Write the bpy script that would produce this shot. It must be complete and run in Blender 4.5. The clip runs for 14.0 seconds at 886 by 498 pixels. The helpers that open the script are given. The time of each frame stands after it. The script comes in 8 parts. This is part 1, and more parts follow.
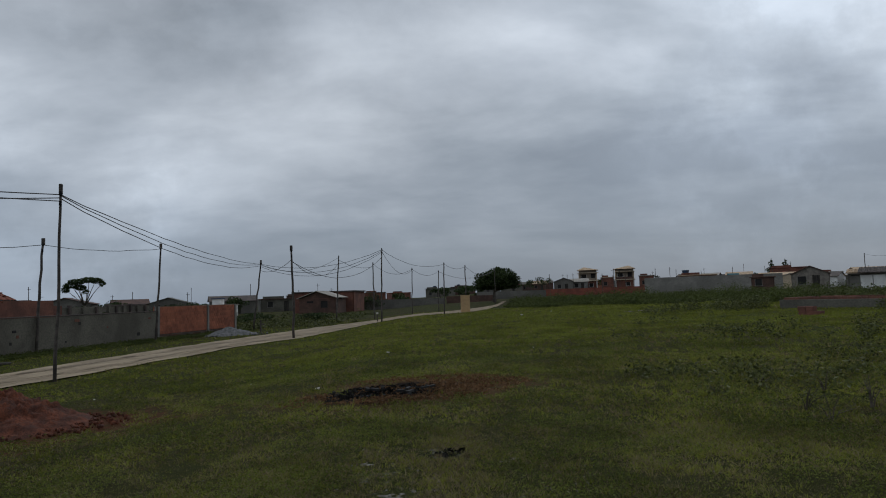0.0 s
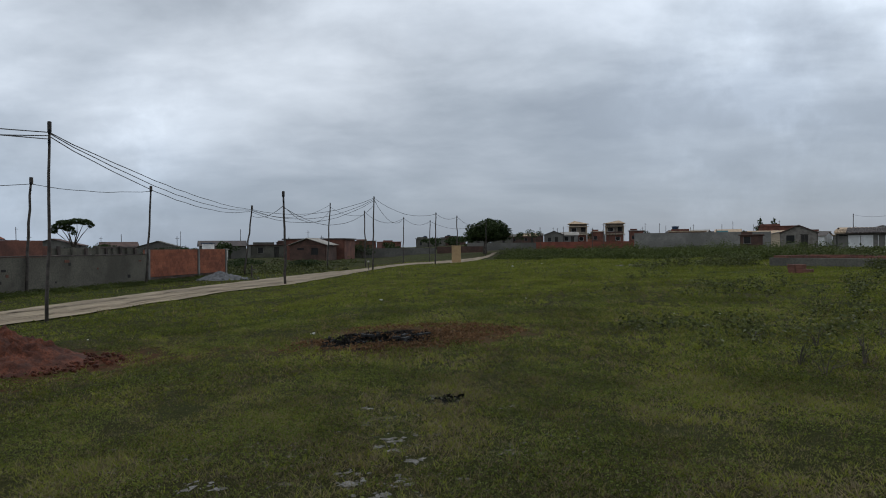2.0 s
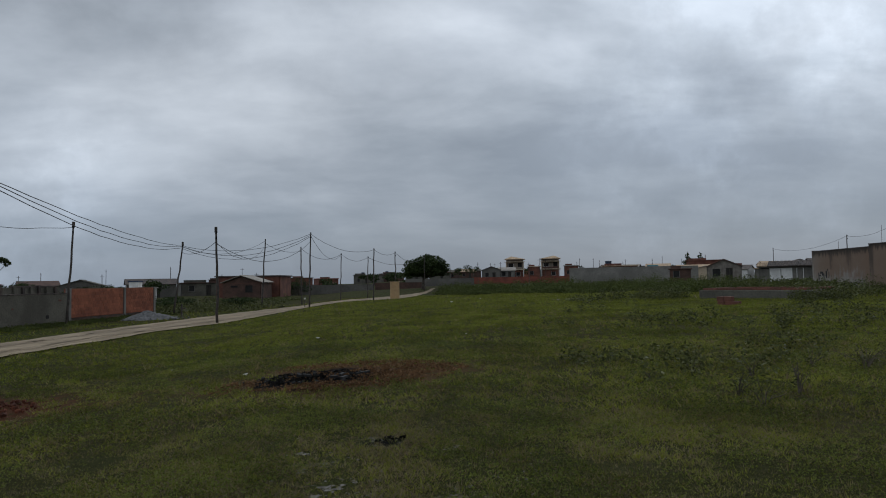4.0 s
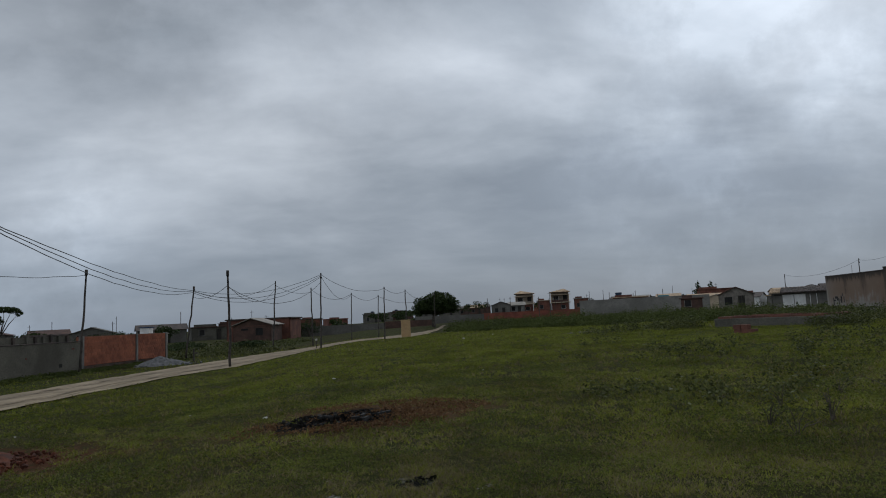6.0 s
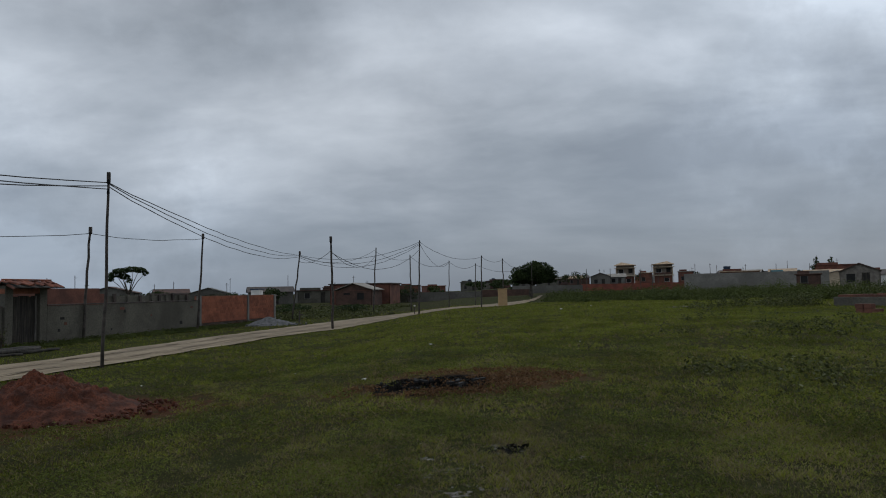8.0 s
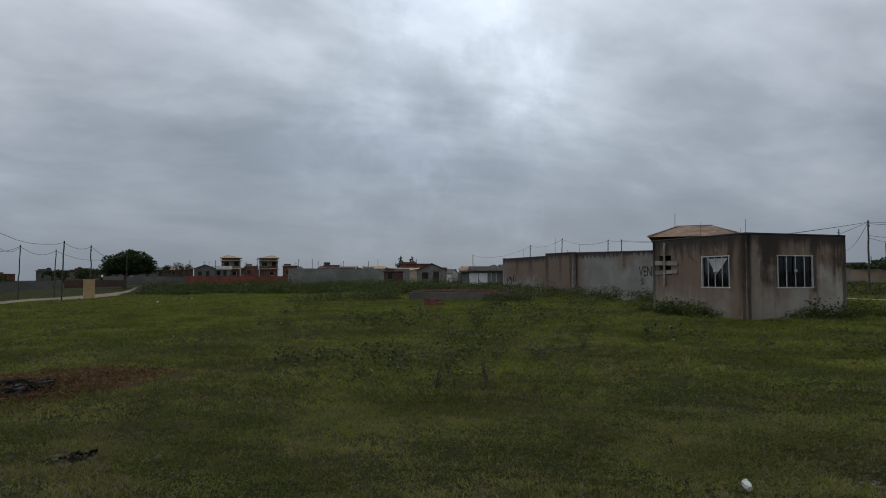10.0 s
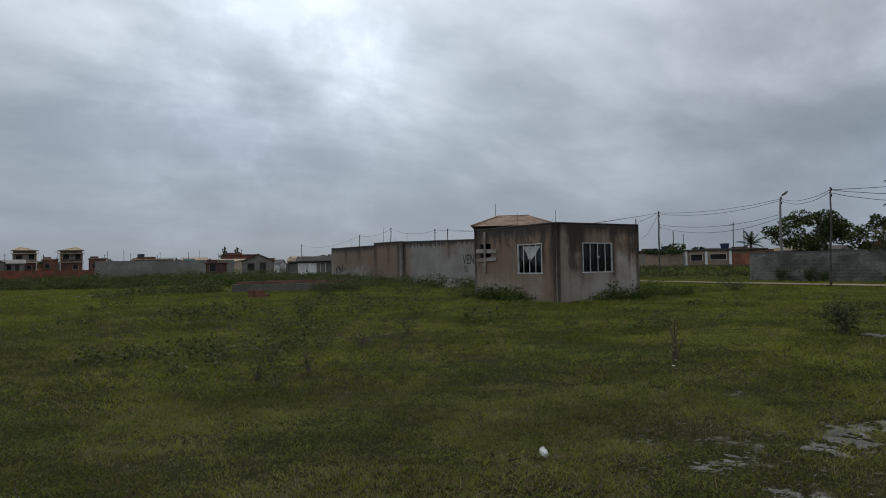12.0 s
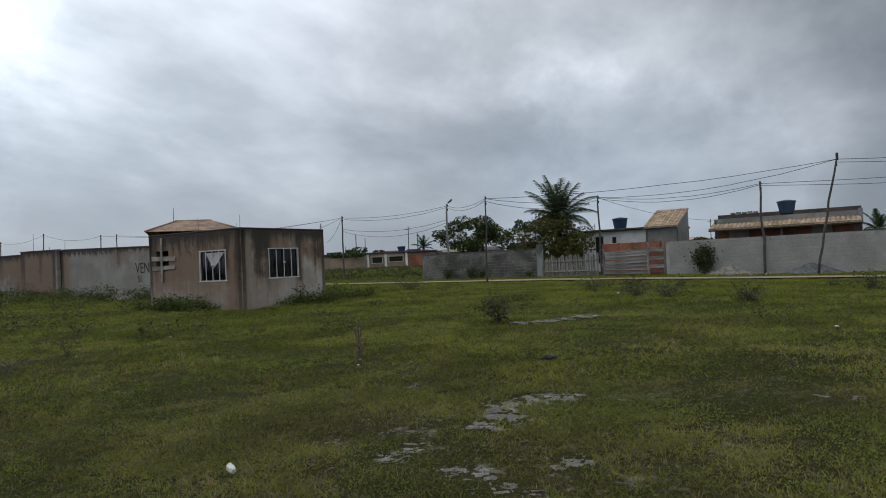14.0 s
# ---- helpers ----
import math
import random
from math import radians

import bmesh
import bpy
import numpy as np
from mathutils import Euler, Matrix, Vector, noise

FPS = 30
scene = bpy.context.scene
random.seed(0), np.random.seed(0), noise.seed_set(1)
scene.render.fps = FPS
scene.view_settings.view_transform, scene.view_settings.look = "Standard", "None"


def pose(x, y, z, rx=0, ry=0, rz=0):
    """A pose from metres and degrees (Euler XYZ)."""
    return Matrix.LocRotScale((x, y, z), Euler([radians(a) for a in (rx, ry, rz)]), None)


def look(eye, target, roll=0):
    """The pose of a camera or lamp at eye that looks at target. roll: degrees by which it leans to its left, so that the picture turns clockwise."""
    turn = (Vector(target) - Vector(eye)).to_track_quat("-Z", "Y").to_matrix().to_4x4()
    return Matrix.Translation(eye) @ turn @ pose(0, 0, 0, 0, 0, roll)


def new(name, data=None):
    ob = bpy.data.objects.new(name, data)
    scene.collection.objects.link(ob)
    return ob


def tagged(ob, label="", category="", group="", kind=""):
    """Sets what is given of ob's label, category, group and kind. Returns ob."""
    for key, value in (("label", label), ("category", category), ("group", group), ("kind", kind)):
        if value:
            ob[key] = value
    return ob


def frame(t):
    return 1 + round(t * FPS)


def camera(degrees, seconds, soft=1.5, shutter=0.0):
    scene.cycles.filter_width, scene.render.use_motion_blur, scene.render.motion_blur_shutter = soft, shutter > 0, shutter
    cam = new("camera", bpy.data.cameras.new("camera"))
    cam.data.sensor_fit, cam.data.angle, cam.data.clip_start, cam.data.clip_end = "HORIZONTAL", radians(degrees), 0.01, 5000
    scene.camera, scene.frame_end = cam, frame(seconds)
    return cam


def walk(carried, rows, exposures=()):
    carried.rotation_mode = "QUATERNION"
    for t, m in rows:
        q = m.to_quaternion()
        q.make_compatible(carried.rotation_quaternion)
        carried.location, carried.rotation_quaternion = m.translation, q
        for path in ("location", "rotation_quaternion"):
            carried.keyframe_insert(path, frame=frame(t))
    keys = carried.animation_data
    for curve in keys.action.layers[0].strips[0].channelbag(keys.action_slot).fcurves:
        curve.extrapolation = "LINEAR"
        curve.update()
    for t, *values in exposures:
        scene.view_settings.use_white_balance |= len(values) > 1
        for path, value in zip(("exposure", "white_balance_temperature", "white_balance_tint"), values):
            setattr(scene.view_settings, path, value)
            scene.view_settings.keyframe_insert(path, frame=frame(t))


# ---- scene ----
# ---- camera and walk ----
cam = camera(66.82, 14.0, 1.0)
PATH = [
    (0.0, look((0.164, -0.149, 1.638), (0.370, 9.823, 2.345), -1.84)),
    (0.5, look((0.081, -0.106, 1.616), (0.858, 9.854, 2.068), -2.06)),
    (1.0, look((0.068, -0.108, 1.610), (0.685, 9.868, 1.923), -2.22)),
    (1.5, look((0.036, -0.073, 1.620), (0.605, 9.911, 1.528), -1.50)),
    (2.0, look((0.024, -0.062, 1.609), (0.360, 9.932, 1.576), -0.44)),
    (2.5, look((0.020, 0.008, 1.600), (0.647, 9.988, 1.713), -0.11)),
    (3.0, look((0.024, 0.109, 1.597), (0.426, 10.099, 1.789), 0.55)),
    (3.5, look((0.028, 0.159, 1.587), (1.210, 10.084, 1.902), -0.45)),
    (6.0, look((-0.161, 0.178, 1.587), (0.998, 10.056, 2.627), -2.71)),
    (6.5, look((-0.172, 0.186, 1.577), (-0.074, 10.141, 2.514), -2.24)),
    (7.0, look((-0.180, 0.230, 1.566), (-1.202, 10.153, 2.269), -2.66)),
    (7.5, look((-0.184, 0.237, 1.577), (-1.852, 10.083, 2.119), -1.57)),
    (8.0, look((-0.134, 0.207, 1.584), (-0.442, 10.183, 2.210), -1.11)),
    (8.5, look((-0.095, 0.149, 1.612), (1.575, 9.989, 2.223), -0.82)),
    (9.0, look((-0.110, 0.141, 1.604), (2.772, 9.705, 2.078), -1.90)),
    (9.2, look((-0.089, 0.122, 1.605), (3.179, 9.561, 2.077), -1.53)),
    (11.3, look((0.022, -0.102, 1.597), (7.048, 7.009, 1.876), 0.31)),
    (11.5, look((0.023, -0.102, 1.594), (6.991, 7.069, 1.762), -0.18)),
    (12.0, look((0.041, -0.129, 1.602), (7.137, 6.911, 1.885), -1.04)),
    (12.5, look((0.062, -0.156, 1.596), (8.034, 5.882, 1.596), -0.86)),
    (13.0, look((0.064, -0.196, 1.608), (8.772, 4.719, 1.716), -2.31)),
    (13.5, look((0.072, -0.205, 1.604), (9.393, 3.418, 1.584), -1.48)),
    (14.0, look((0.040, -0.139, 1.623), (9.523, 3.030, 1.819), -2.76)),
]
walk(cam, PATH, [(0.0, -0.04, 6500, 10), (1.0, 0.14, 6500, 10), (1.5, 0.28, 6500, 10), (2.0, 0.36, 6500, 10), (2.5, 0.28, 6500, 10), (3.0, 0.19, 6500, 10), (3.7, 0.08, 6500, 10), (6.0, -0.06, 6500, 10), (9.0, -0.05, 6500, 10), (11.3, 0.17, 6520, 10), (12.5, 0.29, 6560, 10), (13.3, 0.49, 6620, 10), (14.0, 0.58, 6660, 10)])


# ---- world: overcast sky, and a very wide weak sun behind the cloud ----
SUN_ELEVATION, SUN_AZIMUTH = radians(40), radians(32)
world = bpy.data.worlds.new("overcast")
scene.world = world
world.use_nodes = True
wt = world.node_tree
wn, wl = wt.nodes, wt.links
wn.clear()


def wnode(kind, **values):
    n = wn.new(kind)
    for key, v in values.items():
        n.inputs[key].default_value = v
    return n


def wmath(op, a, b=None):
    n = wn.new("ShaderNodeMath")
    n.operation = op
    for i, v in enumerate((a, b)):
        if v is None:
            continue
        if isinstance(v, (int, float)):
            n.inputs[i].default_value = v
        else:
            wl.new(v, n.inputs[i])
    return n.outputs[0]


def wramp(stops):
    n = wn.new("ShaderNodeValToRGB")
    e = n.color_ramp.elements
    while len(e) < len(stops):
        e.new(0.5)
    for item, (p, c) in zip(e, stops):
        item.position, item.color = p, (*c, 1)
    return n


coord = wn.new("ShaderNodeTexCoord")
split = wn.new("ShaderNodeSeparateXYZ")
wl.new(coord.outputs["Generated"], split.inputs[0])
height = wmath("MAXIMUM", split.outputs[2], 0.0)
deck = wmath("ADD", height, 0.26)
join = wn.new("ShaderNodeCombineXYZ")
wl.new(wmath("DIVIDE", split.outputs[0], deck), join.inputs[0])
wl.new(wmath("DIVIDE", split.outputs[1], deck), join.inputs[1])
big = wnode("ShaderNodeTexNoise", Scale=0.85, Detail=6.0, Roughness=0.5, Distortion=0.35)
small = wnode("ShaderNodeTexNoise", Scale=2.9, Detail=9.0, Roughness=0.54, Distortion=0.2)
turned = wn.new("ShaderNodeMapping")
turned.inputs["Rotation"].default_value = (0, 0, radians(24))
turned.inputs["Scale"].default_value = (0.8, 1.15, 1)
turned.inputs["Location"].default_value = (3.1, 1.7, 0)
wl.new(join.outputs[0], turned.inputs[0])
wl.new(turned.outputs[0], big.inputs["Vector"])
wl.new(turned.outputs[0], small.inputs["Vector"])
cloud = wmath("ADD", wmath("MULTIPLY", big.outputs[0], 0.73), wmath("MULTIPLY", small.outputs[0], 0.27))
tone = wramp([(0.36, (0.225, 0.262, 0.312)), (0.46, (0.325, 0.370, 0.426)), (0.54, (0.44, 0.49, 0.555)), (0.66, (0.64, 0.70, 0.775))])
wl.new(cloud, tone.inputs[0])
# the deck thins out towards the zenith and closes to an even grey at the horizon
low = wramp([(0.0, (0.0, 0.0, 0.0)), (0.26, (1.0, 1.0, 1.0))])
wl.new(height, low.inputs[0])
haze = wn.new("ShaderNodeMix")
haze.data_type = "RGBA"
haze.inputs["A"].default_value = (0.206, 0.248, 0.308, 1)
wl.new(low.outputs[0], haze.inputs["Factor"])
wl.new(tone.outputs[0], haze.inputs["B"])
sky = wn.new("ShaderNodeTexSky")
sky.sky_type, sky.sun_disc = "NISHITA", False
sky.sun_elevation, sky.sun_rotation = SUN_ELEVATION, SUN_AZIMUTH
clear = wnode("ShaderNodeBackground", Strength=0.004)
wl.new(sky.outputs[0], clear.inputs["Color"])
# the cloud is brighter on the side where the hidden sun stands
towards = wn.new("ShaderNodeVectorMath")
towards.operation = "DOT_PRODUCT"
towards.inputs[1].default_value = (math.sin(SUN_AZIMUTH) * math.cos(SUN_ELEVATION), math.cos(SUN_AZIMUTH) * math.cos(SUN_ELEVATION), math.sin(SUN_ELEVATION))
wl.new(coord.outputs["Generated"], towards.inputs[0])
facing = wmath("MAXIMUM", towards.outputs["Value"], 0.0)
glow = wmath("ADD", wmath("ADD", 0.63, wmath("MULTIPLY", facing, 0.30)), wmath("MULTIPLY", wmath("POWER", facing, 7.0), 0.55))
# brightness added low in the unseen south-west sky, to light facing walls
opposite = wn.new("ShaderNodeVectorMath")
opposite.operation = "DOT_PRODUCT"
opposite.inputs[1].default_value = (math.sin(radians(256)) * 0.85, math.cos(radians(256)) * 0.85, 0.53)
wl.new(coord.outputs["Generated"], opposite.inputs[0])
glow = wmath("ADD", glow, wmath("MULTIPLY", wmath("MAXIMUM", opposite.outputs["Value"], 0.0), 0.62))
# heavier and thinner banks of the deck: azimuth, elevation, tightness, weight
billow = wnode("ShaderNodeTexNoise", Scale=3.4, Detail=7.0, Roughness=0.6)
wl.new(coord.outputs["Generated"], billow.inputs["Vector"])
shift = wn.new("ShaderNodeVectorMath")
shift.operation = "MULTIPLY_ADD"
shift.inputs[1].default_value = (0.16, 0.16, 0.10)
wl.new(billow.outputs["Color"], shift.inputs[0])
wl.new(coord.outputs["Generated"], shift.inputs[2])
centred = wn.new("ShaderNodeVectorMath")
centred.operation = "SUBTRACT"
centred.inputs[1].default_value = (0.08, 0.08, 0.05)
wl.new(shift.outputs[0], centred.inputs[0])
banks = 1.0
for az, el, tight, weight in ((49, 13, 60, 0.07), (29, 18, 50, 0.50), (-34, 4, 42, 0.62), (-4, 20, 45, -0.18), (69, 15, 50, -0.14), (106, 20, 16, -0.42), (84, 19, 40, -0.14), (90, 4, 44, 0.55), (31, 2, 40, -0.14), (-27, 25, 34, -0.30), (-13, 3, 50, 0.20)):
    lobe = wn.new("ShaderNodeVectorMath")
    lobe.operation = "DOT_PRODUCT"
    lobe.inputs[1].default_value = (math.sin(radians(az)) * math.cos(radians(el)), math.cos(radians(az)) * math.cos(radians(el)), math.sin(radians(el)))
    wl.new(centred.outputs[0], lobe.inputs[0])
    near_ = wmath("MINIMUM", wmath("MAXIMUM", lobe.outputs["Value"], 0.0), 1.0)
    banks = wmath("ADD", wmath("MULTIPLY", wmath("POWER", near_, tight), weight), banks)
glow = wmath("MULTIPLY", glow, banks)
veil = wnode("ShaderNodeBackground", Strength=1.0)
wl.new(glow, veil.inputs["Strength"])
wl.new(haze.outputs["Result"], veil.inputs["Color"])
both = wn.new("ShaderNodeAddShader")
wl.new(clear.outputs[0], both.inputs[0])
wl.new(veil.outputs[0], both.inputs[1])
wl.new(both.outputs[0], wn.new("ShaderNodeOutputWorld").inputs[0])

sun = new("sun", bpy.data.lights.new("sun", "SUN"))
sun.data.energy, sun.data.angle, sun.data.color = 0.35, radians(40), (1.0, 0.97, 0.93)
sun.matrix_world = look((0, 0, 60), (-60 * math.sin(SUN_AZIMUTH) / math.tan(SUN_ELEVATION), -60 * math.cos(SUN_AZIMUTH) / math.tan(SUN_ELEVATION), 0))


# ---- materials ----
def nodes_of(name):
    m = bpy.data.materials.new(name)
    m.use_nodes = True
    t = m.node_tree
    return m, t, t.nodes["Principled BSDF"]


def vmath(t, op, a, b=None):
    n = t.nodes.new("ShaderNodeMath")
    n.operation = op
    n.use_clamp = op in ("SUBTRACT", "MULTIPLY_ADD") and False
    for i, v in enumerate((a, b)):
        if v is None:
            continue
        if isinstance(v, (int, float)):
            n.inputs[i].default_value = v
        else:
            t.links.new(v, n.inputs[i])
    return n.outputs[0]


def noise_of(t, vec, scale, detail=5.0, rough=0.55, distortion=0.0, stretch=None):
    n = t.nodes.new("ShaderNodeTexNoise")
    n.inputs["Scale"].default_value = scale
    n.inputs["Detail"].default_value = detail
    n.inputs["Roughness"].default_value = rough
    n.inputs["Distortion"].default_value = distortion
    if stretch:
        mp = t.nodes.new("ShaderNodeMapping")
        mp.inputs["Scale"].default_value = stretch
        t.links.new(vec, mp.inputs[0])
        vec = mp.outputs[0]
    t.links.new(vec, n.inputs["Vector"])
    return n.outputs[0]


def ramp_of(t, fac, lo, hi):
    """0 below lo, 1 above hi."""
    n = t.nodes.new("ShaderNodeMapRange")
    n.interpolation_type = "SMOOTHSTEP"
    n.inputs[1].default_value, n.inputs[2].default_value = lo, hi
    t.links.new(fac, n.inputs[0])
    return n.outputs[0]


def mix_of(t, fac, a, b, blend="MIX"):
    n = t.nodes.new("ShaderNodeMix")
    n.data_type, n.blend_type = "RGBA", blend
    for key, v in (("Factor", fac), ("A", a), ("B", b)):
        if isinstance(v, (int, float)):
            n.inputs[key].default_value = v
        elif isinstance(v, tuple):
            n.inputs[key].default_value = (*v, 1)
        else:
            t.links.new(v, n.inputs[key])
    return n.outputs["Result"]


def vec_of(t, kind="Object"):
    return t.nodes.new("ShaderNodeTexCoord").outputs[kind]


def world_of(t):
    return t.nodes.new("ShaderNodeNewGeometry").outputs["Position"]


def bump_of(t, bsdf, h, strength, distance=0.02):
    n = t.nodes.new("ShaderNodeBump")
    n.inputs["Strength"].default_value, n.inputs["Distance"].default_value = strength, distance
    t.links.new(h, n.inputs["Height"])
    t.links.new(n.outputs[0], bsdf.inputs["Normal"])


def surface(name, light, dark, scale=1.2, fine=25.0, rough=0.85, bump=0.35, metal=0.0, vary=0.0, stretch=None, speck=0.35, gloss=None):
    """A worn surface: large patches between two colours, fine grain, relief; vary: how far each piece differs."""
    m, t, b = nodes_of(name)
    v = world_of(t) if stretch is None else vec_of(t)
    patches = ramp_of(t, noise_of(t, v, scale, 6, 0.6, 0.3, stretch), 0.36, 0.66)
    grain = noise_of(t, v, fine, 4, 0.65, 0, stretch)
    col = mix_of(t, patches, dark, light)
    col = mix_of(t, vmath(t, "MULTIPLY", ramp_of(t, grain, 0.62, 0.32), speck), col, tuple(0.45 * c for c in dark))
    if vary:
        info = t.nodes.new("ShaderNodeObjectInfo")
        hsv = t.nodes.new("ShaderNodeHueSaturation")
        t.links.new(vmath(t, "ADD", vmath(t, "MULTIPLY", info.outputs["Random"], vary), 1 - vary / 2), hsv.inputs["Value"])
        t.links.new(col, hsv.inputs["Color"])
        col = hsv.outputs[0]
    t.links.new(col, b.inputs["Base Color"])
    b.inputs["Roughness"].default_value, b.inputs["Metallic"].default_value = rough, metal
    if bump:
        bump_of(t, b, grain, bump)
    return m


def plaster(name, light, dark, streak, top, streaks=0.75, reach=1.0, brown=(0.2, 0.15, 0.11), broad=0.6, cap=0.0):
    """Old render: broad weathered zones that run down the wall, dark water streaks from the coping at height top, damp blotches."""
    m, t, b = nodes_of(name)
    v = world_of(t)
    patches = ramp_of(t, noise_of(t, v, 0.9, 7, 0.6, 0.4), 0.35, 0.68)
    grain = noise_of(t, v, 30, 4, 0.65)
    col = mix_of(t, patches, dark, light)
    sep = t.nodes.new("ShaderNodeSeparateXYZ")
    t.links.new(v, sep.inputs[0])
    depth = vmath(t, "DIVIDE", vmath(t, "SUBTRACT", sep.outputs[2], top - reach), reach)
    zone = noise_of(t, v, 1.0, 4, 0.55, 0.6, (0.62, 0.62, 0.13))
    wide = ramp_of(t, vmath(t, "ADD", zone, vmath(t, "MULTIPLY", depth, 0.10)), 0.49, 0.60)
    col = mix_of(t, vmath(t, "MULTIPLY", wide, broad), col, brown)
    run = noise_of(t, v, 1.0, 6, 0.65, 0.2, (3.0, 3.0, 0.16))
    wet = ramp_of(t, vmath(t, "ADD", vmath(t, "ADD", vmath(t, "MULTIPLY", run, 1.5), vmath(t, "MULTIPLY", zone, 0.8)), vmath(t, "MULTIPLY", depth, 0.9)), 1.48, 1.85)
    col = mix_of(t, vmath(t, "MULTIPLY", wet, streaks), col, streak)
    if cap:
        # soot and algae below the coping, running down unevenly
        soot = vmath(t, "ADD", depth, vmath(t, "ADD", vmath(t, "MULTIPLY", vmath(t, "SUBTRACT", run, 0.5), 0.9), vmath(t, "MULTIPLY", vmath(t, "SUBTRACT", zone, 0.5), 0.9)))
        col = mix_of(t, vmath(t, "MULTIPLY", ramp_of(t, soot, 0.55, 0.90), cap), col, streak)
    foot = ramp_of(t, vmath(t, "ADD", noise_of(t, v, 1.6, 5, 0.6, 0.5), vmath(t, "MULTIPLY", noise_of(t, v, 0.35), 0.6)), 0.74, 0.98)
    col = mix_of(t, vmath(t, "MULTIPLY", foot, 0.5), col, brown)
    col = mix_of(t, vmath(t, "MULTIPLY", ramp_of(t, grain, 0.62, 0.35), 0.25), col, tuple(0.6 * c for c in dark))
    t.links.new(col, b.inputs["Base Color"])
    b.inputs["Roughness"].default_value = 0.92
    bump_of(t, b, grain, 0.3, 0.01)
    return m


def hut_render(name, top, browns, blacks, cap, light=(0.455, 0.412, 0.355), dark=(0.320, 0.270, 0.218), foot_=0.45):
    """Old render: brown damp zones and black runs, each with its own place along the wall, below a sooty edge."""
    m, t, b = nodes_of(name)
    v = vec_of(t)
    sep = t.nodes.new("ShaderNodeSeparateXYZ")
    t.links.new(v, sep.inputs[0])
    x, z = sep.outputs[0], sep.outputs[2]
    grain = noise_of(t, v, 30, 4, 0.65)
    slow = vmath(t, "SUBTRACT", noise_of(t, v, 1.5, 6, 0.6, 0.5), 0.5)
    run = vmath(t, "SUBTRACT", noise_of(t, v, 1.0, 7, 0.7, 0.3, (5.0, 5.0, 0.45)), 0.5)
    col = mix_of(t, ramp_of(t, noise_of(t, v, 0.9, 7, 0.6, 0.4), 0.35, 0.68), dark, light)

    def zone(x0, half, z0, z1, wob_x, wob_z):
        across = vmath(t, "DIVIDE", vmath(t, "ABSOLUTE", vmath(t, "ADD", vmath(t, "SUBTRACT", x, x0), vmath(t, "MULTIPLY", slow, wob_x))), half)
        down = vmath(t, "ADD", z, vmath(t, "ADD", vmath(t, "MULTIPLY", run, wob_z), vmath(t, "MULTIPLY", slow, wob_z)))
        return vmath(t, "MULTIPLY", ramp_of(t, across, 1.15, 0.35), ramp_of(t, down, z0, z1))

    for x0, half, z0, z1, force in browns:
        col = mix_of(t, vmath(t, "MULTIPLY", zone(x0, half, z0, z1, 0.7, 2.2), force), col, (0.195, 0.118, 0.074))
    for x0, half, z0, z1, force in blacks:
        col = mix_of(t, vmath(t, "MULTIPLY", zone(x0, half, z0, z1, 0.35, 2.6), force), col, (0.030, 0.020, 0.014))
    soot = vmath(t, "ADD", z, vmath(t, "ADD", vmath(t, "MULTIPLY", run, 0.9), vmath(t, "MULTIPLY", slow, 0.5)))
    col = mix_of(t, vmath(t, "MULTIPLY", ramp_of(t, soot, top - cap, top - 0.08), 0.92), col, (0.026, 0.019, 0.014))
    foot = ramp_of(t, vmath(t, "ADD", z, vmath(t, "MULTIPLY", slow, 1.3)), 0.95, 0.45)
    col = mix_of(t, vmath(t, "MULTIPLY", foot, foot_), col, (0.20, 0.16, 0.125))
    col = mix_of(t, vmath(t, "MULTIPLY", ramp_of(t, grain, 0.62, 0.35), 0.22), col, (0.20, 0.165, 0.135))
    t.links.new(col, b.inputs["Base Color"])
    b.inputs["Roughness"].default_value = 0.92
    bump_of(t, b, grain, 0.3, 0.01)
    return m


def foliage(name, a, b_, back=0.25, rough=0.55, patchy=0.35):
    """Leaves: every leaf takes a tone of its own."""
    m, t, b = nodes_of(name)
    geo = t.nodes.new("ShaderNodeNewGeometry")
    patch = ramp_of(t, noise_of(t, geo.outputs["Position"], 0.5, 7, 0.62, 0.5), 0.36, 0.64)
    tone = vmath(t, "ADD", vmath(t, "MULTIPLY", geo.outputs["Random Per Island"], 1 - patchy), vmath(t, "MULTIPLY", patch, patchy))
    col = mix_of(t, tone, a, b_)
    t.links.new(col, b.inputs["Base Color"])
    b.inputs["Roughness"].default_value = rough
    b.inputs["Specular IOR Level"].default_value = 0.12
    tr = t.nodes.new("ShaderNodeBsdfTranslucent")
    t.links.new(col, tr.inputs["Color"])
    mx = t.nodes.new("ShaderNodeMixShader")
    mx.inputs[0].default_value = back
    t.links.new(b.outputs[0], mx.inputs[1])
    t.links.new(tr.outputs[0], mx.inputs[2])
    t.links.new(mx.outputs[0], t.nodes["Material Output"].inputs[0])
    return m


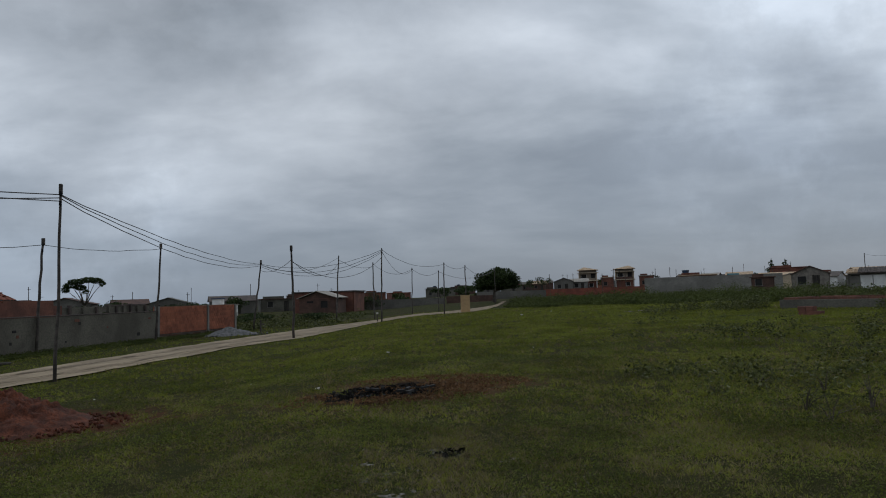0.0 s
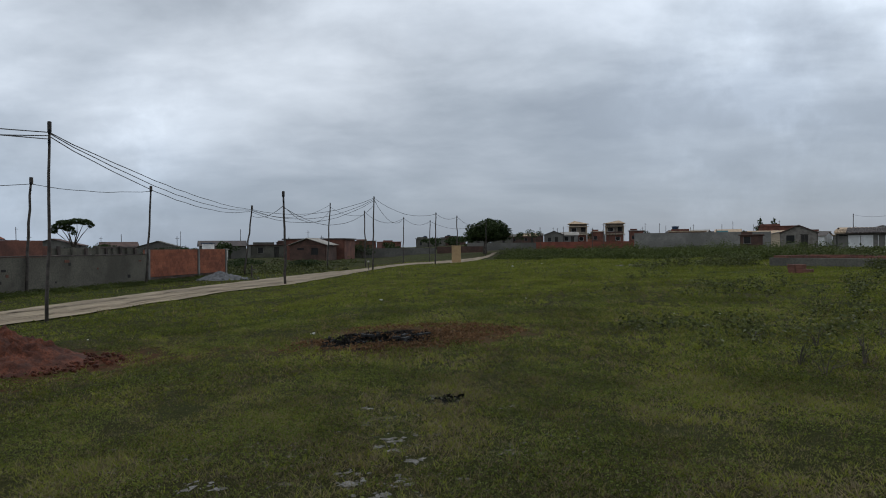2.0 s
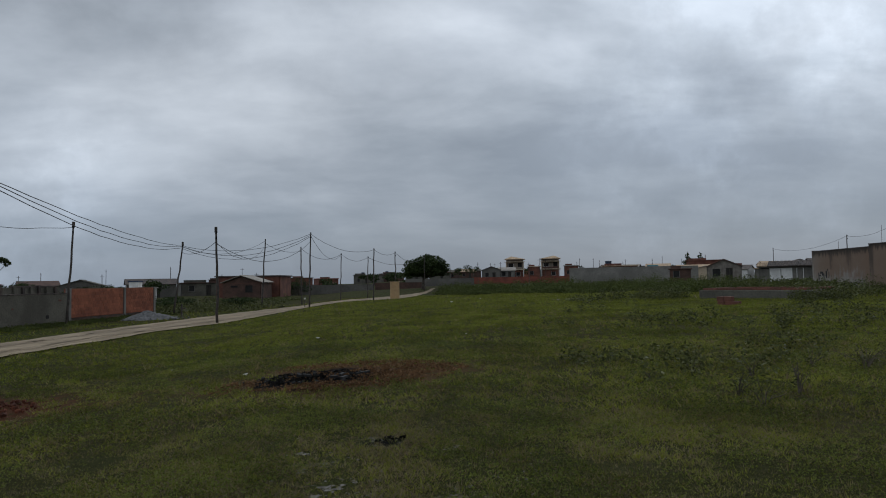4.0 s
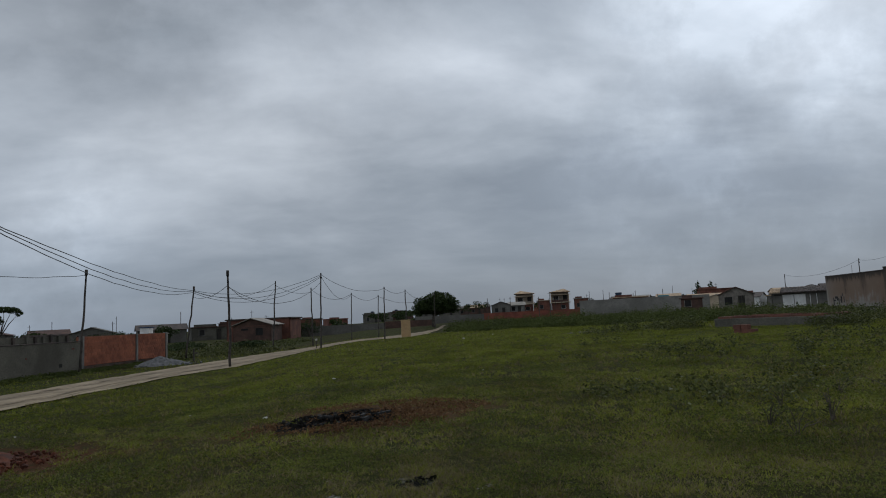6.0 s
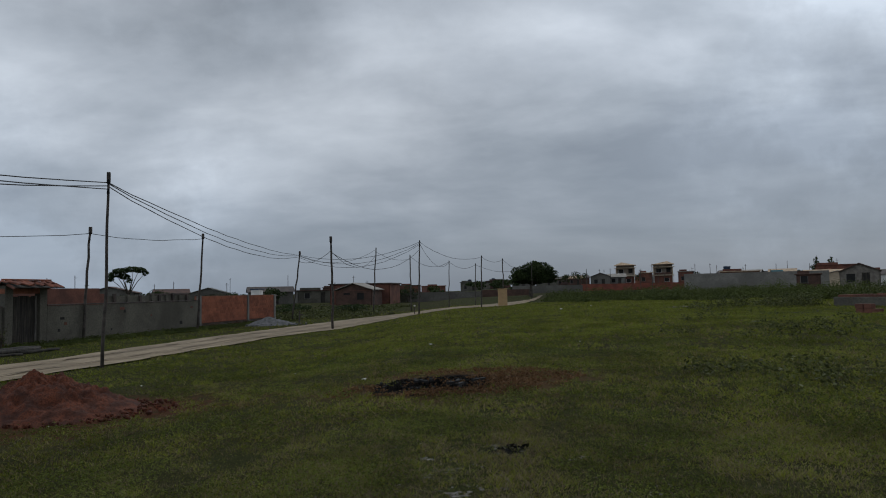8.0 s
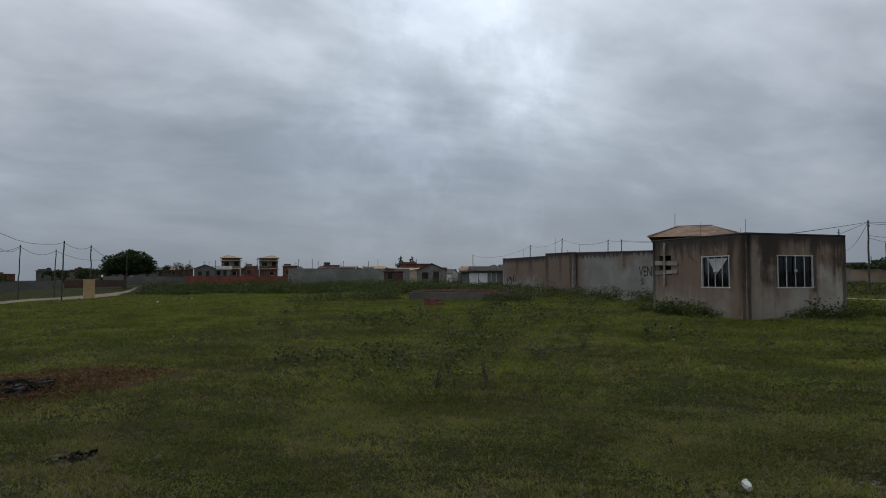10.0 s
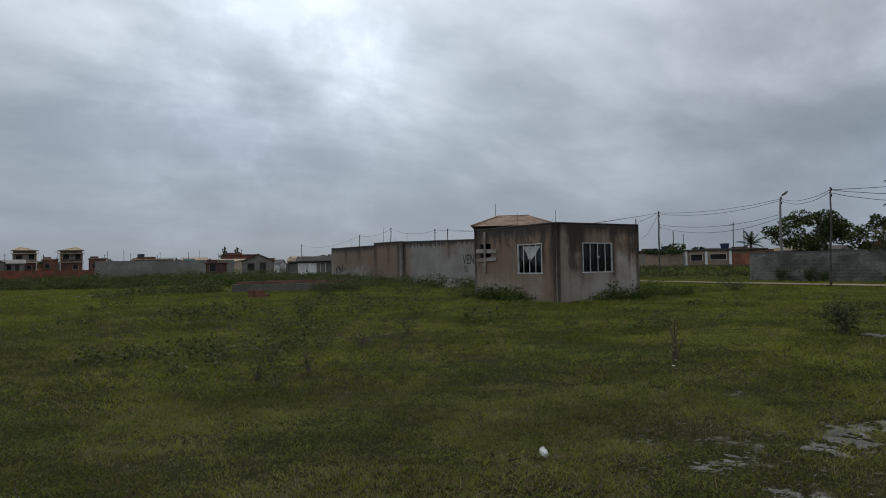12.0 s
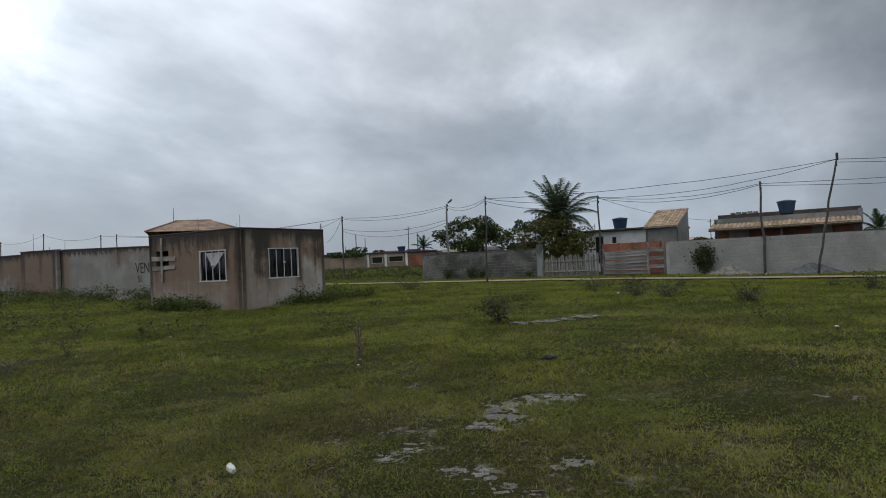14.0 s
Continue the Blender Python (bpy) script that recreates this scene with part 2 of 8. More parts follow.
def blob_mask(t, x, y, px, py, rx, ry, turn, wobble, soft):
    """A patch on the ground: 1 inside an uneven oval, 0 outside."""
    c, s = math.cos(turn), math.sin(turn)
    dx, dy = vmath(t, "SUBTRACT", x, px), vmath(t, "SUBTRACT", y, py)
    u = vmath(t, "DIVIDE", vmath(t, "ADD", vmath(t, "MULTIPLY", dx, c), vmath(t, "MULTIPLY", dy, s)), rx)
    w = vmath(t, "DIVIDE", vmath(t, "SUBTRACT", vmath(t, "MULTIPLY", dy, c), vmath(t, "MULTIPLY", dx, s)), ry)
    d = vmath(t, "SQRT", vmath(t, "ADD", vmath(t, "MULTIPLY", u, u), vmath(t, "MULTIPLY", w, w)))
    return ramp_of(t, vmath(t, "ADD", d, wobble), 1.0 + soft, 1.0 - soft)


def ground_material():
    m, t, b = nodes_of("meadow_soil")
    v = world_of(t)
    sep = t.nodes.new("ShaderNodeSeparateXYZ")
    t.links.new(v, sep.inputs[0])
    x, y = sep.outputs[0], sep.outputs[1]
    wide = noise_of(t, v, 0.11, 5, 0.55, 0.4)
    mid = noise_of(t, v, 0.7, 6, 0.6, 0.3)
    fine = noise_of(t, v, 9.0, 6, 0.7)
    tiny = noise_of(t, v, 45.0, 3, 0.7)
    col = mix_of(t, ramp_of(t, wide, 0.38, 0.62), (0.044, 0.041, 0.015), (0.043, 0.052, 0.013))
    col = mix_of(t, vmath(t, "MULTIPLY", ramp_of(t, mid, 0.48, 0.70), 0.6), col, (0.092, 0.074, 0.038))
    col = mix_of(t, vmath(t, "MULTIPLY", ramp_of(t, fine, 0.56, 0.34), 0.26), col, (0.010, 0.011, 0.005))
    col = mix_of(t, vmath(t, "MULTIPLY", ramp_of(t, tiny, 0.52, 0.30), 0.8), col, (0.008, 0.009, 0.004))
    col = mix_of(t, vmath(t, "MULTIPLY", ramp_of(t, tiny, 0.5, 0.75), 0.4), col, (0.13, 0.135, 0.05))
    wob = vmath(t, "ADD", vmath(t, "MULTIPLY", vmath(t, "SUBTRACT", noise_of(t, v, 1.4, 6, 0.7), 0.5), 2.4), vmath(t, "ADD", vmath(t, "MULTIPLY", vmath(t, "SUBTRACT", fine, 0.5), 3.4), vmath(t, "MULTIPLY", vmath(t, "SUBTRACT", tiny, 0.5), 1.8)))
    # pale sand that shows through where the turf is thin
    thin = ramp_of(t, vmath(t, "ADD", noise_of(t, v, 1.1, 5, 0.65, 0.6), vmath(t, "MULTIPLY", vmath(t, "SUBTRACT", fine, 0.5), 0.9)), 0.60, 0.80)
    near = blob_mask(t, x, y, -0.6, 5.6, 2.6, 1.9, 0.2, 0.0, 0.5)
    nearb = blob_mask(t, x, y, 5.9, 1.2, 3.0, 2.2, -0.4, 0.0, 0.5)
    sandy = vmath(t, "MULTIPLY", thin, vmath(t, "MAXIMUM", near, nearb))
    col = mix_of(t, sandy, col, mix_of(t, fine, (0.15, 0.135, 0.11), (0.34, 0.31, 0.27)))
    # the burnt heap: a ring of dead brown turf round black ash
    brown = blob_mask(t, x, y, -0.2, 12.25, 2.2, 1.75, 0.2, wob, 0.45)
    col = mix_of(t, vmath(t, "MULTIPLY", brown, 0.9), col, mix_of(t, fine, (0.075, 0.038, 0.020), (0.15, 0.085, 0.045)))
    ash = blob_mask(t, x, y, -0.62, 12.05, 1.3, 0.95, 0.38, vmath(t, "MULTIPLY", wob, 0.6), 0.2)
    ash = vmath(t, "MAXIMUM", ash, blob_mask(t, x, y, 0.27, 7.05, 0.20, 0.13, 0.0, wob, 0.5))
    col = mix_of(t, ash, col, mix_of(t, fine, (0.004, 0.004, 0.004), (0.016, 0.015, 0.014)))
    grey = blob_mask(t, x, y, -0.1, 12.3, 0.24, 0.2, 0.0, wob, 0.3)
    col = mix_of(t, grey, col, (0.08, 0.078, 0.078))
    # red earth washed out of the heap
    red = blob_mask(t, x, y, -7.3, 12.1, 2.7, 1.7, 0.1, wob, 0.4)
    col = mix_of(t, vmath(t, "MULTIPLY", red, 0.8), col, (0.12, 0.045, 0.027))
    t.links.new(col, b.inputs["Base Color"])
    b.inputs["Roughness"].default_value = 0.95
    b.inputs["Specular IOR Level"].default_value = 0.04
    bump_of(t, b, vmath(t, "ADD", fine, vmath(t, "MULTIPLY", tiny, 0.4)), 0.9, 0.06)
    return m


SOIL = ground_material()
TURF = foliage("turf_blades", (0.076, 0.085, 0.014), (0.335, 0.352, 0.057), 0.35, 0.75, 0.52)
TURF_SOFT = foliage("soft_turf_blades", (0.116, 0.132, 0.019), (0.240, 0.266, 0.043), 0.35, 0.8, 0.78)
WITHERED = foliage("withered_blades", (0.060, 0.046, 0.025), (0.33, 0.27, 0.158), 0.25, 0.8)
SAND = surface("bare_sand", (0.31, 0.287, 0.254), (0.13, 0.118, 0.098), 9, 55, 0.95, 0.6, speck=0.7)
CLOVER = foliage("clover_leaves", (0.040, 0.053, 0.011), (0.205, 0.235, 0.050), 0.25, 0.75, 0.45)
SCORCH = foliage("scorched_stalks", (0.060, 0.030, 0.015), (0.26, 0.145, 0.070), 0.2, 0.8)
CHAR = foliage("charred_straw", (0.003, 0.003, 0.003), (0.030, 0.026, 0.022), 0.05, 0.9)
DRY = foliage("dry_blades", (0.15, 0.112, 0.045), (0.42, 0.33, 0.16), 0.3, 0.8)
WEED = foliage("weed_leaves", (0.024, 0.031, 0.011), (0.150, 0.162, 0.055), 0.2)
BRUSH = foliage("thicket_leaves", (0.040, 0.053, 0.014), (0.115, 0.138, 0.038), 0.2, 0.7, 0.6)
GARDEN = foliage("garden_leaves", (0.026, 0.040, 0.013), (0.105, 0.130, 0.040), 0.25, 0.5)
LEAF = foliage("tree_leaves", (0.018, 0.032, 0.012), (0.062, 0.085, 0.026), 0.2)
OLIVE = foliage("almond_leaves", (0.048, 0.060, 0.016), (0.165, 0.145, 0.042), 0.25)
FROND = foliage("palm_leaves", (0.025, 0.040, 0.017), (0.075, 0.100, 0.042), 0.25)
BARK = surface("bark", (0.16, 0.13, 0.10), (0.06, 0.048, 0.038), 3, 30, 0.9, 0.6)
ROAD = surface("sandy_track", (0.36, 0.276, 0.176), (0.235, 0.176, 0.108), 0.5, 7, 0.95, 0.5, speck=0.25)
EARTH = surface("red_earth", (0.185, 0.050, 0.020), (0.070, 0.021, 0.010), 3.5, 34, 0.95, 1.0, speck=0.8)
GRAVEL = surface("grey_gravel", (0.19, 0.187, 0.185), (0.09, 0.089, 0.088), 4, 18, 0.9, 0.9, speck=0.5)
RUBBLE = surface("pale_rubble", (0.32, 0.285, 0.235), (0.17, 0.15, 0.122), 3, 14, 0.9, 0.8)
POST = surface("weathered_pole", (0.115, 0.095, 0.080), (0.050, 0.042, 0.036), 4, 22, 0.85, 0.4)
CONCRETE_POST = surface("concrete_post", (0.27, 0.262, 0.245), (0.17, 0.163, 0.152), 2, 30)
WIRE = surface("black_cable", (0.022, 0.022, 0.024), (0.014, 0.014, 0.015), 4, 40, 0.6, 0)
BRICK = surface("hollow_brick", (0.40, 0.130, 0.066), (0.25, 0.080, 0.044), 1.0, 24, 0.9, 0.4, vary=0.35)
BRICK_FAR = surface("brick_wall", (0.37, 0.140, 0.080), (0.22, 0.082, 0.050), 0.9, 9, 0.9, 0.4)
BRICK_OLD = surface("old_brick_wall", (0.24, 0.095, 0.062), (0.13, 0.055, 0.040), 0.8, 9, 0.9, 0.4)
BRICK_WALL_RED = surface("red_brick_wall", (0.30, 0.090, 0.055), (0.19, 0.060, 0.042), 0.6, 6, 0.9, 0.4)
BROWN_BRICK = surface("brown_brick_wall", (0.140, 0.076, 0.056), (0.082, 0.047, 0.036), 0.8, 9, 0.9, 0.4)
TAN_RENDER = surface("tan_render", (0.36, 0.265, 0.180), (0.25, 0.18, 0.125), 0.6, 12, 0.9, 0.3)
RED_MORTAR = surface("brick_dust_mortar", (0.27, 0.115, 0.070), (0.17, 0.072, 0.047), 2, 30, 0.95, 0.3)
MORTAR = surface("mortar", (0.30, 0.265, 0.225), (0.19, 0.165, 0.14), 2, 30, 0.95, 0.3)
CEMENT = surface("bare_cement_blocks", (0.30, 0.285, 0.260), (0.175, 0.168, 0.155), 0.55, 16, 0.95, 0.4)
LOT_CEMENT = surface("weathered_cement_blocks", (0.172, 0.160, 0.128), (0.098, 0.090, 0.072), 0.45, 14, 0.95, 0.5, speck=0.5)
RUT_SOIL = surface("darker_track_soil", (0.27, 0.205, 0.136), (0.18, 0.138, 0.090), 1.5, 9, 0.95, 0.5)
COPING = surface("dark_coping", (0.115, 0.085, 0.072), (0.055, 0.045, 0.040), 1.5, 16)
GREY_WALL = plaster("grey_rendered_wall", (0.43, 0.412, 0.375), (0.34, 0.322, 0.29), (0.14, 0.13, 0.118), 2.25, 0.6, 0.6, (0.30, 0.28, 0.25), 0.5)
TALL_WALL = plaster("tall_rendered_wall", (0.345, 0.318, 0.282), (0.245, 0.218, 0.188), (0.070, 0.048, 0.038), 3.25, 0.45, 0.8, (0.165, 0.120, 0.092), 0.4, 0.75)
TALL_GREY, TALL_DULL = (0.315, 0.296, 0.262), (0.232, 0.212, 0.184)
TALL_PANELS = [hut_render("tall_wall_end_render", 2.84, [(3.8, 5.5, 0.7, 1.7, 0.85), (6.9, 0.9, -1.0, 0.8, 0.7)], [(7.0, 0.25, 0.4, 2.2, 0.7), (2.4, 0.3, 1.6, 2.6, 0.6), (4.6, 0.4, 1.4, 2.6, 0.55)], 0.45, TALL_GREY, TALL_DULL, 0.0),
               hut_render("tall_wall_brown_render", 2.96, [(1.8, 3.2, -2.0, 0.2, 0.85)], [(0.2, 0.3, 0.3, 2.3, 0.75), (3.4, 0.3, -0.2, 2.3, 0.8), (2.0, 0.2, 0.8, 2.4, 0.5)], 0.40, TALL_GREY, TALL_DULL, 0.2),
               hut_render("tall_wall_grey_render", 2.80, [(0.3, 0.8, -0.5, 1.6, 0.7), (5.2, 0.8, 1.2, 2.5, 0.55), (9.0, 6.0, 1.9, 2.7, 0.5)], [(0.15, 0.2, 0.0, 2.0, 0.7), (5.1, 0.2, 1.5, 2.5, 0.6)], 0.32, TALL_GREY, TALL_DULL, 0.0)]
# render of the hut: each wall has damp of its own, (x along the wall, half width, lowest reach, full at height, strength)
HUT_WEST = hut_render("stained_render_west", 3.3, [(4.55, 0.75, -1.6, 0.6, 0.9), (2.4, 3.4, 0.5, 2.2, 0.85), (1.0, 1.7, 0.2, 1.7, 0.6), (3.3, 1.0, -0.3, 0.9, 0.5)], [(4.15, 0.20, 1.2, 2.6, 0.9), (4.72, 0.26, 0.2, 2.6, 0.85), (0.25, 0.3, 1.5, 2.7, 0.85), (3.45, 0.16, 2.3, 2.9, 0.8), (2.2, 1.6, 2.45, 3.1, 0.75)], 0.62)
HUT_SOUTH = hut_render("stained_render_south", 3.3, [(2.6, 2.6, 2.1, 2.75, 0.85), (1.1, 0.9, 0.2, 1.9, 0.7), (3.95, 0.7, 1.2, 2.5, 0.85), (2.85, 0.3, 0.9, 1.45, 0.75), (0.1, 0.4, -1.0, 0.6, 0.6)], [(1.0, 0.50, 1.5, 2.6, 0.95), (0.62, 0.22, 1.9, 2.8, 0.85), (3.95, 0.40, 2.0, 2.9, 0.85), (0.12, 0.14, 0.2, 2.6, 0.7), (2.86, 0.14, 1.2, 1.55, 0.8), (1.2, 0.16, 0.3, 1.7, 0.45), (2.7, 0.9, 2.75, 3.1, 0.75)], 0.50)
OLD_GREY = plaster("blackened_wall", (0.36, 0.35, 0.325), (0.22, 0.215, 0.20), (0.06, 0.058, 0.055), 2.3, 0.8, 1.0, (0.10, 0.098, 0.092), 0.7)
FAR_TAUPE = surface("taupe_render", (0.33, 0.275, 0.215), (0.235, 0.192, 0.15), 0.6, 9, 0.9, 0.2)
HIP_TILE = surface("dull_hip_roof_tiles", (0.43, 0.27, 0.165), (0.215, 0.130, 0.085), 1.6, 13, 0.9, 0.4, speck=0.6)
HUT_EDGE = surface("sooty_parapet", (0.060, 0.046, 0.038), (0.022, 0.018, 0.015), 2.5, 18, 0.95, 0.5)
FAR_BLOCK = surface("far_block_wall", (0.285, 0.268, 0.238), (0.195, 0.182, 0.160), 0.3, 4, 0.95, 0.2)
OLD_BLOCK = surface("mould_blackened_block", (0.245, 0.228, 0.198), (0.085, 0.079, 0.068), 0.8, 12, 0.95, 0.5, vary=0.22, speck=0.6)
GREY_BLOCK = surface("washed_grey_block", (0.40, 0.380, 0.342), (0.315, 0.297, 0.265), 0.5, 16, 0.95, 0.4, vary=0.07, speck=0.4)
FAR_GREY = surface("far_grey_wall", (0.20, 0.187, 0.163), (0.125, 0.116, 0.102), 0.25, 4, 0.95, 0.2)
WHITE = surface("white_paint", (0.84, 0.83, 0.80), (0.68, 0.66, 0.63), 0.8, 14, 0.8, 0.15, speck=0.15)
CREAM = surface("cream_paint", (0.66, 0.53, 0.385), (0.50, 0.395, 0.28), 0.8, 12, 0.85, 0.2, speck=0.2)
BEIGE = surface("yellow_ochre_render", (0.56, 0.375, 0.195), (0.42, 0.27, 0.14), 1.0, 14, 0.9, 0.2, speck=0.2)
TEAL = surface("teal_paint", (0.16, 0.36, 0.40), (0.10, 0.25, 0.28), 0.8, 10, 0.8, 0.1)
TAN_TILE = surface("tan_roof_tiles", (0.60, 0.435, 0.275), (0.38, 0.265, 0.165), 1.3, 13, 0.85, 0.3, vary=0.3)
RED_TILE = surface("red_clay_tiles", (0.36, 0.115, 0.062), (0.15, 0.058, 0.040), 2.2, 18, 0.85, 0.4, vary=0.6)
ROOF_SHEET = surface("fibre_cement_sheet", (0.44, 0.40, 0.345), (0.30, 0.27, 0.23), 0.7, 9, 0.9, 0.2)
BLUE_ROOF = surface("blue_roof_sheet", (0.012, 0.048, 0.130), (0.008, 0.034, 0.090), 0.7, 9, 0.9, 0.1)
BLUE_PAINT = surface("blue_paint", (0.030, 0.080, 0.165), (0.018, 0.050, 0.110), 2, 20, 0.6, 0.1)
TANK = surface("blue_plastic_tank", (0.020, 0.052, 0.110), (0.012, 0.034, 0.075), 2, 20, 0.5, 0.05)
TIMBER = surface("grey_timber", (0.38, 0.35, 0.315), (0.17, 0.155, 0.138), 1.5, 10, 0.9, 0.4, vary=0.5, stretch=(6, 6, 0.8))
PLANK = surface("grey_plank", (0.38, 0.35, 0.32), (0.16, 0.148, 0.135), 1.5, 10, 0.9, 0.4, vary=0.6, stretch=(0.8, 6, 6))
DARK_TIMBER = surface("dark_timber", (0.070, 0.059, 0.047), (0.026, 0.023, 0.020), 1.5, 10, 0.9, 0.4, vary=0.5, stretch=(6, 6, 0.8))
PALE_TIMBER = surface("pale_board", (0.37, 0.33, 0.275), (0.20, 0.172, 0.138), 2, 14, 0.85, 0.3, vary=0.3)
FRAME_WHITE = surface("white_metal_frame", (0.68, 0.66, 0.63), (0.48, 0.46, 0.43), 3, 30, 0.5, 0.05, speck=0.1)
RUSTY = surface("rusty_steel", (0.16, 0.075, 0.045), (0.07, 0.04, 0.03), 5, 40, 0.75, 0.3, 0.4)
VOID = surface("dark_interior", (0.030, 0.028, 0.026), (0.016, 0.015, 0.014), 1, 10, 0.9, 0)
CURTAIN = surface("pale_cloth", (0.62, 0.60, 0.57), (0.45, 0.43, 0.41), 3, 18, 0.9, 0.2)
PLASTIC_WHITE = surface("white_plastic", (0.72, 0.70, 0.65), (0.56, 0.54, 0.49), 9, 60, 0.5, 0.05, speck=0.1)
BLACK_PAINT = surface("black_paint_marks", (0.075, 0.070, 0.066), (0.03, 0.03, 0.03), 6, 40, 0.9, 0)
BLACK_PAINT.node_tree.nodes["Principled BSDF"].inputs["Specular IOR Level"].default_value = 0.1
RUBBER = surface("tyre_rubber", (0.022, 0.022, 0.023), (0.014, 0.014, 0.014), 6, 40, 0.8, 0.2)
BLACK_TRIM = surface("black_plastic_trim", (0.016, 0.017, 0.019), (0.010, 0.011, 0.012), 4, 60, 0.75, 0.05)
BLACK_TRIM.node_tree.nodes["Principled BSDF"].inputs["Specular IOR Level"].default_value = 0.12
LAMP_SILVER = surface("lamp_reflector_silver", (0.50, 0.50, 0.49), (0.30, 0.30, 0.31), 14, 60, 0.35, 0.0, 0.5, speck=0.2)
ALLOY = surface("dull_alloy", (0.36, 0.36, 0.37), (0.22, 0.22, 0.23), 5, 40, 0.4, 0.05, 0.8)


def paint_material():
    m, t, b = nodes_of("dusty_blue_paint")
    v = vec_of(t)
    dust = ramp_of(t, noise_of(t, v, 2.2, 6, 0.6), 0.4, 0.75)
    t.links.new(mix_of(t, vmath(t, "MULTIPLY", dust, 0.5), (0.010, 0.021, 0.030), (0.050, 0.064, 0.070)), b.inputs["Base Color"])
    b.inputs["Metallic"].default_value = 0.35
    t.links.new(vmath(t, "ADD", vmath(t, "MULTIPLY", dust, 0.2), 0.27), b.inputs["Roughness"])
    b.inputs["Coat Weight"].default_value, b.inputs["Coat Roughness"].default_value = 0.35, 0.10
    return m


def glass_material(name, tint, rough=0.03):
    m, t, b = nodes_of(name)
    b.inputs["Base Color"].default_value = (*tint, 1)
    b.inputs["Transmission Weight"].default_value = 1.0
    b.inputs["Roughness"].default_value = rough
    b.inputs["IOR"].default_value = 1.45
    return m


CAR_PAINT = paint_material()
GLASS = glass_material("window_glass", (0.05, 0.055, 0.058), 0.06)
# dust, plus a diffuse paleness that stands in for the sky's reflection
CAR_GLASS = glass_material("dusty_sheen_car_glass", (0.80, 0.84, 0.85), 0.14)
CAR_GLASS.node_tree.nodes["Principled BSDF"].inputs["Transmission Weight"].default_value = 0.88
HEAD_LENS = glass_material("headlamp_lens", (0.62, 0.64, 0.66), 0.25)
HEAD_LENS.node_tree.nodes["Principled BSDF"].inputs["Transmission Weight"].default_value = 0.85
LENS = glass_material("lamp_lens", (0.72, 0.74, 0.76), 0.2)
LENS.node_tree.nodes["Principled BSDF"].inputs["Transmission Weight"].default_value = 0.35


# ---- building helpers ----
def ease(a, b, x):
    u = min(max((x - a) / (b - a), 0.0), 1.0)
    return u * u * (3 - 2 * u)


def ground_z(x, y):
    """Height of the ground: level round the camera, a little lower by the track, rising to the far houses."""
    r = math.hypot(x, y)
    side = 0.33 * math.tanh(x / 18) * ease(-14, 10, y) if x > 0 else -0.48 * ease(0, 7, -x)
    rise = (0.55 * ease(60, 115, r) + 1.85 * ease(165, 215, r)) * (0.35 + 0.65 * ease(-20, 30, x))
    az = math.degrees(math.atan2(x, y))
    bank = 0.78 * ease(51, 69, r) * (1 - ease(92, 102, r)) * ease(50, 59, az) * (1 - ease(70.5, 75, az))
    return side * ease(1, 8, r) + rise + bank + 0.5 * math.exp(-((x - 28) ** 2 + (y - 36) ** 2) / 288) + 0.13 * math.exp(-((x - 10.1) ** 2 + (y + 1.5) ** 2) / 0.9)


def finish(bm, name, material, smooth=False):
    me = bpy.data.meshes.new(name)
    bmesh.ops.recalc_face_normals(bm, faces=bm.faces[:])
    bm.to_mesh(me)
    bm.free()
    me.materials.append(material)
    if smooth:
        me.shade_smooth()
    return me


def thing(name, x, y, z=None, turn=0.0, label="", category="", group="", kind=""):
    """An Empty at a thing's base. turn: degrees about z."""
    ob = new(name)
    ob.empty_display_size = 0.2
    ob.matrix_world = pose(x, y, ground_z(x, y) if z is None else z, 0, 0, turn)
    return tagged(ob, label, category, group, kind)


def part(name, bm, material, parent, label="", smooth=False):
    ob = new(name, finish(bm, name, material, smooth) if isinstance(bm, bmesh.types.BMesh) else bm)
    ob.parent = parent
    return tagged(ob, label)


def whole(name, bm, material, label, category, group="", kind="", smooth=False, at=None):
    ob = new(name, finish(bm, name, material, smooth))
    if at:
        ob.location = at
    return tagged(ob, label, category, group, kind)


def box(bm, x, y, z, sx, sy, sz, turn=0.0, bevel=0.0, tilt=None):
    """A block whose middle is x, y, z."""
    m = Matrix.Translation((x, y, z)) @ (tilt or Matrix.Rotation(radians(turn), 4, "Z")) @ Matrix.Diagonal((sx, sy, sz, 1))
    made = bmesh.ops.create_cube(bm, size=1, matrix=m)
    if bevel:
        edges = list({e for v in made["verts"] for e in v.link_edges})
        bmesh.ops.bevel(bm, geom=edges, offset=bevel, segments=1, affect="EDGES")
    return bm


def one_box(sx, sy, sz, bevel=0.0, x=0.0, y=0.0, z=0.0):
    return box(bmesh.new(), x, y, z, sx, sy, sz, 0, bevel)


def tube(bm, points, radii, seg=8, caps=True):
    """A round bar through points, with a radius at each."""
    rings = []
    for i, p in enumerate(points):
        p = Vector(p)
        d = (Vector(points[min(i + 1, len(points) - 1)]) - Vector(points[max(i - 1, 0)])).normalized()
        side = d.orthogonal().normalized()
        if abs(d.z) > 0.7:
            side = (Vector((1, 0, 0)) - d * d.x).normalized()
        up = d.cross(side)
        rings.append([bm.verts.new(p + (side * math.cos(a) + up * math.sin(a)) * radii[i]) for a in (2 * math.pi * k / seg for k in range(seg))])
    for a, b in zip(rings, rings[1:]):
        for k in range(seg):
            bm.faces.new((a[k], a[(k + 1) % seg], b[(k + 1) % seg], b[k]))
    if caps:
        bm.faces.new(rings[0][::-1])
        bm.faces.new(rings[-1])
    return bm


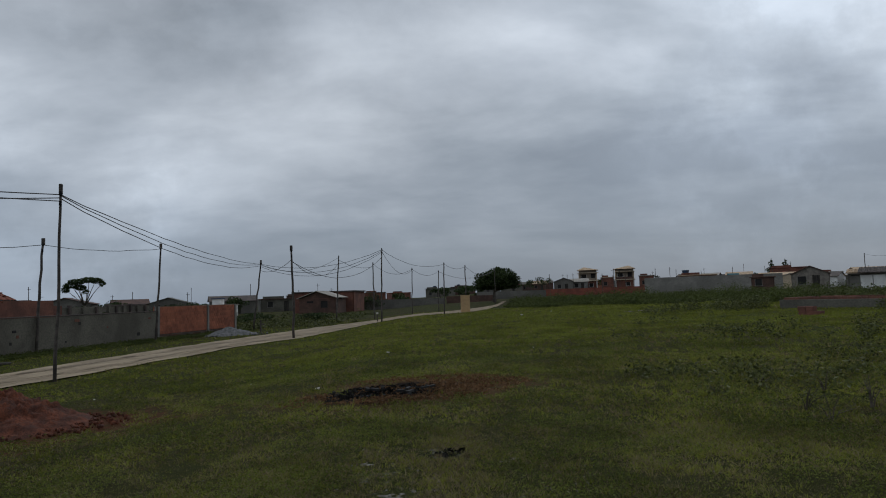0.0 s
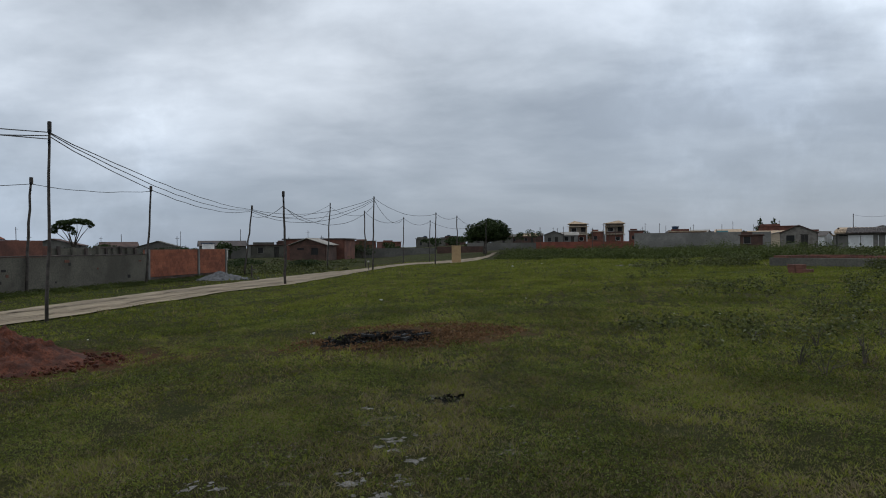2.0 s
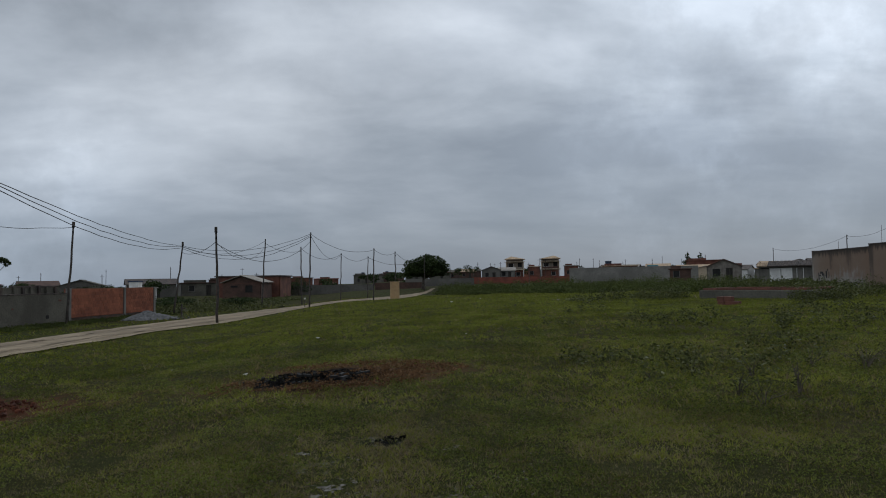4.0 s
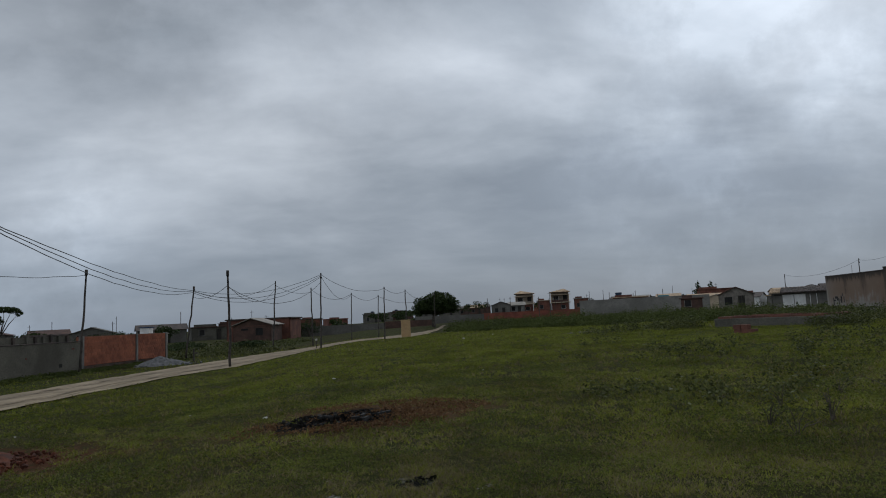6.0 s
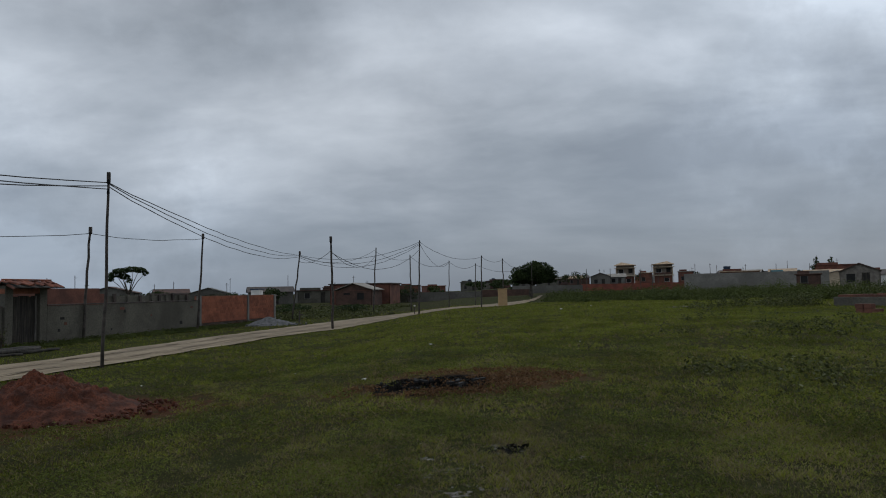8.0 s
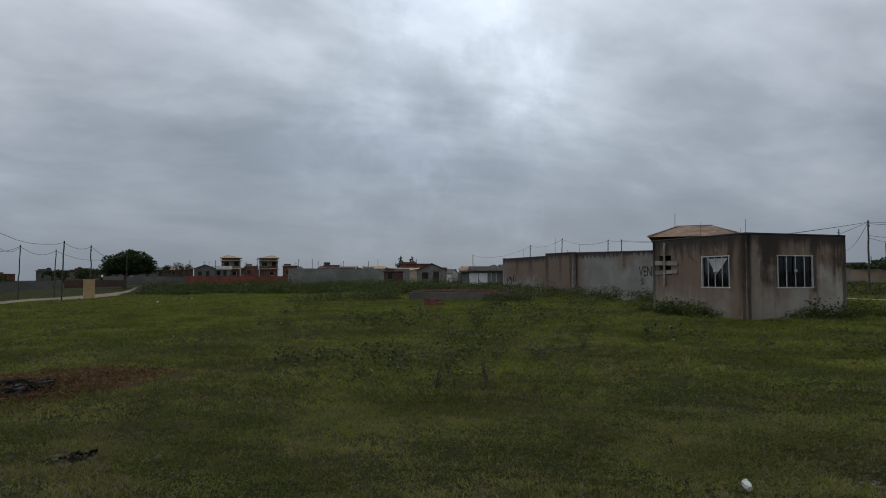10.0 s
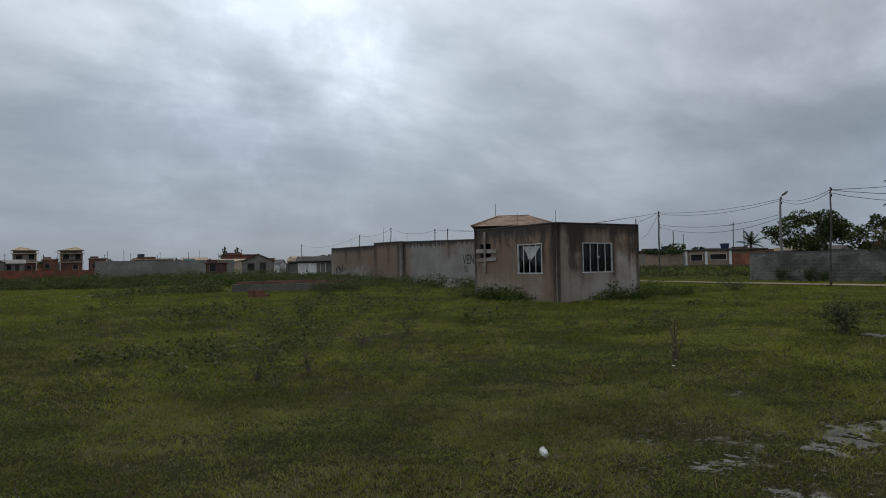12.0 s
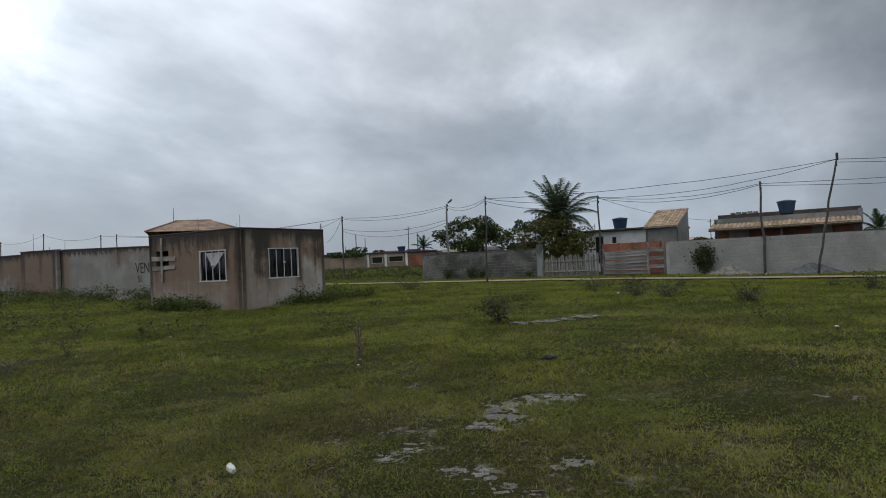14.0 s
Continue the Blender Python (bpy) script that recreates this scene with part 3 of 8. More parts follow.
def prism(bm, outline, depth, place):
    """An outline in the x-z plane, pushed back along y by depth; place: a matrix."""
    front = [bm.verts.new(place @ Vector((x, 0, z))) for x, z in outline]
    back = [bm.verts.new(place @ Vector((x, depth, z))) for x, z in outline]
    bm.faces.new(front)
    bm.faces.new(back[::-1])
    n = len(outline)
    for k in range(n):
        bm.faces.new((front[k], back[k], back[(k + 1) % n], front[(k + 1) % n]))
    return bm


def wall_with_holes(bm, length, height, thick, holes):
    """A wall along x from 0, its outer face at y = 0, with holes (x0, z0, x1, z1) right through it."""
    xs = sorted({0.0, length, *[v for h in holes for v in (h[0], h[2])]})
    zs = sorted({0.0, height, *[v for h in holes for v in (h[1], h[3])]})
    nx, nz = len(xs) - 1, len(zs) - 1
    solid = {}
    for i in range(nx):
        for j in range(nz):
            solid[i, j] = not any(h[0] - 1e-6 <= xs[i] and xs[i + 1] <= h[2] + 1e-6 and h[1] - 1e-6 <= zs[j] and zs[j + 1] <= h[3] + 1e-6 for h in holes)
    pts = {}

    def at(i, j, y):
        if (i, j, y) not in pts:
            pts[i, j, y] = bm.verts.new((xs[i], thick * y, zs[j]))
        return pts[i, j, y]

    for (i, j), full in solid.items():
        if not full:
            continue
        bm.faces.new((at(i, j, 0), at(i + 1, j, 0), at(i + 1, j + 1, 0), at(i, j + 1, 0)))
        bm.faces.new((at(i, j, 1), at(i, j + 1, 1), at(i + 1, j + 1, 1), at(i + 1, j, 1)))
        for di, dj, a, b in ((-1, 0, (i, j), (i, j + 1)), (1, 0, (i + 1, j), (i + 1, j + 1)), (0, -1, (i, j), (i + 1, j)), (0, 1, (i, j + 1), (i + 1, j + 1))):
            if not solid.get((i + di, j + dj), False):
                bm.faces.new((at(*a, 0), at(*b, 0), at(*b, 1), at(*a, 1)))
    return bm


def strip(bm, left, right, lift, across=6, rough=0.0):
    """A ribbon between two edges of as many points, laid on the ground."""
    rows = []
    for (ax, ay), (bx, by) in zip(left, right):
        row = []
        for k in range(across + 1):
            u = k / across
            x, y = ax + (bx - ax) * u, ay + (by - ay) * u
            ruts = rough * (math.cos(u * 4 * math.pi) + noise.noise((x * 0.8, y * 0.8, 3)))
            row.append(bm.verts.new((x, y, ground_z(x, y) + lift + ruts * (0 < k < across))))
        rows.append(row)
    for a, b in zip(rows, rows[1:]):
        for k in range(across):
            bm.faces.new((a[k], a[k + 1], b[k + 1], b[k]))
    return bm


def glide(points, step):
    """Points along a smooth curve through the given ones, about step apart."""
    out = []
    for i in range(len(points) - 1):
        p0, p1, p2, p3 = (Vector((*points[min(max(j, 0), len(points) - 1)], 0)) for j in (i - 1, i, i + 1, i + 2))
        n = max(2, int((p2 - p1).length / step))
        for k in range(n):
            u = k / n
            q = 0.5 * (2 * p1 + (p2 - p0) * u + (2 * p0 - 5 * p1 + 4 * p2 - p3) * u * u + (3 * p1 - p0 - 3 * p2 + p3) * u ** 3)
            out.append((q.x, q.y))
    out.append(tuple(points[-1]))
    return out


def along(start, degrees, s, off=0.0):
    """A point s metres along a line that runs at degrees right of +y, and off metres to its right."""
    a = radians(degrees)
    return start[0] + s * math.sin(a) + off * math.cos(a), start[1] + s * math.cos(a) - off * math.sin(a)


# ---- ground ----
def soil_z(x, y):
    """The lumpy surface of the soil."""
    r = math.hypot(x, y)
    lumps = 0.035 * noise.noise((x * 0.45, y * 0.45, 0)) + 0.018 * noise.noise((x * 1.7, y * 1.7, 5))
    return ground_z(x, y) + lumps * ease(0, 3, r) * (1 - ease(60, 120, r)) - 0.02


def build_ground():
    rings = [0.6 * (3600 / 0.6) ** (i / 150) for i in range(151)]
    n = 288
    verts, faces = [(0, 0, ground_z(0, 0))], []
    for r in rings:
        for k in range(n):
            a = 2 * math.pi * k / n
            x, y = r * math.sin(a), r * math.cos(a)
            verts.append((x, y, soil_z(x, y)))
    faces += [(0, 1 + k, 1 + (k + 1) % n) for k in range(n)]
    for i in range(len(rings) - 1):
        a, b = 1 + i * n, 1 + (i + 1) * n
        faces += [(a + k, b + k, b + (k + 1) % n, a + (k + 1) % n) for k in range(n)]
    me = bpy.data.meshes.new("ground")
    me.from_pydata(verts, [], faces)
    me.materials.append(SOIL)
    me.shade_smooth()
    return tagged(new("ground", me), "rough pasture with thin sandy turf and burnt patches", "ground", kind="structure")


build_ground()

# the sandy track that runs past the walls, and the narrow path along the far lots
near_edge = [(-17.5, -10), (-14.6, 4), (-12.1, 15.2), (-10.65, 23.0), (-8.8, 33.5), (-7.3, 39.0), (-4.6, 53.0), (-0.6, 60.5), (4.2, 64.6), (8.4, 82.0), (12, 105)]
far_edge = [(-22.0, -8), (-18.0, 6), (-14.9, 18.3), (-13.6, 27.0), (-11.9, 37.5), (-10.6, 44.0), (-7.4, 58.0), (-4.0, 65.5), (1.0, 69.0), (7.8, 84.0), (11.6, 106)]
count = 90


def resample(points, n):
    pts = [Vector((*p, 0)) for p in glide(points, 0.8)]
    lengths = [0]
    for a, b in zip(pts, pts[1:]):
        lengths.append(lengths[-1] + (b - a).length)
    out, j = [], 0
    for k in range(n):
        s = lengths[-1] * k / (n - 1)
        while j < len(pts) - 2 and lengths[j + 1] < s:
            j += 1
        u = (s - lengths[j]) / max(lengths[j + 1] - lengths[j], 1e-6)
        q = pts[j].lerp(pts[j + 1], min(u, 1))
        out.append((q.x, q.y))
    return out


def ragged(points, amount, seed):
    return [(x + amount * noise.noise((x * 0.6, y * 0.6, seed)), y + amount * noise.noise((x * 0.6, y * 0.6, seed + 4))) for x, y in points]


TRACK_NEAR, TRACK_FAR = resample(near_edge, count * 3), resample(far_edge, count * 3)
whole("dirt_road", strip(bmesh.new(), ragged(TRACK_FAR, 0.35, 1), ragged(TRACK_NEAR, 0.3, 2), 0.035, 10, 0.02), ROAD,
      "pale sandy dirt road with wheel ruts between grass verges", "road", kind="structure", smooth=True)
# ribbons of a darker brown than the track
RUTS = thing("wheel_ruts", 0, 0, 0, 0, "darker brown wheel ruts along the dirt road", "ruts", kind="structure")
for k, (share, half) in enumerate(((0.26, 0.08), (0.40, 0.03), (0.70, 0.08), (0.84, 0.03))):
    line = [(a[0] + (b[0] - a[0]) * share, a[1] + (b[1] - a[1]) * share) for a, b in zip(TRACK_FAR, TRACK_NEAR)]
    line = ragged(line, 0.3, 20 + k)
    width = [max(0.012, half * (0.7 + 1.3 * noise.noise((x * 0.9, y * 0.9, 30 + k)))) for x, y in line]
    rut = strip(bmesh.new(), [(x - w, y) for (x, y), w in zip(line, width)], [(x + w, y) for (x, y), w in zip(line, width)], 0.052, 2, 0.012)
    part("rut", rut, RUT_SOIL, RUTS)
PATH_LINE = [(36.6 + 0.2126 * y, y) for y in range(-70, 66, 2)]
whole("dirt_path", strip(bmesh.new(), ragged([(x - 1.0, y) for x, y in PATH_LINE], 0.5, 7), ragged([(x + 1.0, y) for x, y in PATH_LINE], 0.5, 9), 0.05, 3), ROAD,
      "narrow pale sandy path along the garden walls", "path", kind="structure", smooth=True)

# ---- walls and lots by the track ----
W0, WA = (-19.8, 28.0), 11.0


def lot_wall(name, start, degrees, s0, s1, height, thick, material, label, coping=0.0, base=None, group=""):
    """A straight boundary wall between s0 and s1 of a line; it follows the ground at its foot."""
    x, y = along(start, degrees, s0)
    ob = thing(name, x, y, base if base is not None else ground_z(x, y), 90 - degrees, label, "wall", group, "structure")
    length = s1 - s0
    bm = bmesh.new()
    n = max(2, int(length / 1.5))
    lo, hi = [], []
    for k in range(n + 1):
        u = length * k / n
        wob = 0.02 * noise.noise((x + u, y, 2))
        lo.append((u, -0.7))
        hi.append((u, height + wob))
    prism(bm, lo + hi[::-1], thick, Matrix.Identity(4))
    part("panel", bm, material, ob)
    if coping:
        part("coping", box(bmesh.new(), length / 2, thick / 2, height + coping / 2 + 0.015, length, thick + 0.05, coping, 0, 0.01), COPING, ob)
    return ob


def brick_panel(ob, x0, x1, z0, z1, face, material=BRICK, bw=0.29, bh=0.19, joint=0.009, depth=0.03):
    """Courses of hollow bricks on the face of a wall, each a piece of its own."""
    me = finish(one_box(bw - joint, depth, bh - joint, 0.006), "brick", material)
    half = finish(one_box(bw / 2 - joint, depth, bh - joint, 0.006), "brick_half", material)
    row, z = 0, z0 + bh / 2
    while z + bh / 2 <= z1 + 0.02:
        x = x0
        if row % 2:
            b = part("brick", half, material, ob)
            b.location = (x + bw / 4, face - depth / 2 + 0.004 * random.uniform(-1, 1), z)
            x += bw / 2
        while x + bw <= x1 + 0.01:
            b = part("brick", me, material, ob)
            b.location = (x + bw / 2, face - depth / 2 + 0.006 * random.uniform(-1, 1), z + 0.004 * random.uniform(-1, 1))
            x += bw
        if x + bw / 2 <= x1 + 0.01:
            b = part("brick", half, material, ob)
            b.location = (x + bw / 4, face - depth / 2, z)
        z += bh
        row += 1


def build_left_walls():
    a = lot_wall("lot_wall_brick", W0, WA, -15, -3.1, 1.68, 0.15, RED_MORTAR, "unplastered orange hollow brick garden wall with cement piers", base=-0.45)
    for u in (1.2, 4.0, 7.3, 10.55):
        part("pier", one_box(0.28, 0.22, 2.3, 0.01, u, 0.07, 0.6), LOT_CEMENT, a, "grey cement pier")
    b = lot_wall("lot_wall_grey", W0, WA, -3.1, 0.2, 1.68, 0.15, LOT_CEMENT, "bare grey cement block wall beside the wooden gate", 0.05, -0.45)
    c = lot_wall("lot_wall_long", W0, WA, 2.62, 14.75, 1.70, 0.15, LOT_CEMENT, "long bare grey cement block wall with knocked holes", 0.06, -0.45)
    # nothing is cut: flat patches carry the dark of the holes, some brick-red
    for u, z, sx, sz in ((0.9, 1.1, 0.25, 0.12), (1.1, 0.85, 0.16, 0.14), (0.7, 0.55, 0.12, 0.14), (2.3, 0.75, 0.12, 0.1), (5.0, 1.45, 0.35, 0.14), (5.2, 1.3, 0.16, 0.16), (7.4, 1.0, 0.12, 0.1),
                         (10.2, 0.45, 0.26, 0.2), (11.3, 1.35, 0.24, 0.1), (4.2, 0.4, 0.1, 0.1)):
        part("patch", one_box(sx, 0.02, sz, 0.006, u, -0.004, z), VOID if (u * 10) % 3 < 2 else BRICK_OLD, c, "flat dark patch on the blockwork that stands for a knocked hole")
    lot_wall("wall_foundation", W0, WA, 14.75, 25.1, 0.28, 0.25, CEMENT, "low grey concrete footing under the orange brick wall", 0, -0.45)
    d = lot_wall("lot_wall_orange", W0, WA, 14.75, 25.1, 2.02, 0.15, RED_MORTAR, "new orange hollow brick wall on a concrete footing", 0, -0.45)
    for u in (0.06, 6.1, 10.2):
        part("pier", one_box(0.22, 0.24, 2.4, 0.01, u, 0.06, 0.85), CEMENT, d, "grey cement pier")
    # the wall turns back from the track at its far end
    e = lot_wall("lot_wall_return", along(W0, WA, 25.1), WA - 90, 0.0, 7.0, 2.02, 0.15, BRICK_FAR, "orange brick wall that turns back from the road", 0, -0.45)
    return a, d


BRICK_WALLS = build_left_walls()


def build_gateway():
    x, y = along(W0, WA, 0.2)
    ob = thing("gateway", x, y, -0.46, 90 - WA, "narrow plank gate between grey cement posts under a small tiled roof", "gate")
    for u in (0.28, 2.13):
        part("gatepost", one_box(0.42, 0.3, 2.65, 0.015, u, 0.08, 1.32), LOT_CEMENT, ob, "grey cement gatepost")
    part("lintel", one_box(2.3, 0.26, 0.22, 0.01, 1.2, 0.08, 2.4), BRICK_FAR, ob, "brick lintel")
    door = part("gate_leaf", one_box(1.36, 0.03, 0.09, 0.004, 1.2, 0.14, 0.5), DARK_TIMBER, ob, "dark weathered plank gate")
    xx = 0.53
    while xx < 1.86:
        w = random.uniform(0.09, 0.14)
        part("plank", one_box(w - 0.012, 0.025, random.uniform(2.02, 2.16), 0.004, xx + w / 2, 0.11, 1.12), TIMBER if random.random() < 0.12 else DARK_TIMBER, door)
        xx += w
    part("rail", one_box(1.36, 0.03, 0.09, 0.004, 1.2, 0.14, 1.8), DARK_TIMBER, ob)
    # ridge along the wall, two slopes of slipped clay tiles
    rafters = bmesh.new()
    for side in (-1, 1):
        tilt = Matrix.Rotation(radians(-18 * side), 4, "X")
        box(rafters, 1.35, 0.08 + side * 0.36, 2.66, 2.7, 0.78, 0.03, tilt=tilt)
    part("roof_deck", rafters, DARK_TIMBER, ob)
    tile = bmesh.new()
    n = 6
    for k in range(n):
        a0, a1 = math.pi * k / n, math.pi * (k + 1) / n
        v = [tile.verts.new((r * math.cos(a), yy, r * math.sin(a) * 0.7)) for yy in (0, 0.42) for r, a in ((0.095, a0), (0.095, a1), (0.08, a1), (0.08, a0))]
        tile.faces.new((v[0], v[1], v[5], v[4]))
        tile.faces.new((v[3], v[7], v[6], v[2]))
        tile.faces.new((v[0], v[3], v[2], v[1]))
        tile.faces.new((v[4], v[5], v[6], v[7]))
    me = finish(tile, "roof_tile", RED_TILE)
    rng = random.Random(4)
    for side in (-1, 1):
        for row in range(2):
            for k in range(14):
                if rng.random() < 0.08:
                    continue
                t = part("roof_tile", me, RED_TILE, ob)
                t.matrix_local = (pose(0.05 + k * 0.195 + rng.uniform(-0.04, 0.04), 0.08, 2.82 + rng.uniform(-0.03, 0.06), 0, 0, 0)
                                  @ pose(0, 0, 0, -18 - rng.uniform(-8, 8), rng.uniform(-10, 10), rng.uniform(-12, 12) + (180 if side < 0 else 0)) @ pose(0, 0.02 + row * 0.36, -0.01, 0, 0, 0))
    part("ridge", one_box(2.6, 0.16, 0.07, 0.02, 1.35, 0.08, 2.9), RED_TILE, ob, "broken ridge of clay tiles")
    return ob


build_gateway()

# ---- the rendered hut ----
K0, KA = (19.46, 13.58), 12.0
KZ = 0.28


def hut_window(parent, length, height, x0, z0, curtain):
    """A barred sliding window in a hole of the wall; x along the wall, y inwards."""
    win = part("window", one_box(length + 0.06, 0.05, 0.036, 0.006, x0 + length / 2, 0.02, z0 + height + 0.01), FRAME_WHITE, parent, "white steel window with bars")
    for n_, dx, dz, sx, sz in (("frame", 0.016, height / 2, 0.034, height), ("frame", length - 0.016, height / 2, 0.034, height), ("sill", length / 2, -0.012, length + 0.08, 0.04)):
        part(n_, one_box(sx, 0.07, sz, 0.006, x0 + dx, 0.02, z0 + dz), FRAME_WHITE, win)
    for k in range(1, 4):
        part("bar", one_box(0.020, 0.03, height, 0.004, x0 + length * k / 4, 0.0, z0 + height / 2), FRAME_WHITE, win)
    bm = bmesh.new()
    bmesh.ops.create_uvsphere(bm, u_segments=8, v_segments=6, radius=0.055, matrix=Matrix.Translation((x0 + length / 2, -0.01, z0 + height * 0.52)))
    part("lock_plate", bm, FRAME_WHITE, win, "round white lock plate", True)
    for k in range(2):
        part("pane", one_box(length / 2 - 0.03, 0.006, height - 0.06, 0, x0 + length * (0.25 + 0.5 * k), 0.06, z0 + height / 2), GLASS, win)
    if curtain:
        c = bmesh.new()
        prism(c, [(x0 + length * 0.22, z0 + height - 0.06), (x0 + length - 0.12, z0 + height - 0.06), (x0 + length * 0.66, z0 + height * 0.60), (x0 + length * 0.48, z0 + height * 0.38), (x0 + length * 0.36, z0 + height * 0.66)], 0.012, Matrix.Translation((0, 0.035, 0)))
        part("curtain", c, CURTAIN, win, "pale cloth knotted behind the bars")


def build_hut():
    ob = thing("hut", K0[0], K0[1], KZ, 0, "small flat-roofed rendered hut with dark water stains and barred windows", "building")
    h, wl_, wr_ = 2.80, 4.85, 4.28
    # south face runs along 102 degrees, west face along 12 degrees, both from the near corner
    south = part("wall", wall_with_holes(bmesh.new(), wr_, h + 0.5, 0.18, [(1.28, 1.58, 2.80, 2.62)]), HUT_SOUTH, ob)
    south.matrix_local = pose(0, 0, -0.5, 0, 0, -KA)
    hut_window(south, 1.52, 1.04, 1.28, 1.58, False)
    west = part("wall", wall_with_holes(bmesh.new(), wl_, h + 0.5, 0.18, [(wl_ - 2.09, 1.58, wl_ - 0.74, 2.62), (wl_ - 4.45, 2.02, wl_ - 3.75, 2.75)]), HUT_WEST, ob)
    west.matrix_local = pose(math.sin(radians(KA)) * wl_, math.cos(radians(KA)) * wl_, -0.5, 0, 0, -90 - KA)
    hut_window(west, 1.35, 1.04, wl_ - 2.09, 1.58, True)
    # boards nailed over a small opening
    for n_, dx, z, sx, sz, tilt in (("board", 4.0, 2.46, 1.35, 0.17, 1.5), ("board", 4.0, 2.12, 1.30, 0.15, -2.0)):
        b = part(n_, one_box(sx, 0.03, sz, 0.005), PALE_TIMBER, west, "pale weathered board nailed across")
        b.matrix_local = pose(wl_ - dx, -0.03, z, 0, tilt, 0)
    b = part("batten", one_box(0.11, 0.03, 1.62, 0.005), PALE_TIMBER, west, "pale upright batten")
    b.matrix_local = pose(wl_ - 4.07, -0.062, 2.42, 0, 1.0, 0)
    for px, py, ln, turn in ((math.sin(radians(KA)) * wl_ + math.cos(radians(KA)) * wr_, math.cos(radians(KA)) * wl_ - math.sin(radians(KA)) * wr_, wr_, 180 - KA),
                             (math.cos(radians(KA)) * wr_, -math.sin(radians(KA)) * wr_, wl_, 90 - KA)):
        w = part("wall", wall_with_holes(bmesh.new(), ln, h + 0.5, 0.18, []), HUT_SOUTH, ob)
        w.matrix_local = pose(px, py, -0.5, 0, 0, turn)
    slab = part("roof_slab", one_box(wr_ - 0.02, wl_ - 0.02, 0.12, 0.02, wr_ / 2, wl_ / 2, h - 0.12), HUT_EDGE, ob, "flat blackened roof slab")
    slab.matrix_local = pose(0, 0, 0, 0, 0, -KA)
    for sx, sy, px, py in ((wr_ + 0.04, 0.2, wr_ / 2, 0.09), (wr_ + 0.04, 0.2, wr_ / 2, wl_ - 0.09), (0.2, wl_ - 0.38, 0.09, wl_ / 2), (0.2, wl_ - 0.38, wr_ - 0.09, wl_ / 2)):
        e = part("parapet_edge", one_box(sx, sy, 0.07, 0.02, px, py, h + 0.03), HUT_EDGE, ob, "blackened parapet edge")
        e.matrix_local = pose(0, 0, 0, 0, 0, -KA)
    pipe = part("corner_trim", tube(bmesh.new(), [(-0.02, -0.02, -0.2), (-0.02, -0.02, 1.35)], [0.012, 0.012], 6), PALE_TIMBER, ob, "thin pale pipe at the corner")
    for dx, dy, z in ((0.15, 0.1, 0.5), (2.4, 3.6, 0.75), (4.0, 3.0, 0.55)):
        part("rebar", tube(bmesh.new(), [(dx, dy, h - 0.02), (dx + 0.02, dy, h + z)], [0.008, 0.006], 5), RUSTY, ob, "bent starter bar")
    return ob


build_hut()

# ---- the tall wall with its painted words ----
T0, TA = (28.5, 33.0), 12.0
TALL_BASE = 0.35


def painted(text, size, parent, m):
    cu = bpy.data.curves.new("words", "FONT")
    cu.body, cu.size, cu.extrude, cu.offset = text, size, 0.004, 0.0
    tmp = bpy.data.objects.new("words", cu)
    scene.collection.objects.link(tmp)
    me = bpy.data.meshes.new_from_object(tmp.evaluated_get(bpy.context.evaluated_depsgraph_get()))
    bpy.data.objects.remove(tmp)
    me.materials.append(BLACK_PAINT)
    ob = new("lettering", me)
    ob.parent = parent
    ob.matrix_local = m
    return tagged(ob, "uneven black hand-painted letters")


def build_tall_wall():
    x, y = along(T0, TA, 9.0)
    ob = thing("lot_wall_tall", x, y, TALL_BASE, -90 - TA, "tall rendered boundary wall with brown water stains and painted words", "wall", kind="structure")
    for x0, x1, y0, top, end in ((0.0, 7.25, 0.0, 2.84, 2.82), (7.25, 10.9, -0.22, 2.96, 2.92), (10.9, 26.5, -0.05, 2.90, 2.50)):
        part("panel", prism(bmesh.new(), [(0, -1.0), (x1 - x0, -1.0), (x1 - x0, end), (0, top)], 0.2, Matrix.Identity(4)), TALL_PANELS[0 if x0 < 5 else 1 if x0 < 10 else 2], ob).location = (x0, y0, 0)
        cap = prism(bmesh.new(), [(0, top + 0.005), (x1 - x0, end + 0.005), (x1 - x0, end + 0.055), (0, top + 0.055)], 0.26, Matrix.Identity(4))
        part("coping", cap, COPING, ob).location = (x0, y0 - 0.03, 0)
    part("pier", one_box(0.16, 0.2, 4.0, 0.02, 10.9, -0.2, 0.95), TALL_WALL, ob)
    painted("VENDO", 0.74, ob, pose(17.35, -0.056, 1.45, 90, 0, 0) @ Matrix.Diagonal((0.8, 1, 1, 1)))
    painted("SITIO", 0.46, ob, pose(17.5, -0.056, 1.02, 90, 0, 2) @ Matrix.Diagonal((0.95, 1, 1, 1)))
    rng = random.Random(8)
    for k in range(9):
        b = part("lettering", one_box(rng.uniform(0.06, 0.3), 0.006, rng.uniform(0.05, 0.5), 0, 0.7 + k * 0.17, -0.003, 1.35 + rng.uniform(-0.2, 0.25)), BLACK_PAINT, ob, "illegible dark painted marks")
    x2, y2 = along(T0, TA, 9.0)
    back = lot_wall("lot_wall_side", (x2, y2), TA + 90, 0.0, 20.0, 2.86, 0.2, TALL_WALL, "rendered side of the tall boundary wall", 0.05, TALL_BASE)
    for u, z in ((3.2, 0.5), (8.0, 1.1), (11.1, 0.55), (9.6, 0.25)):
        part("rebar", tube(bmesh.new(), [(u, 0.1, 2.9), (u + 0.03, 0.1, 2.9 + z)], [0.011, 0.009], 5), RUSTY, ob, "rusty starter bar")
    return ob


build_tall_wall()

# ---- walls and gates along the far path ----
R0, RA = (43.5, 0.0), 12.0


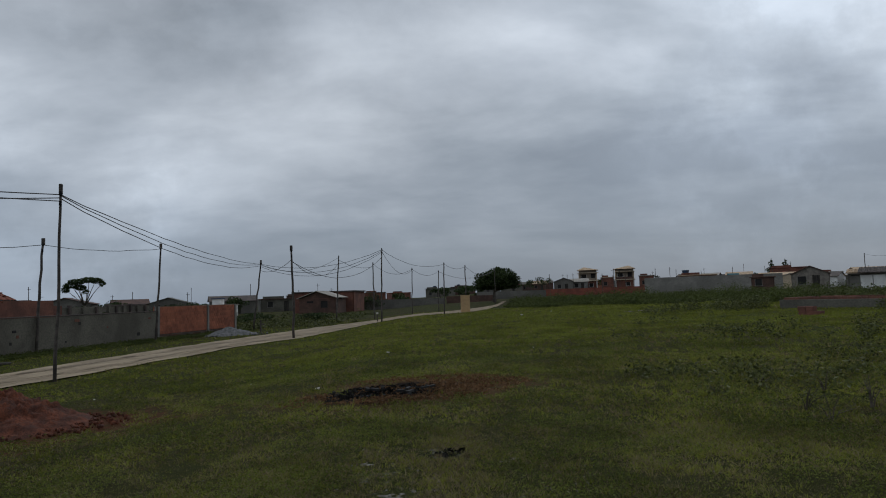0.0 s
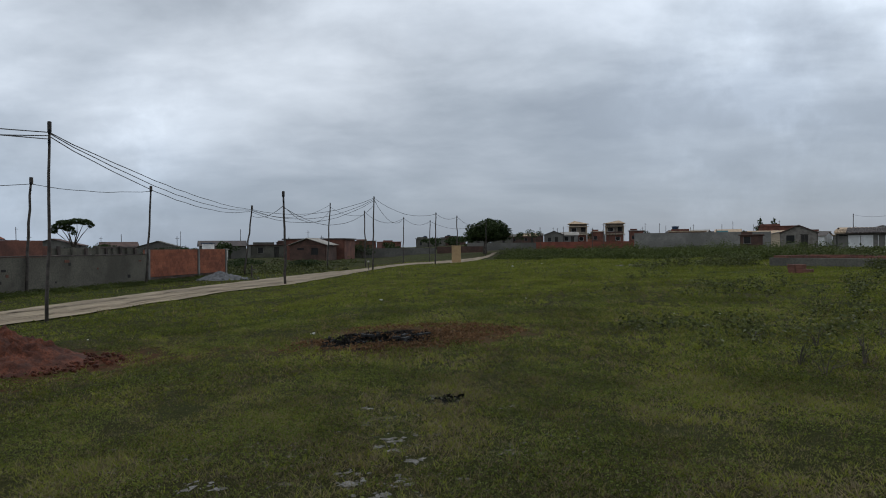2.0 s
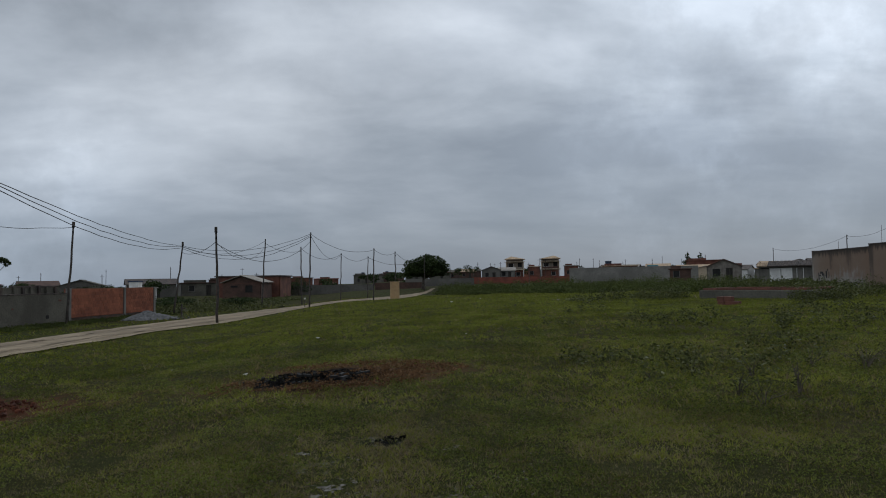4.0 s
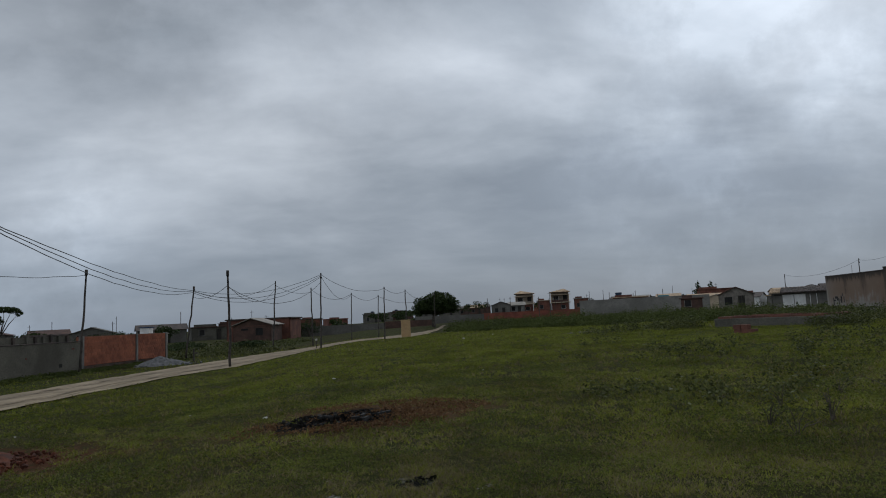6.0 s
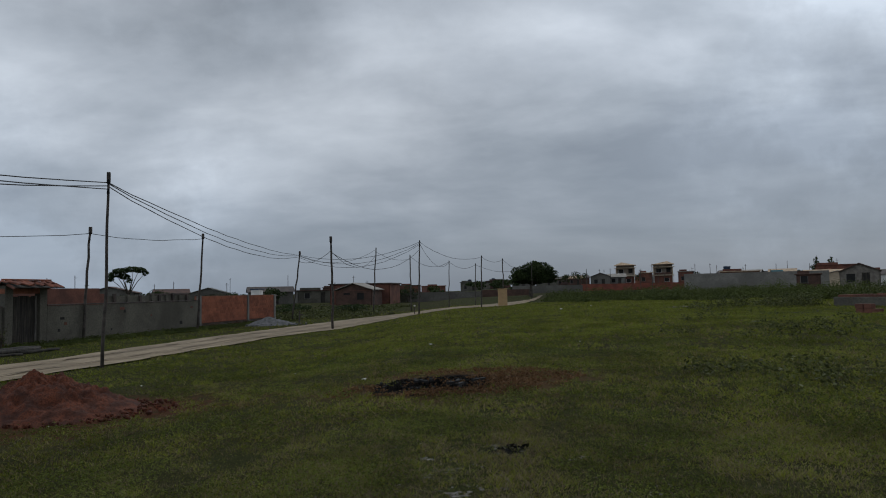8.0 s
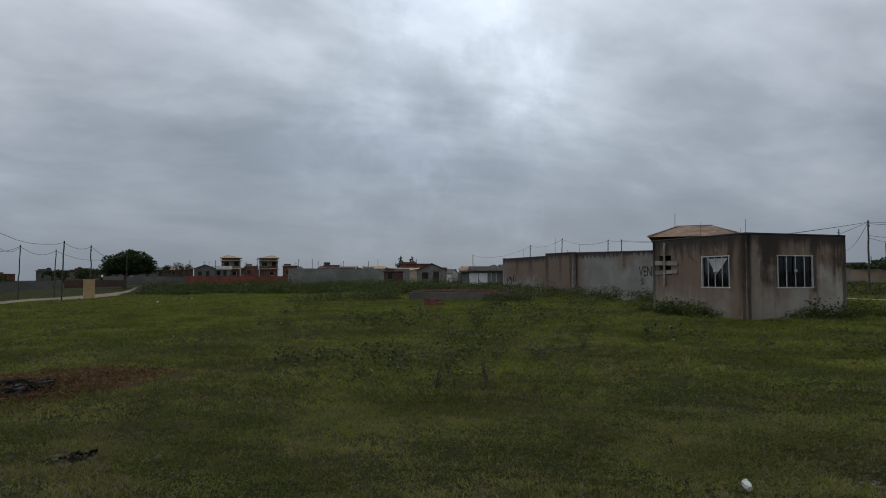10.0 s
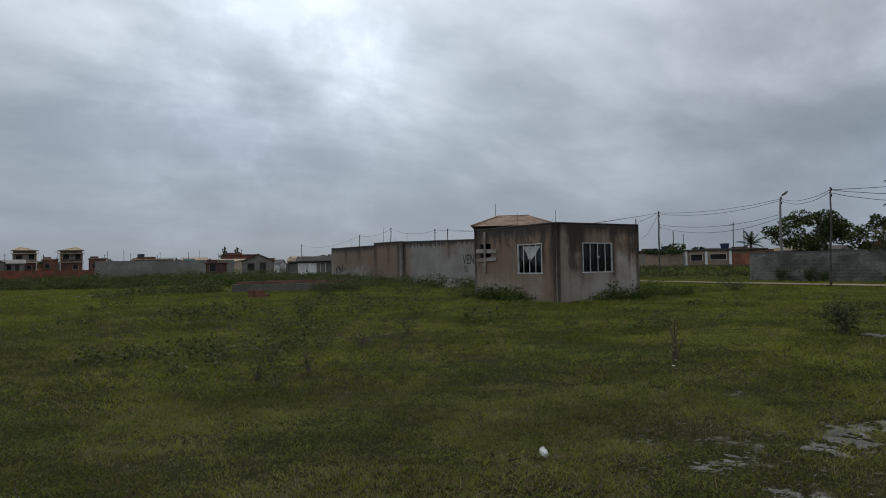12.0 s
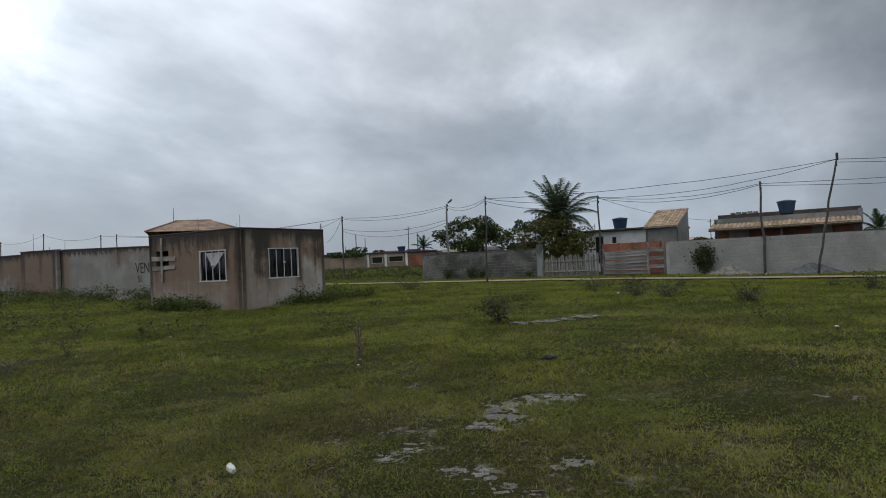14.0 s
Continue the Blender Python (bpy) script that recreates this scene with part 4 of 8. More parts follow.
def build_right_walls():
    a = lot_wall("lot_wall_dark", R0, RA, 8.1, 17.5, 1.93, 0.15, OLD_GREY, "old cement wall blackened with mould", 0, 0.32)
    for u in (4.2, 8.0):
        part("pier", one_box(0.16, 0.2, 2.4, 0.01, u, 0.05, 0.75), OLD_GREY, a)
    part("gatepost", one_box(0.38, 0.34, 2.9, 0.02, 0.12, 0.08, 0.72), OLD_GREY, a, "thick weathered concrete gatepost")
    b = lot_wall("lot_wall_plain", R0, RA, -0.05 - 46, -0.05, 2.12, 0.15, GREY_WALL, "plain grey rendered garden wall", 0, 0.1)
    for u in (46 - 5.6, 46 - 10.8):
        part("pier", one_box(0.14, 0.17, 2.7, 0.01, u, 0.07, 0.78), GREY_WALL, b)
    back = lot_wall("lot_wall_corner", along(R0, RA, 17.5), RA + 90, 0.0, 16.0, 1.93, 0.15, OLD_GREY, "mould-blackened cement wall that turns back", 0, 0.32)
    x, y = along(R0, RA, 4.2)
    f = thing("picket_fence", x, y, 0.29, 90 - RA, "uneven grey picket fence with pointed slats", "fence")
    rng = random.Random(2)
    u = 0.05
    while u < 3.75:
        w = rng.uniform(0.10, 0.15)
        h = rng.uniform(1.22, 1.5)
        bm = prism(bmesh.new(), [(0, -0.1), (w, -0.1), (w, h - 0.1), (w / 2, h), (0, h - 0.08)], 0.025, Matrix.Identity(4))
        s = part("picket", bm, TIMBER, f)
        s.matrix_local = pose(u, rng.uniform(-0.01, 0.01), 0, 0, rng.uniform(-2.5, 2.5), 0)
        u += w + rng.uniform(0.02, 0.06)
    for z in (0.35, 1.0):
        part("rail", one_box(3.8, 0.05, 0.08, 0.006, 1.9, 0.055, z), TIMBER, f)
    x, y = along(R0, RA, 0.0)
    g = thing("plank_gate", x, y, 0.25, 90 - RA, "improvised gate of grey horizontal planks", "gate")
    for k, z in enumerate((0.16, 0.4, 0.62, 0.84, 1.06, 1.28, 1.45)):
        pale = k in (0,)
        p = part("plank", one_box(rng.uniform(2.6, 2.85), 0.03, rng.uniform(0.17, 0.22), 0.004), PLANK, g)
        p.matrix_local = pose(2.45, -0.02 * (k % 2), z, 0, rng.uniform(-1.6, 1.6), 0)
    p = part("plank", one_box(1.1, 0.03, 0.1, 0.004), WHITE, g, "white painted slat")
    p.matrix_local = pose(3.2, -0.05, 0.18, 0, 2, 0)
    p = part("plank", one_box(1.3, 0.03, 0.07, 0.004), WHITE, g, "white painted slat")
    p.matrix_local = pose(2.0, -0.05, 1.42, 0, -1, 0)
    for k, z in enumerate((0.2, 0.5, 0.75, 1.0, 1.25, 1.55)):
        p = part("plank", one_box(0.95, 0.03, 0.2, 0.004), PLANK if k % 2 else BRICK_OLD, g, "short reddish board")
        p.matrix_local = pose(0.55, -0.01, z, 0, rng.uniform(-3, 3), 0)
    for u, h in ((1.08, 2.0), (0.06, 1.95), (3.9, 1.7)):
        part("gatepost", one_box(0.12, 0.12, h, 0.01, u, -0.03, h / 2), TIMBER, g)
    w = lot_wall("brick_low_wall", along(R0, RA, 0.0, 1.6), RA, 0.1, 4.4, 2.02, 0.12, BRICK_FAR, "low wall of red hollow bricks behind the plank gate", 0, 0.28)
    for u in (0.5, 1.4, 2.3, 3.2):
        part("brick_end", one_box(0.1, 0.14, 0.45, 0.01, u, 0.05, 1.82), BRICK_OLD, w)
    return a, b


RIGHT_WALLS = build_right_walls()

# ---- poles and cables ----
POLES = {}


def pole(key, base, top, radius, label, lamp=False, concrete=False, cross=False, bend=0.06):
    """A pole that leans from its foot to its top."""
    gx, gy = base
    gz = ground_z(gx, gy)
    radius *= 0.80
    ob = thing("utility_pole", gx, gy, gz, 0, label, "pole", "poles that carry the cables")
    d = Vector((top[0] - gx, top[1] - gy, top[2] - gz))
    rng = random.Random(key)
    pts, rad = [], []
    for k in range(9):
        u = k / 8
        w = bend * math.sin(u * math.pi) * (1 if k % 2 else 0.7)
        pts.append(d * u + Vector((w * rng.uniform(-1, 1), w * rng.uniform(-1, 1), -0.35 if k == 0 else 0)))
        rad.append(radius * (1.12 - 0.35 * u))
    part("shaft", tube(bmesh.new(), pts, rad, 8), CONCRETE_POST if concrete else POST, ob, smooth=True)
    for k, h in enumerate((0.12, 0.42)):
        p = d * (1 - h / d.length)
        bm = tube(bmesh.new(), [p + Vector((0.02, -radius * 0.7, -0.06)), p + Vector((0.02, -radius * 0.7, 0.07))], [0.045, 0.035], 7)
        part("insulator", bm, BLACK_TRIM, ob, "dark insulator spool")
    if cross:
        box_ = box(bmesh.new(), d.x, d.y, d.z + 0.02, radius * 2.1, radius * 1.9, 0.34, 0, 0.02)
        part("cap", box_, POST, ob, "thickened splintered head")
    if lamp:
        arm = tube(bmesh.new(), [d * 0.985, d * 0.985 + Vector((-0.06, -0.12, 0.10)), d + Vector((-0.08, -0.22, 0.16))], [0.025, 0.022, 0.022], 6)
        part("lamp_arm", arm, ALLOY, ob)
        bm = bmesh.new()
        bmesh.ops.create_uvsphere(bm, u_segments=10, v_segments=7, radius=1, matrix=Matrix.Translation(d + Vector((-0.10, -0.30, 0.20))) @ Matrix.Rotation(radians(-35), 4, "X") @ Matrix.Diagonal((0.11, 0.24, 0.09, 1)))
        part("lamp_head", bm, ALLOY, ob, "dull grey street lamp head", True)
    POLES[key] = Vector((gx, gy, gz)) + d * (1 - 0.14 / d.length)
    return ob


WOOD_POLE = "thin crooked dark wooden pole beside the dirt road"
pole("p0", (-13.3, -2.0), (-13.3, -2.0, 4.55), 0.075, WOOD_POLE)
pole("p1", (-10.90, 19.92), (-10.94, 20.24, 5.23), 0.06, WOOD_POLE, cross=True)
pole("p2", (-7.69, 38.55), (-7.80, 38.70, 4.68), 0.085, WOOD_POLE, cross=True, bend=0.1)
pole("p3", (-3.87, 54.80), (-3.73, 54.95, 5.77), 0.075, WOOD_POLE)
pole("p5", (-9.28, 67.22), (-8.95, 67.42, 6.09), 0.085, WOOD_POLE)
pole("p6", (1.36, 61.40), (1.47, 61.54, 4.77), 0.07, WOOD_POLE)
pole("p7", (3.74, 67.48), (3.72, 67.61, 4.74), 0.07, WOOD_POLE)
pole("p8", (8.6, 88.0), (8.7, 88.1, 5.1), 0.07, WOOD_POLE)
FENCE_POLE = "leaning dark wooden pole against the garden wall"
pole("qm", (-24.4, 8.5), (-24.2, 8.5, 4.0), 0.075, FENCE_POLE)
pole("q0", (-18.77, 32.59), (-18.66, 32.90, 4.92), 0.085, FENCE_POLE, cross=True, bend=0.12)
pole("q1", (-16.64, 41.30), (-16.42, 41.60, 5.28), 0.085, FENCE_POLE, cross=True)
pole("q2", (-14.03, 54.03), (-13.46, 54.33, 4.86), 0.085, WOOD_POLE, cross=True)
pole("r1", (-5.48, 67.36), (-5.55, 67.51, 5.30), 0.08, WOOD_POLE)
pole("r2", (-1.70, 67.03), (-1.63, 67.17, 4.62), 0.06, WOOD_POLE)
pole("r3", (0.96, 69.21), (1.04, 69.35, 4.37), 0.06, WOOD_POLE)
PATH_POLE = "slender weathered pole beside the sandy path"
pole("s0", (53.4, 26.96), (53.43, 26.96, 6.1), 0.09, PATH_POLE)
pole("s1", (46.9, 15.2), (46.65, 15.0, 5.85), 0.10, "pale concrete pole with a street lamp behind the wall", True, True)
pole("s2", (37.16, 9.71), (37.30, 9.62, 5.28), 0.06, PATH_POLE)
pole("s3", (44.05, 3.95), (44.0, 3.95, 5.42), 0.075, PATH_POLE)
pole("s4", (42.0, -5.30), (42.05, -5.30, 5.36), 0.085, PATH_POLE, bend=0.1)
pole("s5", (39.17, -7.42), (38.94, -8.57, 6.05), 0.075, "long leaning grey pole beside the sandy path", cross=True)
pole("s6", (36.0, -34.0), (36.0, -34.0, 6.0), 0.08, PATH_POLE)


def cable(a, b, sag, offset=(0, 0, 0), radius=0.012, slack=0.0):
    a, b = Vector(a) + Vector(offset), Vector(b) + Vector(offset)
    n = max(10, int((b - a).length / 1.6))
    pts = []
    for k in range(n + 1):
        u = k / n
        p = a.lerp(b, u)
        p.z -= sag * 4 * u * (1 - u) + slack * noise.noise((p.x, p.y, 1.5)) * (0 < k < n)
        pts.append(p)
    return whole("overhead_cable", tube(bmesh.new(), pts, [radius] * len(pts), 5), WIRE, "thin black overhead cable sagging between poles", "cable", "overhead cables")


for a, b, sag, z in (("p0", "p1", 0.6, 0), ("p0", "p1", 0.8, -0.10), ("p0", "p1", 0.5, -0.2), ("p1", "q2", 0.42, 0), ("p1", "q2", 0.68, -0.03), ("p1", "q2", 0.86, -0.12),
                     ("q2", "p3", 0.8, 0.0), ("q2", "p3", 1.1, -0.1), ("q2", "p3", 1.3, -0.2), ("q2", "p5", 0.9, -0.05), ("p2", "q2", 0.35, -0.5), ("p2", "p3", 1.3, -0.6), ("p2", "p5", 1.1, -0.55),
                     ("p3", "p6", 0.7, 0), ("p6", "p7", 0.35, 0), ("p7", "p8", 0.8, 0), ("p3", "r2", 1.0, -0.1), ("p5", "r1", 0.4, -0.3),
                     ("r1", "r2", 0.75, 0), ("r2", "r3", 0.5, 0), ("r3", "p8", 0.9, 0), ("qm", "q0", 0.55, 0), ("q0", "q1", 0.2, 0)):
    cable(POLES[a], POLES[b], sag, (0, 0, z), 0.016, 0.05)
for a, b, sag, z in (("s0", "s1", 0.3, 0.0), ("s0", "s1", 0.45, -0.1), ("s0", "s1", 0.5, -1.0), ("s0", "s1", 0.75, -1.2), ("s1", "s2", 0.3, 0.0), ("s1", "s2", 0.4, -0.1), ("s2", "s3", 0.3, 0.0), ("s2", "s3", 0.5, -0.15),
                     ("s2", "s5", 0.35, 0.0), ("s3", "s5", 0.5, 0.0), ("s3", "s4", 0.4, 0.0), ("s3", "s4", 0.55, -0.06), ("s4", "s6", 0.6, 0), ("s4", "s6", 0.9, -0.1), ("s5", "s6", 0.5, 0.0), ("s5", "s6", 0.6, -0.15)):
    cable(POLES[a], POLES[b], sag, (0, 0, z), 0.014, 0.03)
cable(POLES["s0"], (80, 43, 5.0), 0.5, radius=0.016)
cable(POLES["s0"], (78, 55, 4.6), 0.7, radius=0.016)
cable(POLES["s3"], (60, -6.0, 4.0), 0.6, radius=0.012)


# ---- heaps ----
def heap(name, x, y, rx, ry, h, turn, material, label, category, seed, lump=0.12, power=1.25, peak=0.0):
    """A loose heap: a cone with slumped flanks and lumps; peak: how far the top sits off the middle."""
    n, m = 150, 64
    rng = random.Random(seed)
    verts, faces = [], []
    c, s = math.cos(radians(turn)), math.sin(radians(turn))
    for i in range(m + 1):
        r = i / m
        for k in range(n):
            a = 2 * math.pi * k / n
            edge = 1 + 0.22 * noise.noise((math.cos(a) * 1.4, math.sin(a) * 1.4, seed))
            lx, ly = r * edge * rx * math.cos(a) + peak * (1 - r) * rx, r * edge * ry * math.sin(a)
            z = h * max(0.0, 1 - r) ** power * (1 + 0.25 * noise.noise((lx * 0.9, ly * 0.9, seed + 2)))
            z += lump * (noise.noise((lx * 2.6, ly * 2.6, seed)) + 0.6 * noise.noise((lx * 7, ly * 7, seed + 1)) + 0.42 * noise.noise((lx * 13, ly * 13, seed + 6)) + 0.30 * noise.noise((lx * 26, ly * 26, seed + 8))) * min(1, 2.5 * (1 - r))
            px, py = x + lx * c - ly * s, y + lx * s + ly * c
            verts.append((px, py, ground_z(px, py) - 0.05 + max(z, -0.02)))
    for i in range(m):
        for k in range(n):
            a, b = i * n, (i + 1) * n
            faces.append((a + k, b + k, b + (k + 1) % n, a + (k + 1) % n))
    me = bpy.data.meshes.new(name)
    me.from_pydata(verts, [], faces)
    me.materials.append(material)
    me.shade_smooth()
    return tagged(new(name, me), label, category)


heap("earth_mound", -7.75, 12.5, 1.66, 1.40, 0.76, 8, EARTH, "loose heap of dark red earth tipped on the grass", "heap", 3, 0.14, 0.95, -0.20)
heap("gravel_mound", -13.4, 45.6, 1.9, 1.3, 0.62, 15, GRAVEL, "low heap of grey gravel beside the road", "heap", 5, 0.05, 0.9)
heap("gravel_mound", 41.6, -7.6, 1.0, 1.9, 0.62, 10, GRAVEL, "low grey gravel heap at the foot of the wall", "heap", 7, 0.05, 0.9)
heap("rubble_mound", 41.9, -3.6, 1.1, 1.7, 0.55, 10, RUBBLE, "pale heap of sand and rubble by the wall", "heap", 9, 0.10)
heap("rubble_mound", 25.6, 24.6, 0.8, 0.9, 0.5, 10, RUBBLE, "small pale rubble heap by the tall wall", "heap", 11, 0.12)


def clods(seed, n, cx, cy, spread, size, material, name, label):
    """Loose lumps round a heap."""
    rng = random.Random(seed)
    bm = bmesh.new()
    for _ in range(n):
        a, r = rng.uniform(0, 2 * math.pi), spread * math.sqrt(rng.uniform(0.15, 1))
        x, y = cx + r * math.cos(a) * 1.3, cy + r * math.sin(a) * 0.8
        q = size * rng.uniform(0.4, 1.3)
        made = bmesh.ops.create_icosphere(bm, subdivisions=1, radius=q, matrix=Matrix.Translation((x, y, ground_z(x, y) + q * 0.3)))
        for v in made["verts"]:
            v.co += Vector((rng.uniform(-1, 1), rng.uniform(-1, 1), rng.uniform(-1, 1))) * q * 0.3
    whole(name, bm, material, label, "rubble", kind="stuff")


clods(1, 420, -7.6, 12.3, 1.75, 0.038, EARTH, "earth_clods", "clods of red earth scattered round the heap")
clods(2, 60, -13.4, 45.4, 2.0, 0.08, GRAVEL, "gravel_stones", "loose gravel round the grey heap")
clods(3, 60, -0.8, 11.9, 0.95, 0.028, VOID, "charred_lumps", "charred black lumps in the ash")
clods(4, 50, 41.9, -5.2, 1.9, 0.09, RUBBLE, "rubble_stones", "loose rubble along the garden wall")


# ---- debris by the gate ----
def build_debris():
    rng = random.Random(6)
    for k, (s, off, ln, turn, r) in enumerate(((-1.9, 1.6, 3.0, 4, 0.11), (-2.2, 2.2, 2.6, -3, 0.10), (-2.9, 1.9, 1.9, 9, 0.08), (-1.4, 2.7, 2.1, -6, 0.06), (-3.2, 2.9, 1.2, 20, 0.05))):
        x, y = along(W0, WA, s, off + 0.8)
        a = radians(WA + turn)
        p = [Vector((x + math.sin(a) * u * ln, y + math.cos(a) * u * ln, ground_z(x, y) + r * 0.9 + 0.02 * (k == 2) + 0.03 * noise.noise((u * 3, k, 0)))) for u in (-0.5, -0.25, 0, 0.25, 0.5)]
        whole("log", tube(bmesh.new(), p, [r * 1.1, r, r * 0.95, r, r * 0.8], 8), DARK_TIMBER, "weathered timber log lying beside the wall", "log", "logs by the wall", smooth=True)
    for k in range(9):
        x, y = along(W0, WA, -1.0 + k * 0.11, 0.42)
        bm = bmesh.new()
        for j in range(5):
            a0, a1 = math.pi * j / 5, math.pi * (j + 1) / 5
            q = [(0.09 * math.cos(a0), 0, 0.06 * math.sin(a0)), (0.09 * math.cos(a1), 0, 0.06 * math.sin(a1)), (0.09 * math.cos(a1), 0.45, 0.06 * math.sin(a1)), (0.09 * math.cos(a0), 0.45, 0.06 * math.sin(a0))]
            bm.faces.new([bm.verts.new(v) for v in q])
        bmesh.ops.solidify(bm, geom=bm.faces[:], thickness=0.012)
        t = whole("roof_tile", bm, RED_TILE, "clay roof tile leaning against the wall", "roof tile", "stacked roof tiles")
        t.matrix_world = pose(x, y, ground_z(x, y), 66 + rng.uniform(-4, 4), 0, 90 - WA + rng.uniform(-6, 6))


build_debris()


# ---- the parked car: x forward, y to its left ----
def loft(sections, close=True):
    """A skin through rings of as many points."""
    bm = bmesh.new()
    rings = [[bm.verts.new(p) for p in ring] for ring in sections]
    n = len(rings[0])
    for a, b in zip(rings, rings[1:]):
        for k in range(n if close else n - 1):
            bm.faces.new((a[k], a[(k + 1) % n], b[(k + 1) % n], b[k]))
    if close:
        bm.faces.new(rings[0][::-1])
        bm.faces.new(rings[-1])
    return bm


def build_car():
    ob = thing("car", -6.14, 7.08, None, 0, "dark blue-grey older saloon car parked on the grass", "car")
    fwd = -24.0
    ob.matrix_world = pose(-6.14, 7.08, ground_z(-6.14, 7.08), 0, 0, fwd)
    # lower body: x, half width, sill height, belt height, middle of the deck
    rows = [(-0.10, 0.64, 0.34, 0.60, 0.625), (-0.16, 0.75, 0.30, 0.64, 0.675), (-0.30, 0.82, 0.27, 0.675, 0.725), (-0.62, 0.868, 0.22, 0.735, 0.80), (-1.0, 0.878, 0.20, 0.795, 0.865), (-1.36, 0.882, 0.20, 0.855, 0.915),
            (-1.9, 0.885, 0.20, 0.885, 0.925), (-2.6, 0.885, 0.20, 0.90, 0.93), (-3.3, 0.88, 0.20, 0.915, 0.94), (-3.75, 0.87, 0.22, 0.93, 0.965), (-4.3, 0.85, 0.27, 0.925, 0.965), (-4.62, 0.78, 0.36, 0.86, 0.90)]
    secs = []
    for x, w, lo, belt, mid in rows:
        side = [(-w * 0.86, lo), (-w * 0.985, lo + 0.10), (-w, (lo + belt) / 2), (-w * 0.975, belt - 0.05), (-w * 0.90, belt), (-w * 0.62, belt + (mid - belt) * 0.62), (-w * 0.3, mid - 0.006), (0, mid)]
        ring = side + [(-y, z) for y, z in side[-2::-1]]
        secs.append([(x + 0.10 * (1 - (y / w) ** 2) * (1 if x > -0.4 else 0) - 0.02, y, z) for y, z in ring])
    body = part("body", loft(secs), CAR_PAINT, ob, "dusty dark blue-grey paintwork", True)
    bm = bmesh.new()
    roof = []
    for x, w, z in ((-1.30, 0.66, 1.13), (-1.60, 0.675, 1.285), (-1.85, 0.67, 1.315), (-2.6, 0.65, 1.335), (-3.2, 0.63, 1.32), (-3.5, 0.62, 1.27)):
        roof.append([(x, -w, z - 0.06), (x, -w * 0.93, z - 0.012), (x, -w * 0.5, z + 0.012), (x, 0, z + 0.02), (x, w * 0.5, z + 0.012), (x, w * 0.93, z - 0.012), (x, w, z - 0.06), (x, w * 0.9, z - 0.09), (x, -w * 0.9, z - 0.09)])
    part("roof", loft(roof[1:]), CAR_PAINT, ob, smooth=True)
    for s in (-1, 1):
        part("windscreen_pillar", tube(bmesh.new(), [(-1.28, s * 0.79, 0.90), (-1.45, s * 0.735, 1.12), (-1.62, s * 0.665, 1.285)], [0.030, 0.028, 0.027], 6), CAR_PAINT, ob, smooth=True)
        part("middle_pillar", tube(bmesh.new(), [(-2.62, s * 0.83, 0.90), (-2.66, s * 0.64, 1.35)], [0.04, 0.035], 6), BLACK_TRIM, ob)
        part("rear_pillar", tube(bmesh.new(), [(-3.95, s * 0.76, 0.95), (-3.45, s * 0.62, 1.30)], [0.06, 0.05], 6), CAR_PAINT, ob)
        g = loft([[(-1.34, s * 0.80, 0.91), (-1.64, s * 0.672, 1.27)], [(-2.62, s * 0.825, 0.91), (-2.65, s * 0.63, 1.36)], [(-3.8, s * 0.79, 0.95), (-3.45, s * 0.625, 1.30)]], False)
        bmesh.ops.solidify(g, geom=g.faces[:], thickness=0.005)
        part("side_window", g, CAR_GLASS, ob)
        part("wing_mirror", box(bmesh.new(), -1.52, s * 0.955, 0.90, 0.11, 0.20, 0.125, s * 14, 0.03), BLACK_TRIM, ob, "black wing mirror")
        part("mirror_foot", box(bmesh.new(), -1.50, s * 0.86, 0.89, 0.07, 0.10, 0.05), BLACK_TRIM, ob)
        part("side_moulding", box(bmesh.new(), -2.3, s * 0.888, 0.50, 2.4, 0.03, 0.07, 0, 0.01), BLACK_TRIM, ob)
        part("door_handle", box(bmesh.new(), -2.45, s * 0.888, 0.80, 0.2, 0.03, 0.04, 0, 0.008), BLACK_TRIM, ob)
        # headlamp: housing, lens and amber-white corner
        lamp = part("headlamp", box(bmesh.new(), -0.135, s * 0.555, 0.585, 0.10, 0.38, 0.135, -s * 18, 0.02), LAMP_SILVER, ob, "grey-silver headlamp")
        part("lens", box(bmesh.new(), -0.078, s * 0.548, 0.585, 0.022, 0.36, 0.125, -s * 18, 0.010), HEAD_LENS, lamp, "ribbed clear lens")
        part("reflector", box(bmesh.new(), -0.070, s * 0.56, 0.585, 0.012, 0.012, 0.12, -s * 18, 0.0), BLACK_TRIM, lamp)
        part("indicator", box(bmesh.new(), -0.205, s * 0.755, 0.585, 0.09, 0.07, 0.12, -s * 44, 0.02), LENS, ob, "pale corner indicator")
        part("tail_lamp", box(bmesh.new(), -4.60, s * 0.62, 0.74, 0.06, 0.3, 0.16, 0, 0.02), RED_TILE, ob, "red tail lamp")
    glass = loft([[(-1.30, -0.75, 0.905), (-1.20, -0.4, 0.925), (-1.17, 0, 0.93), (-1.20, 0.4, 0.925), (-1.30, 0.75, 0.905)], [(-1.64, -0.64, 1.285), (-1.58, -0.35, 1.315), (-1.56, 0, 1.32), (-1.58, 0.35, 1.315), (-1.64, 0.64, 1.285)]], False)
    bmesh.ops.solidify(glass, geom=glass.faces[:], thickness=0.005)
    part("windscreen", glass, CAR_GLASS, ob, smooth=True)
    rear = loft([[(-4.0, -0.72, 0.955), (-4.05, 0, 0.975), (-4.0, 0.72, 0.955)], [(-3.5, -0.58, 1.30), (-3.52, 0, 1.33), (-3.5, 0.58, 1.30)]], False)
    bmesh.ops.solidify(rear, geom=rear.faces[:], thickness=0.005)
    part("rear_window", rear, CAR_GLASS, ob)
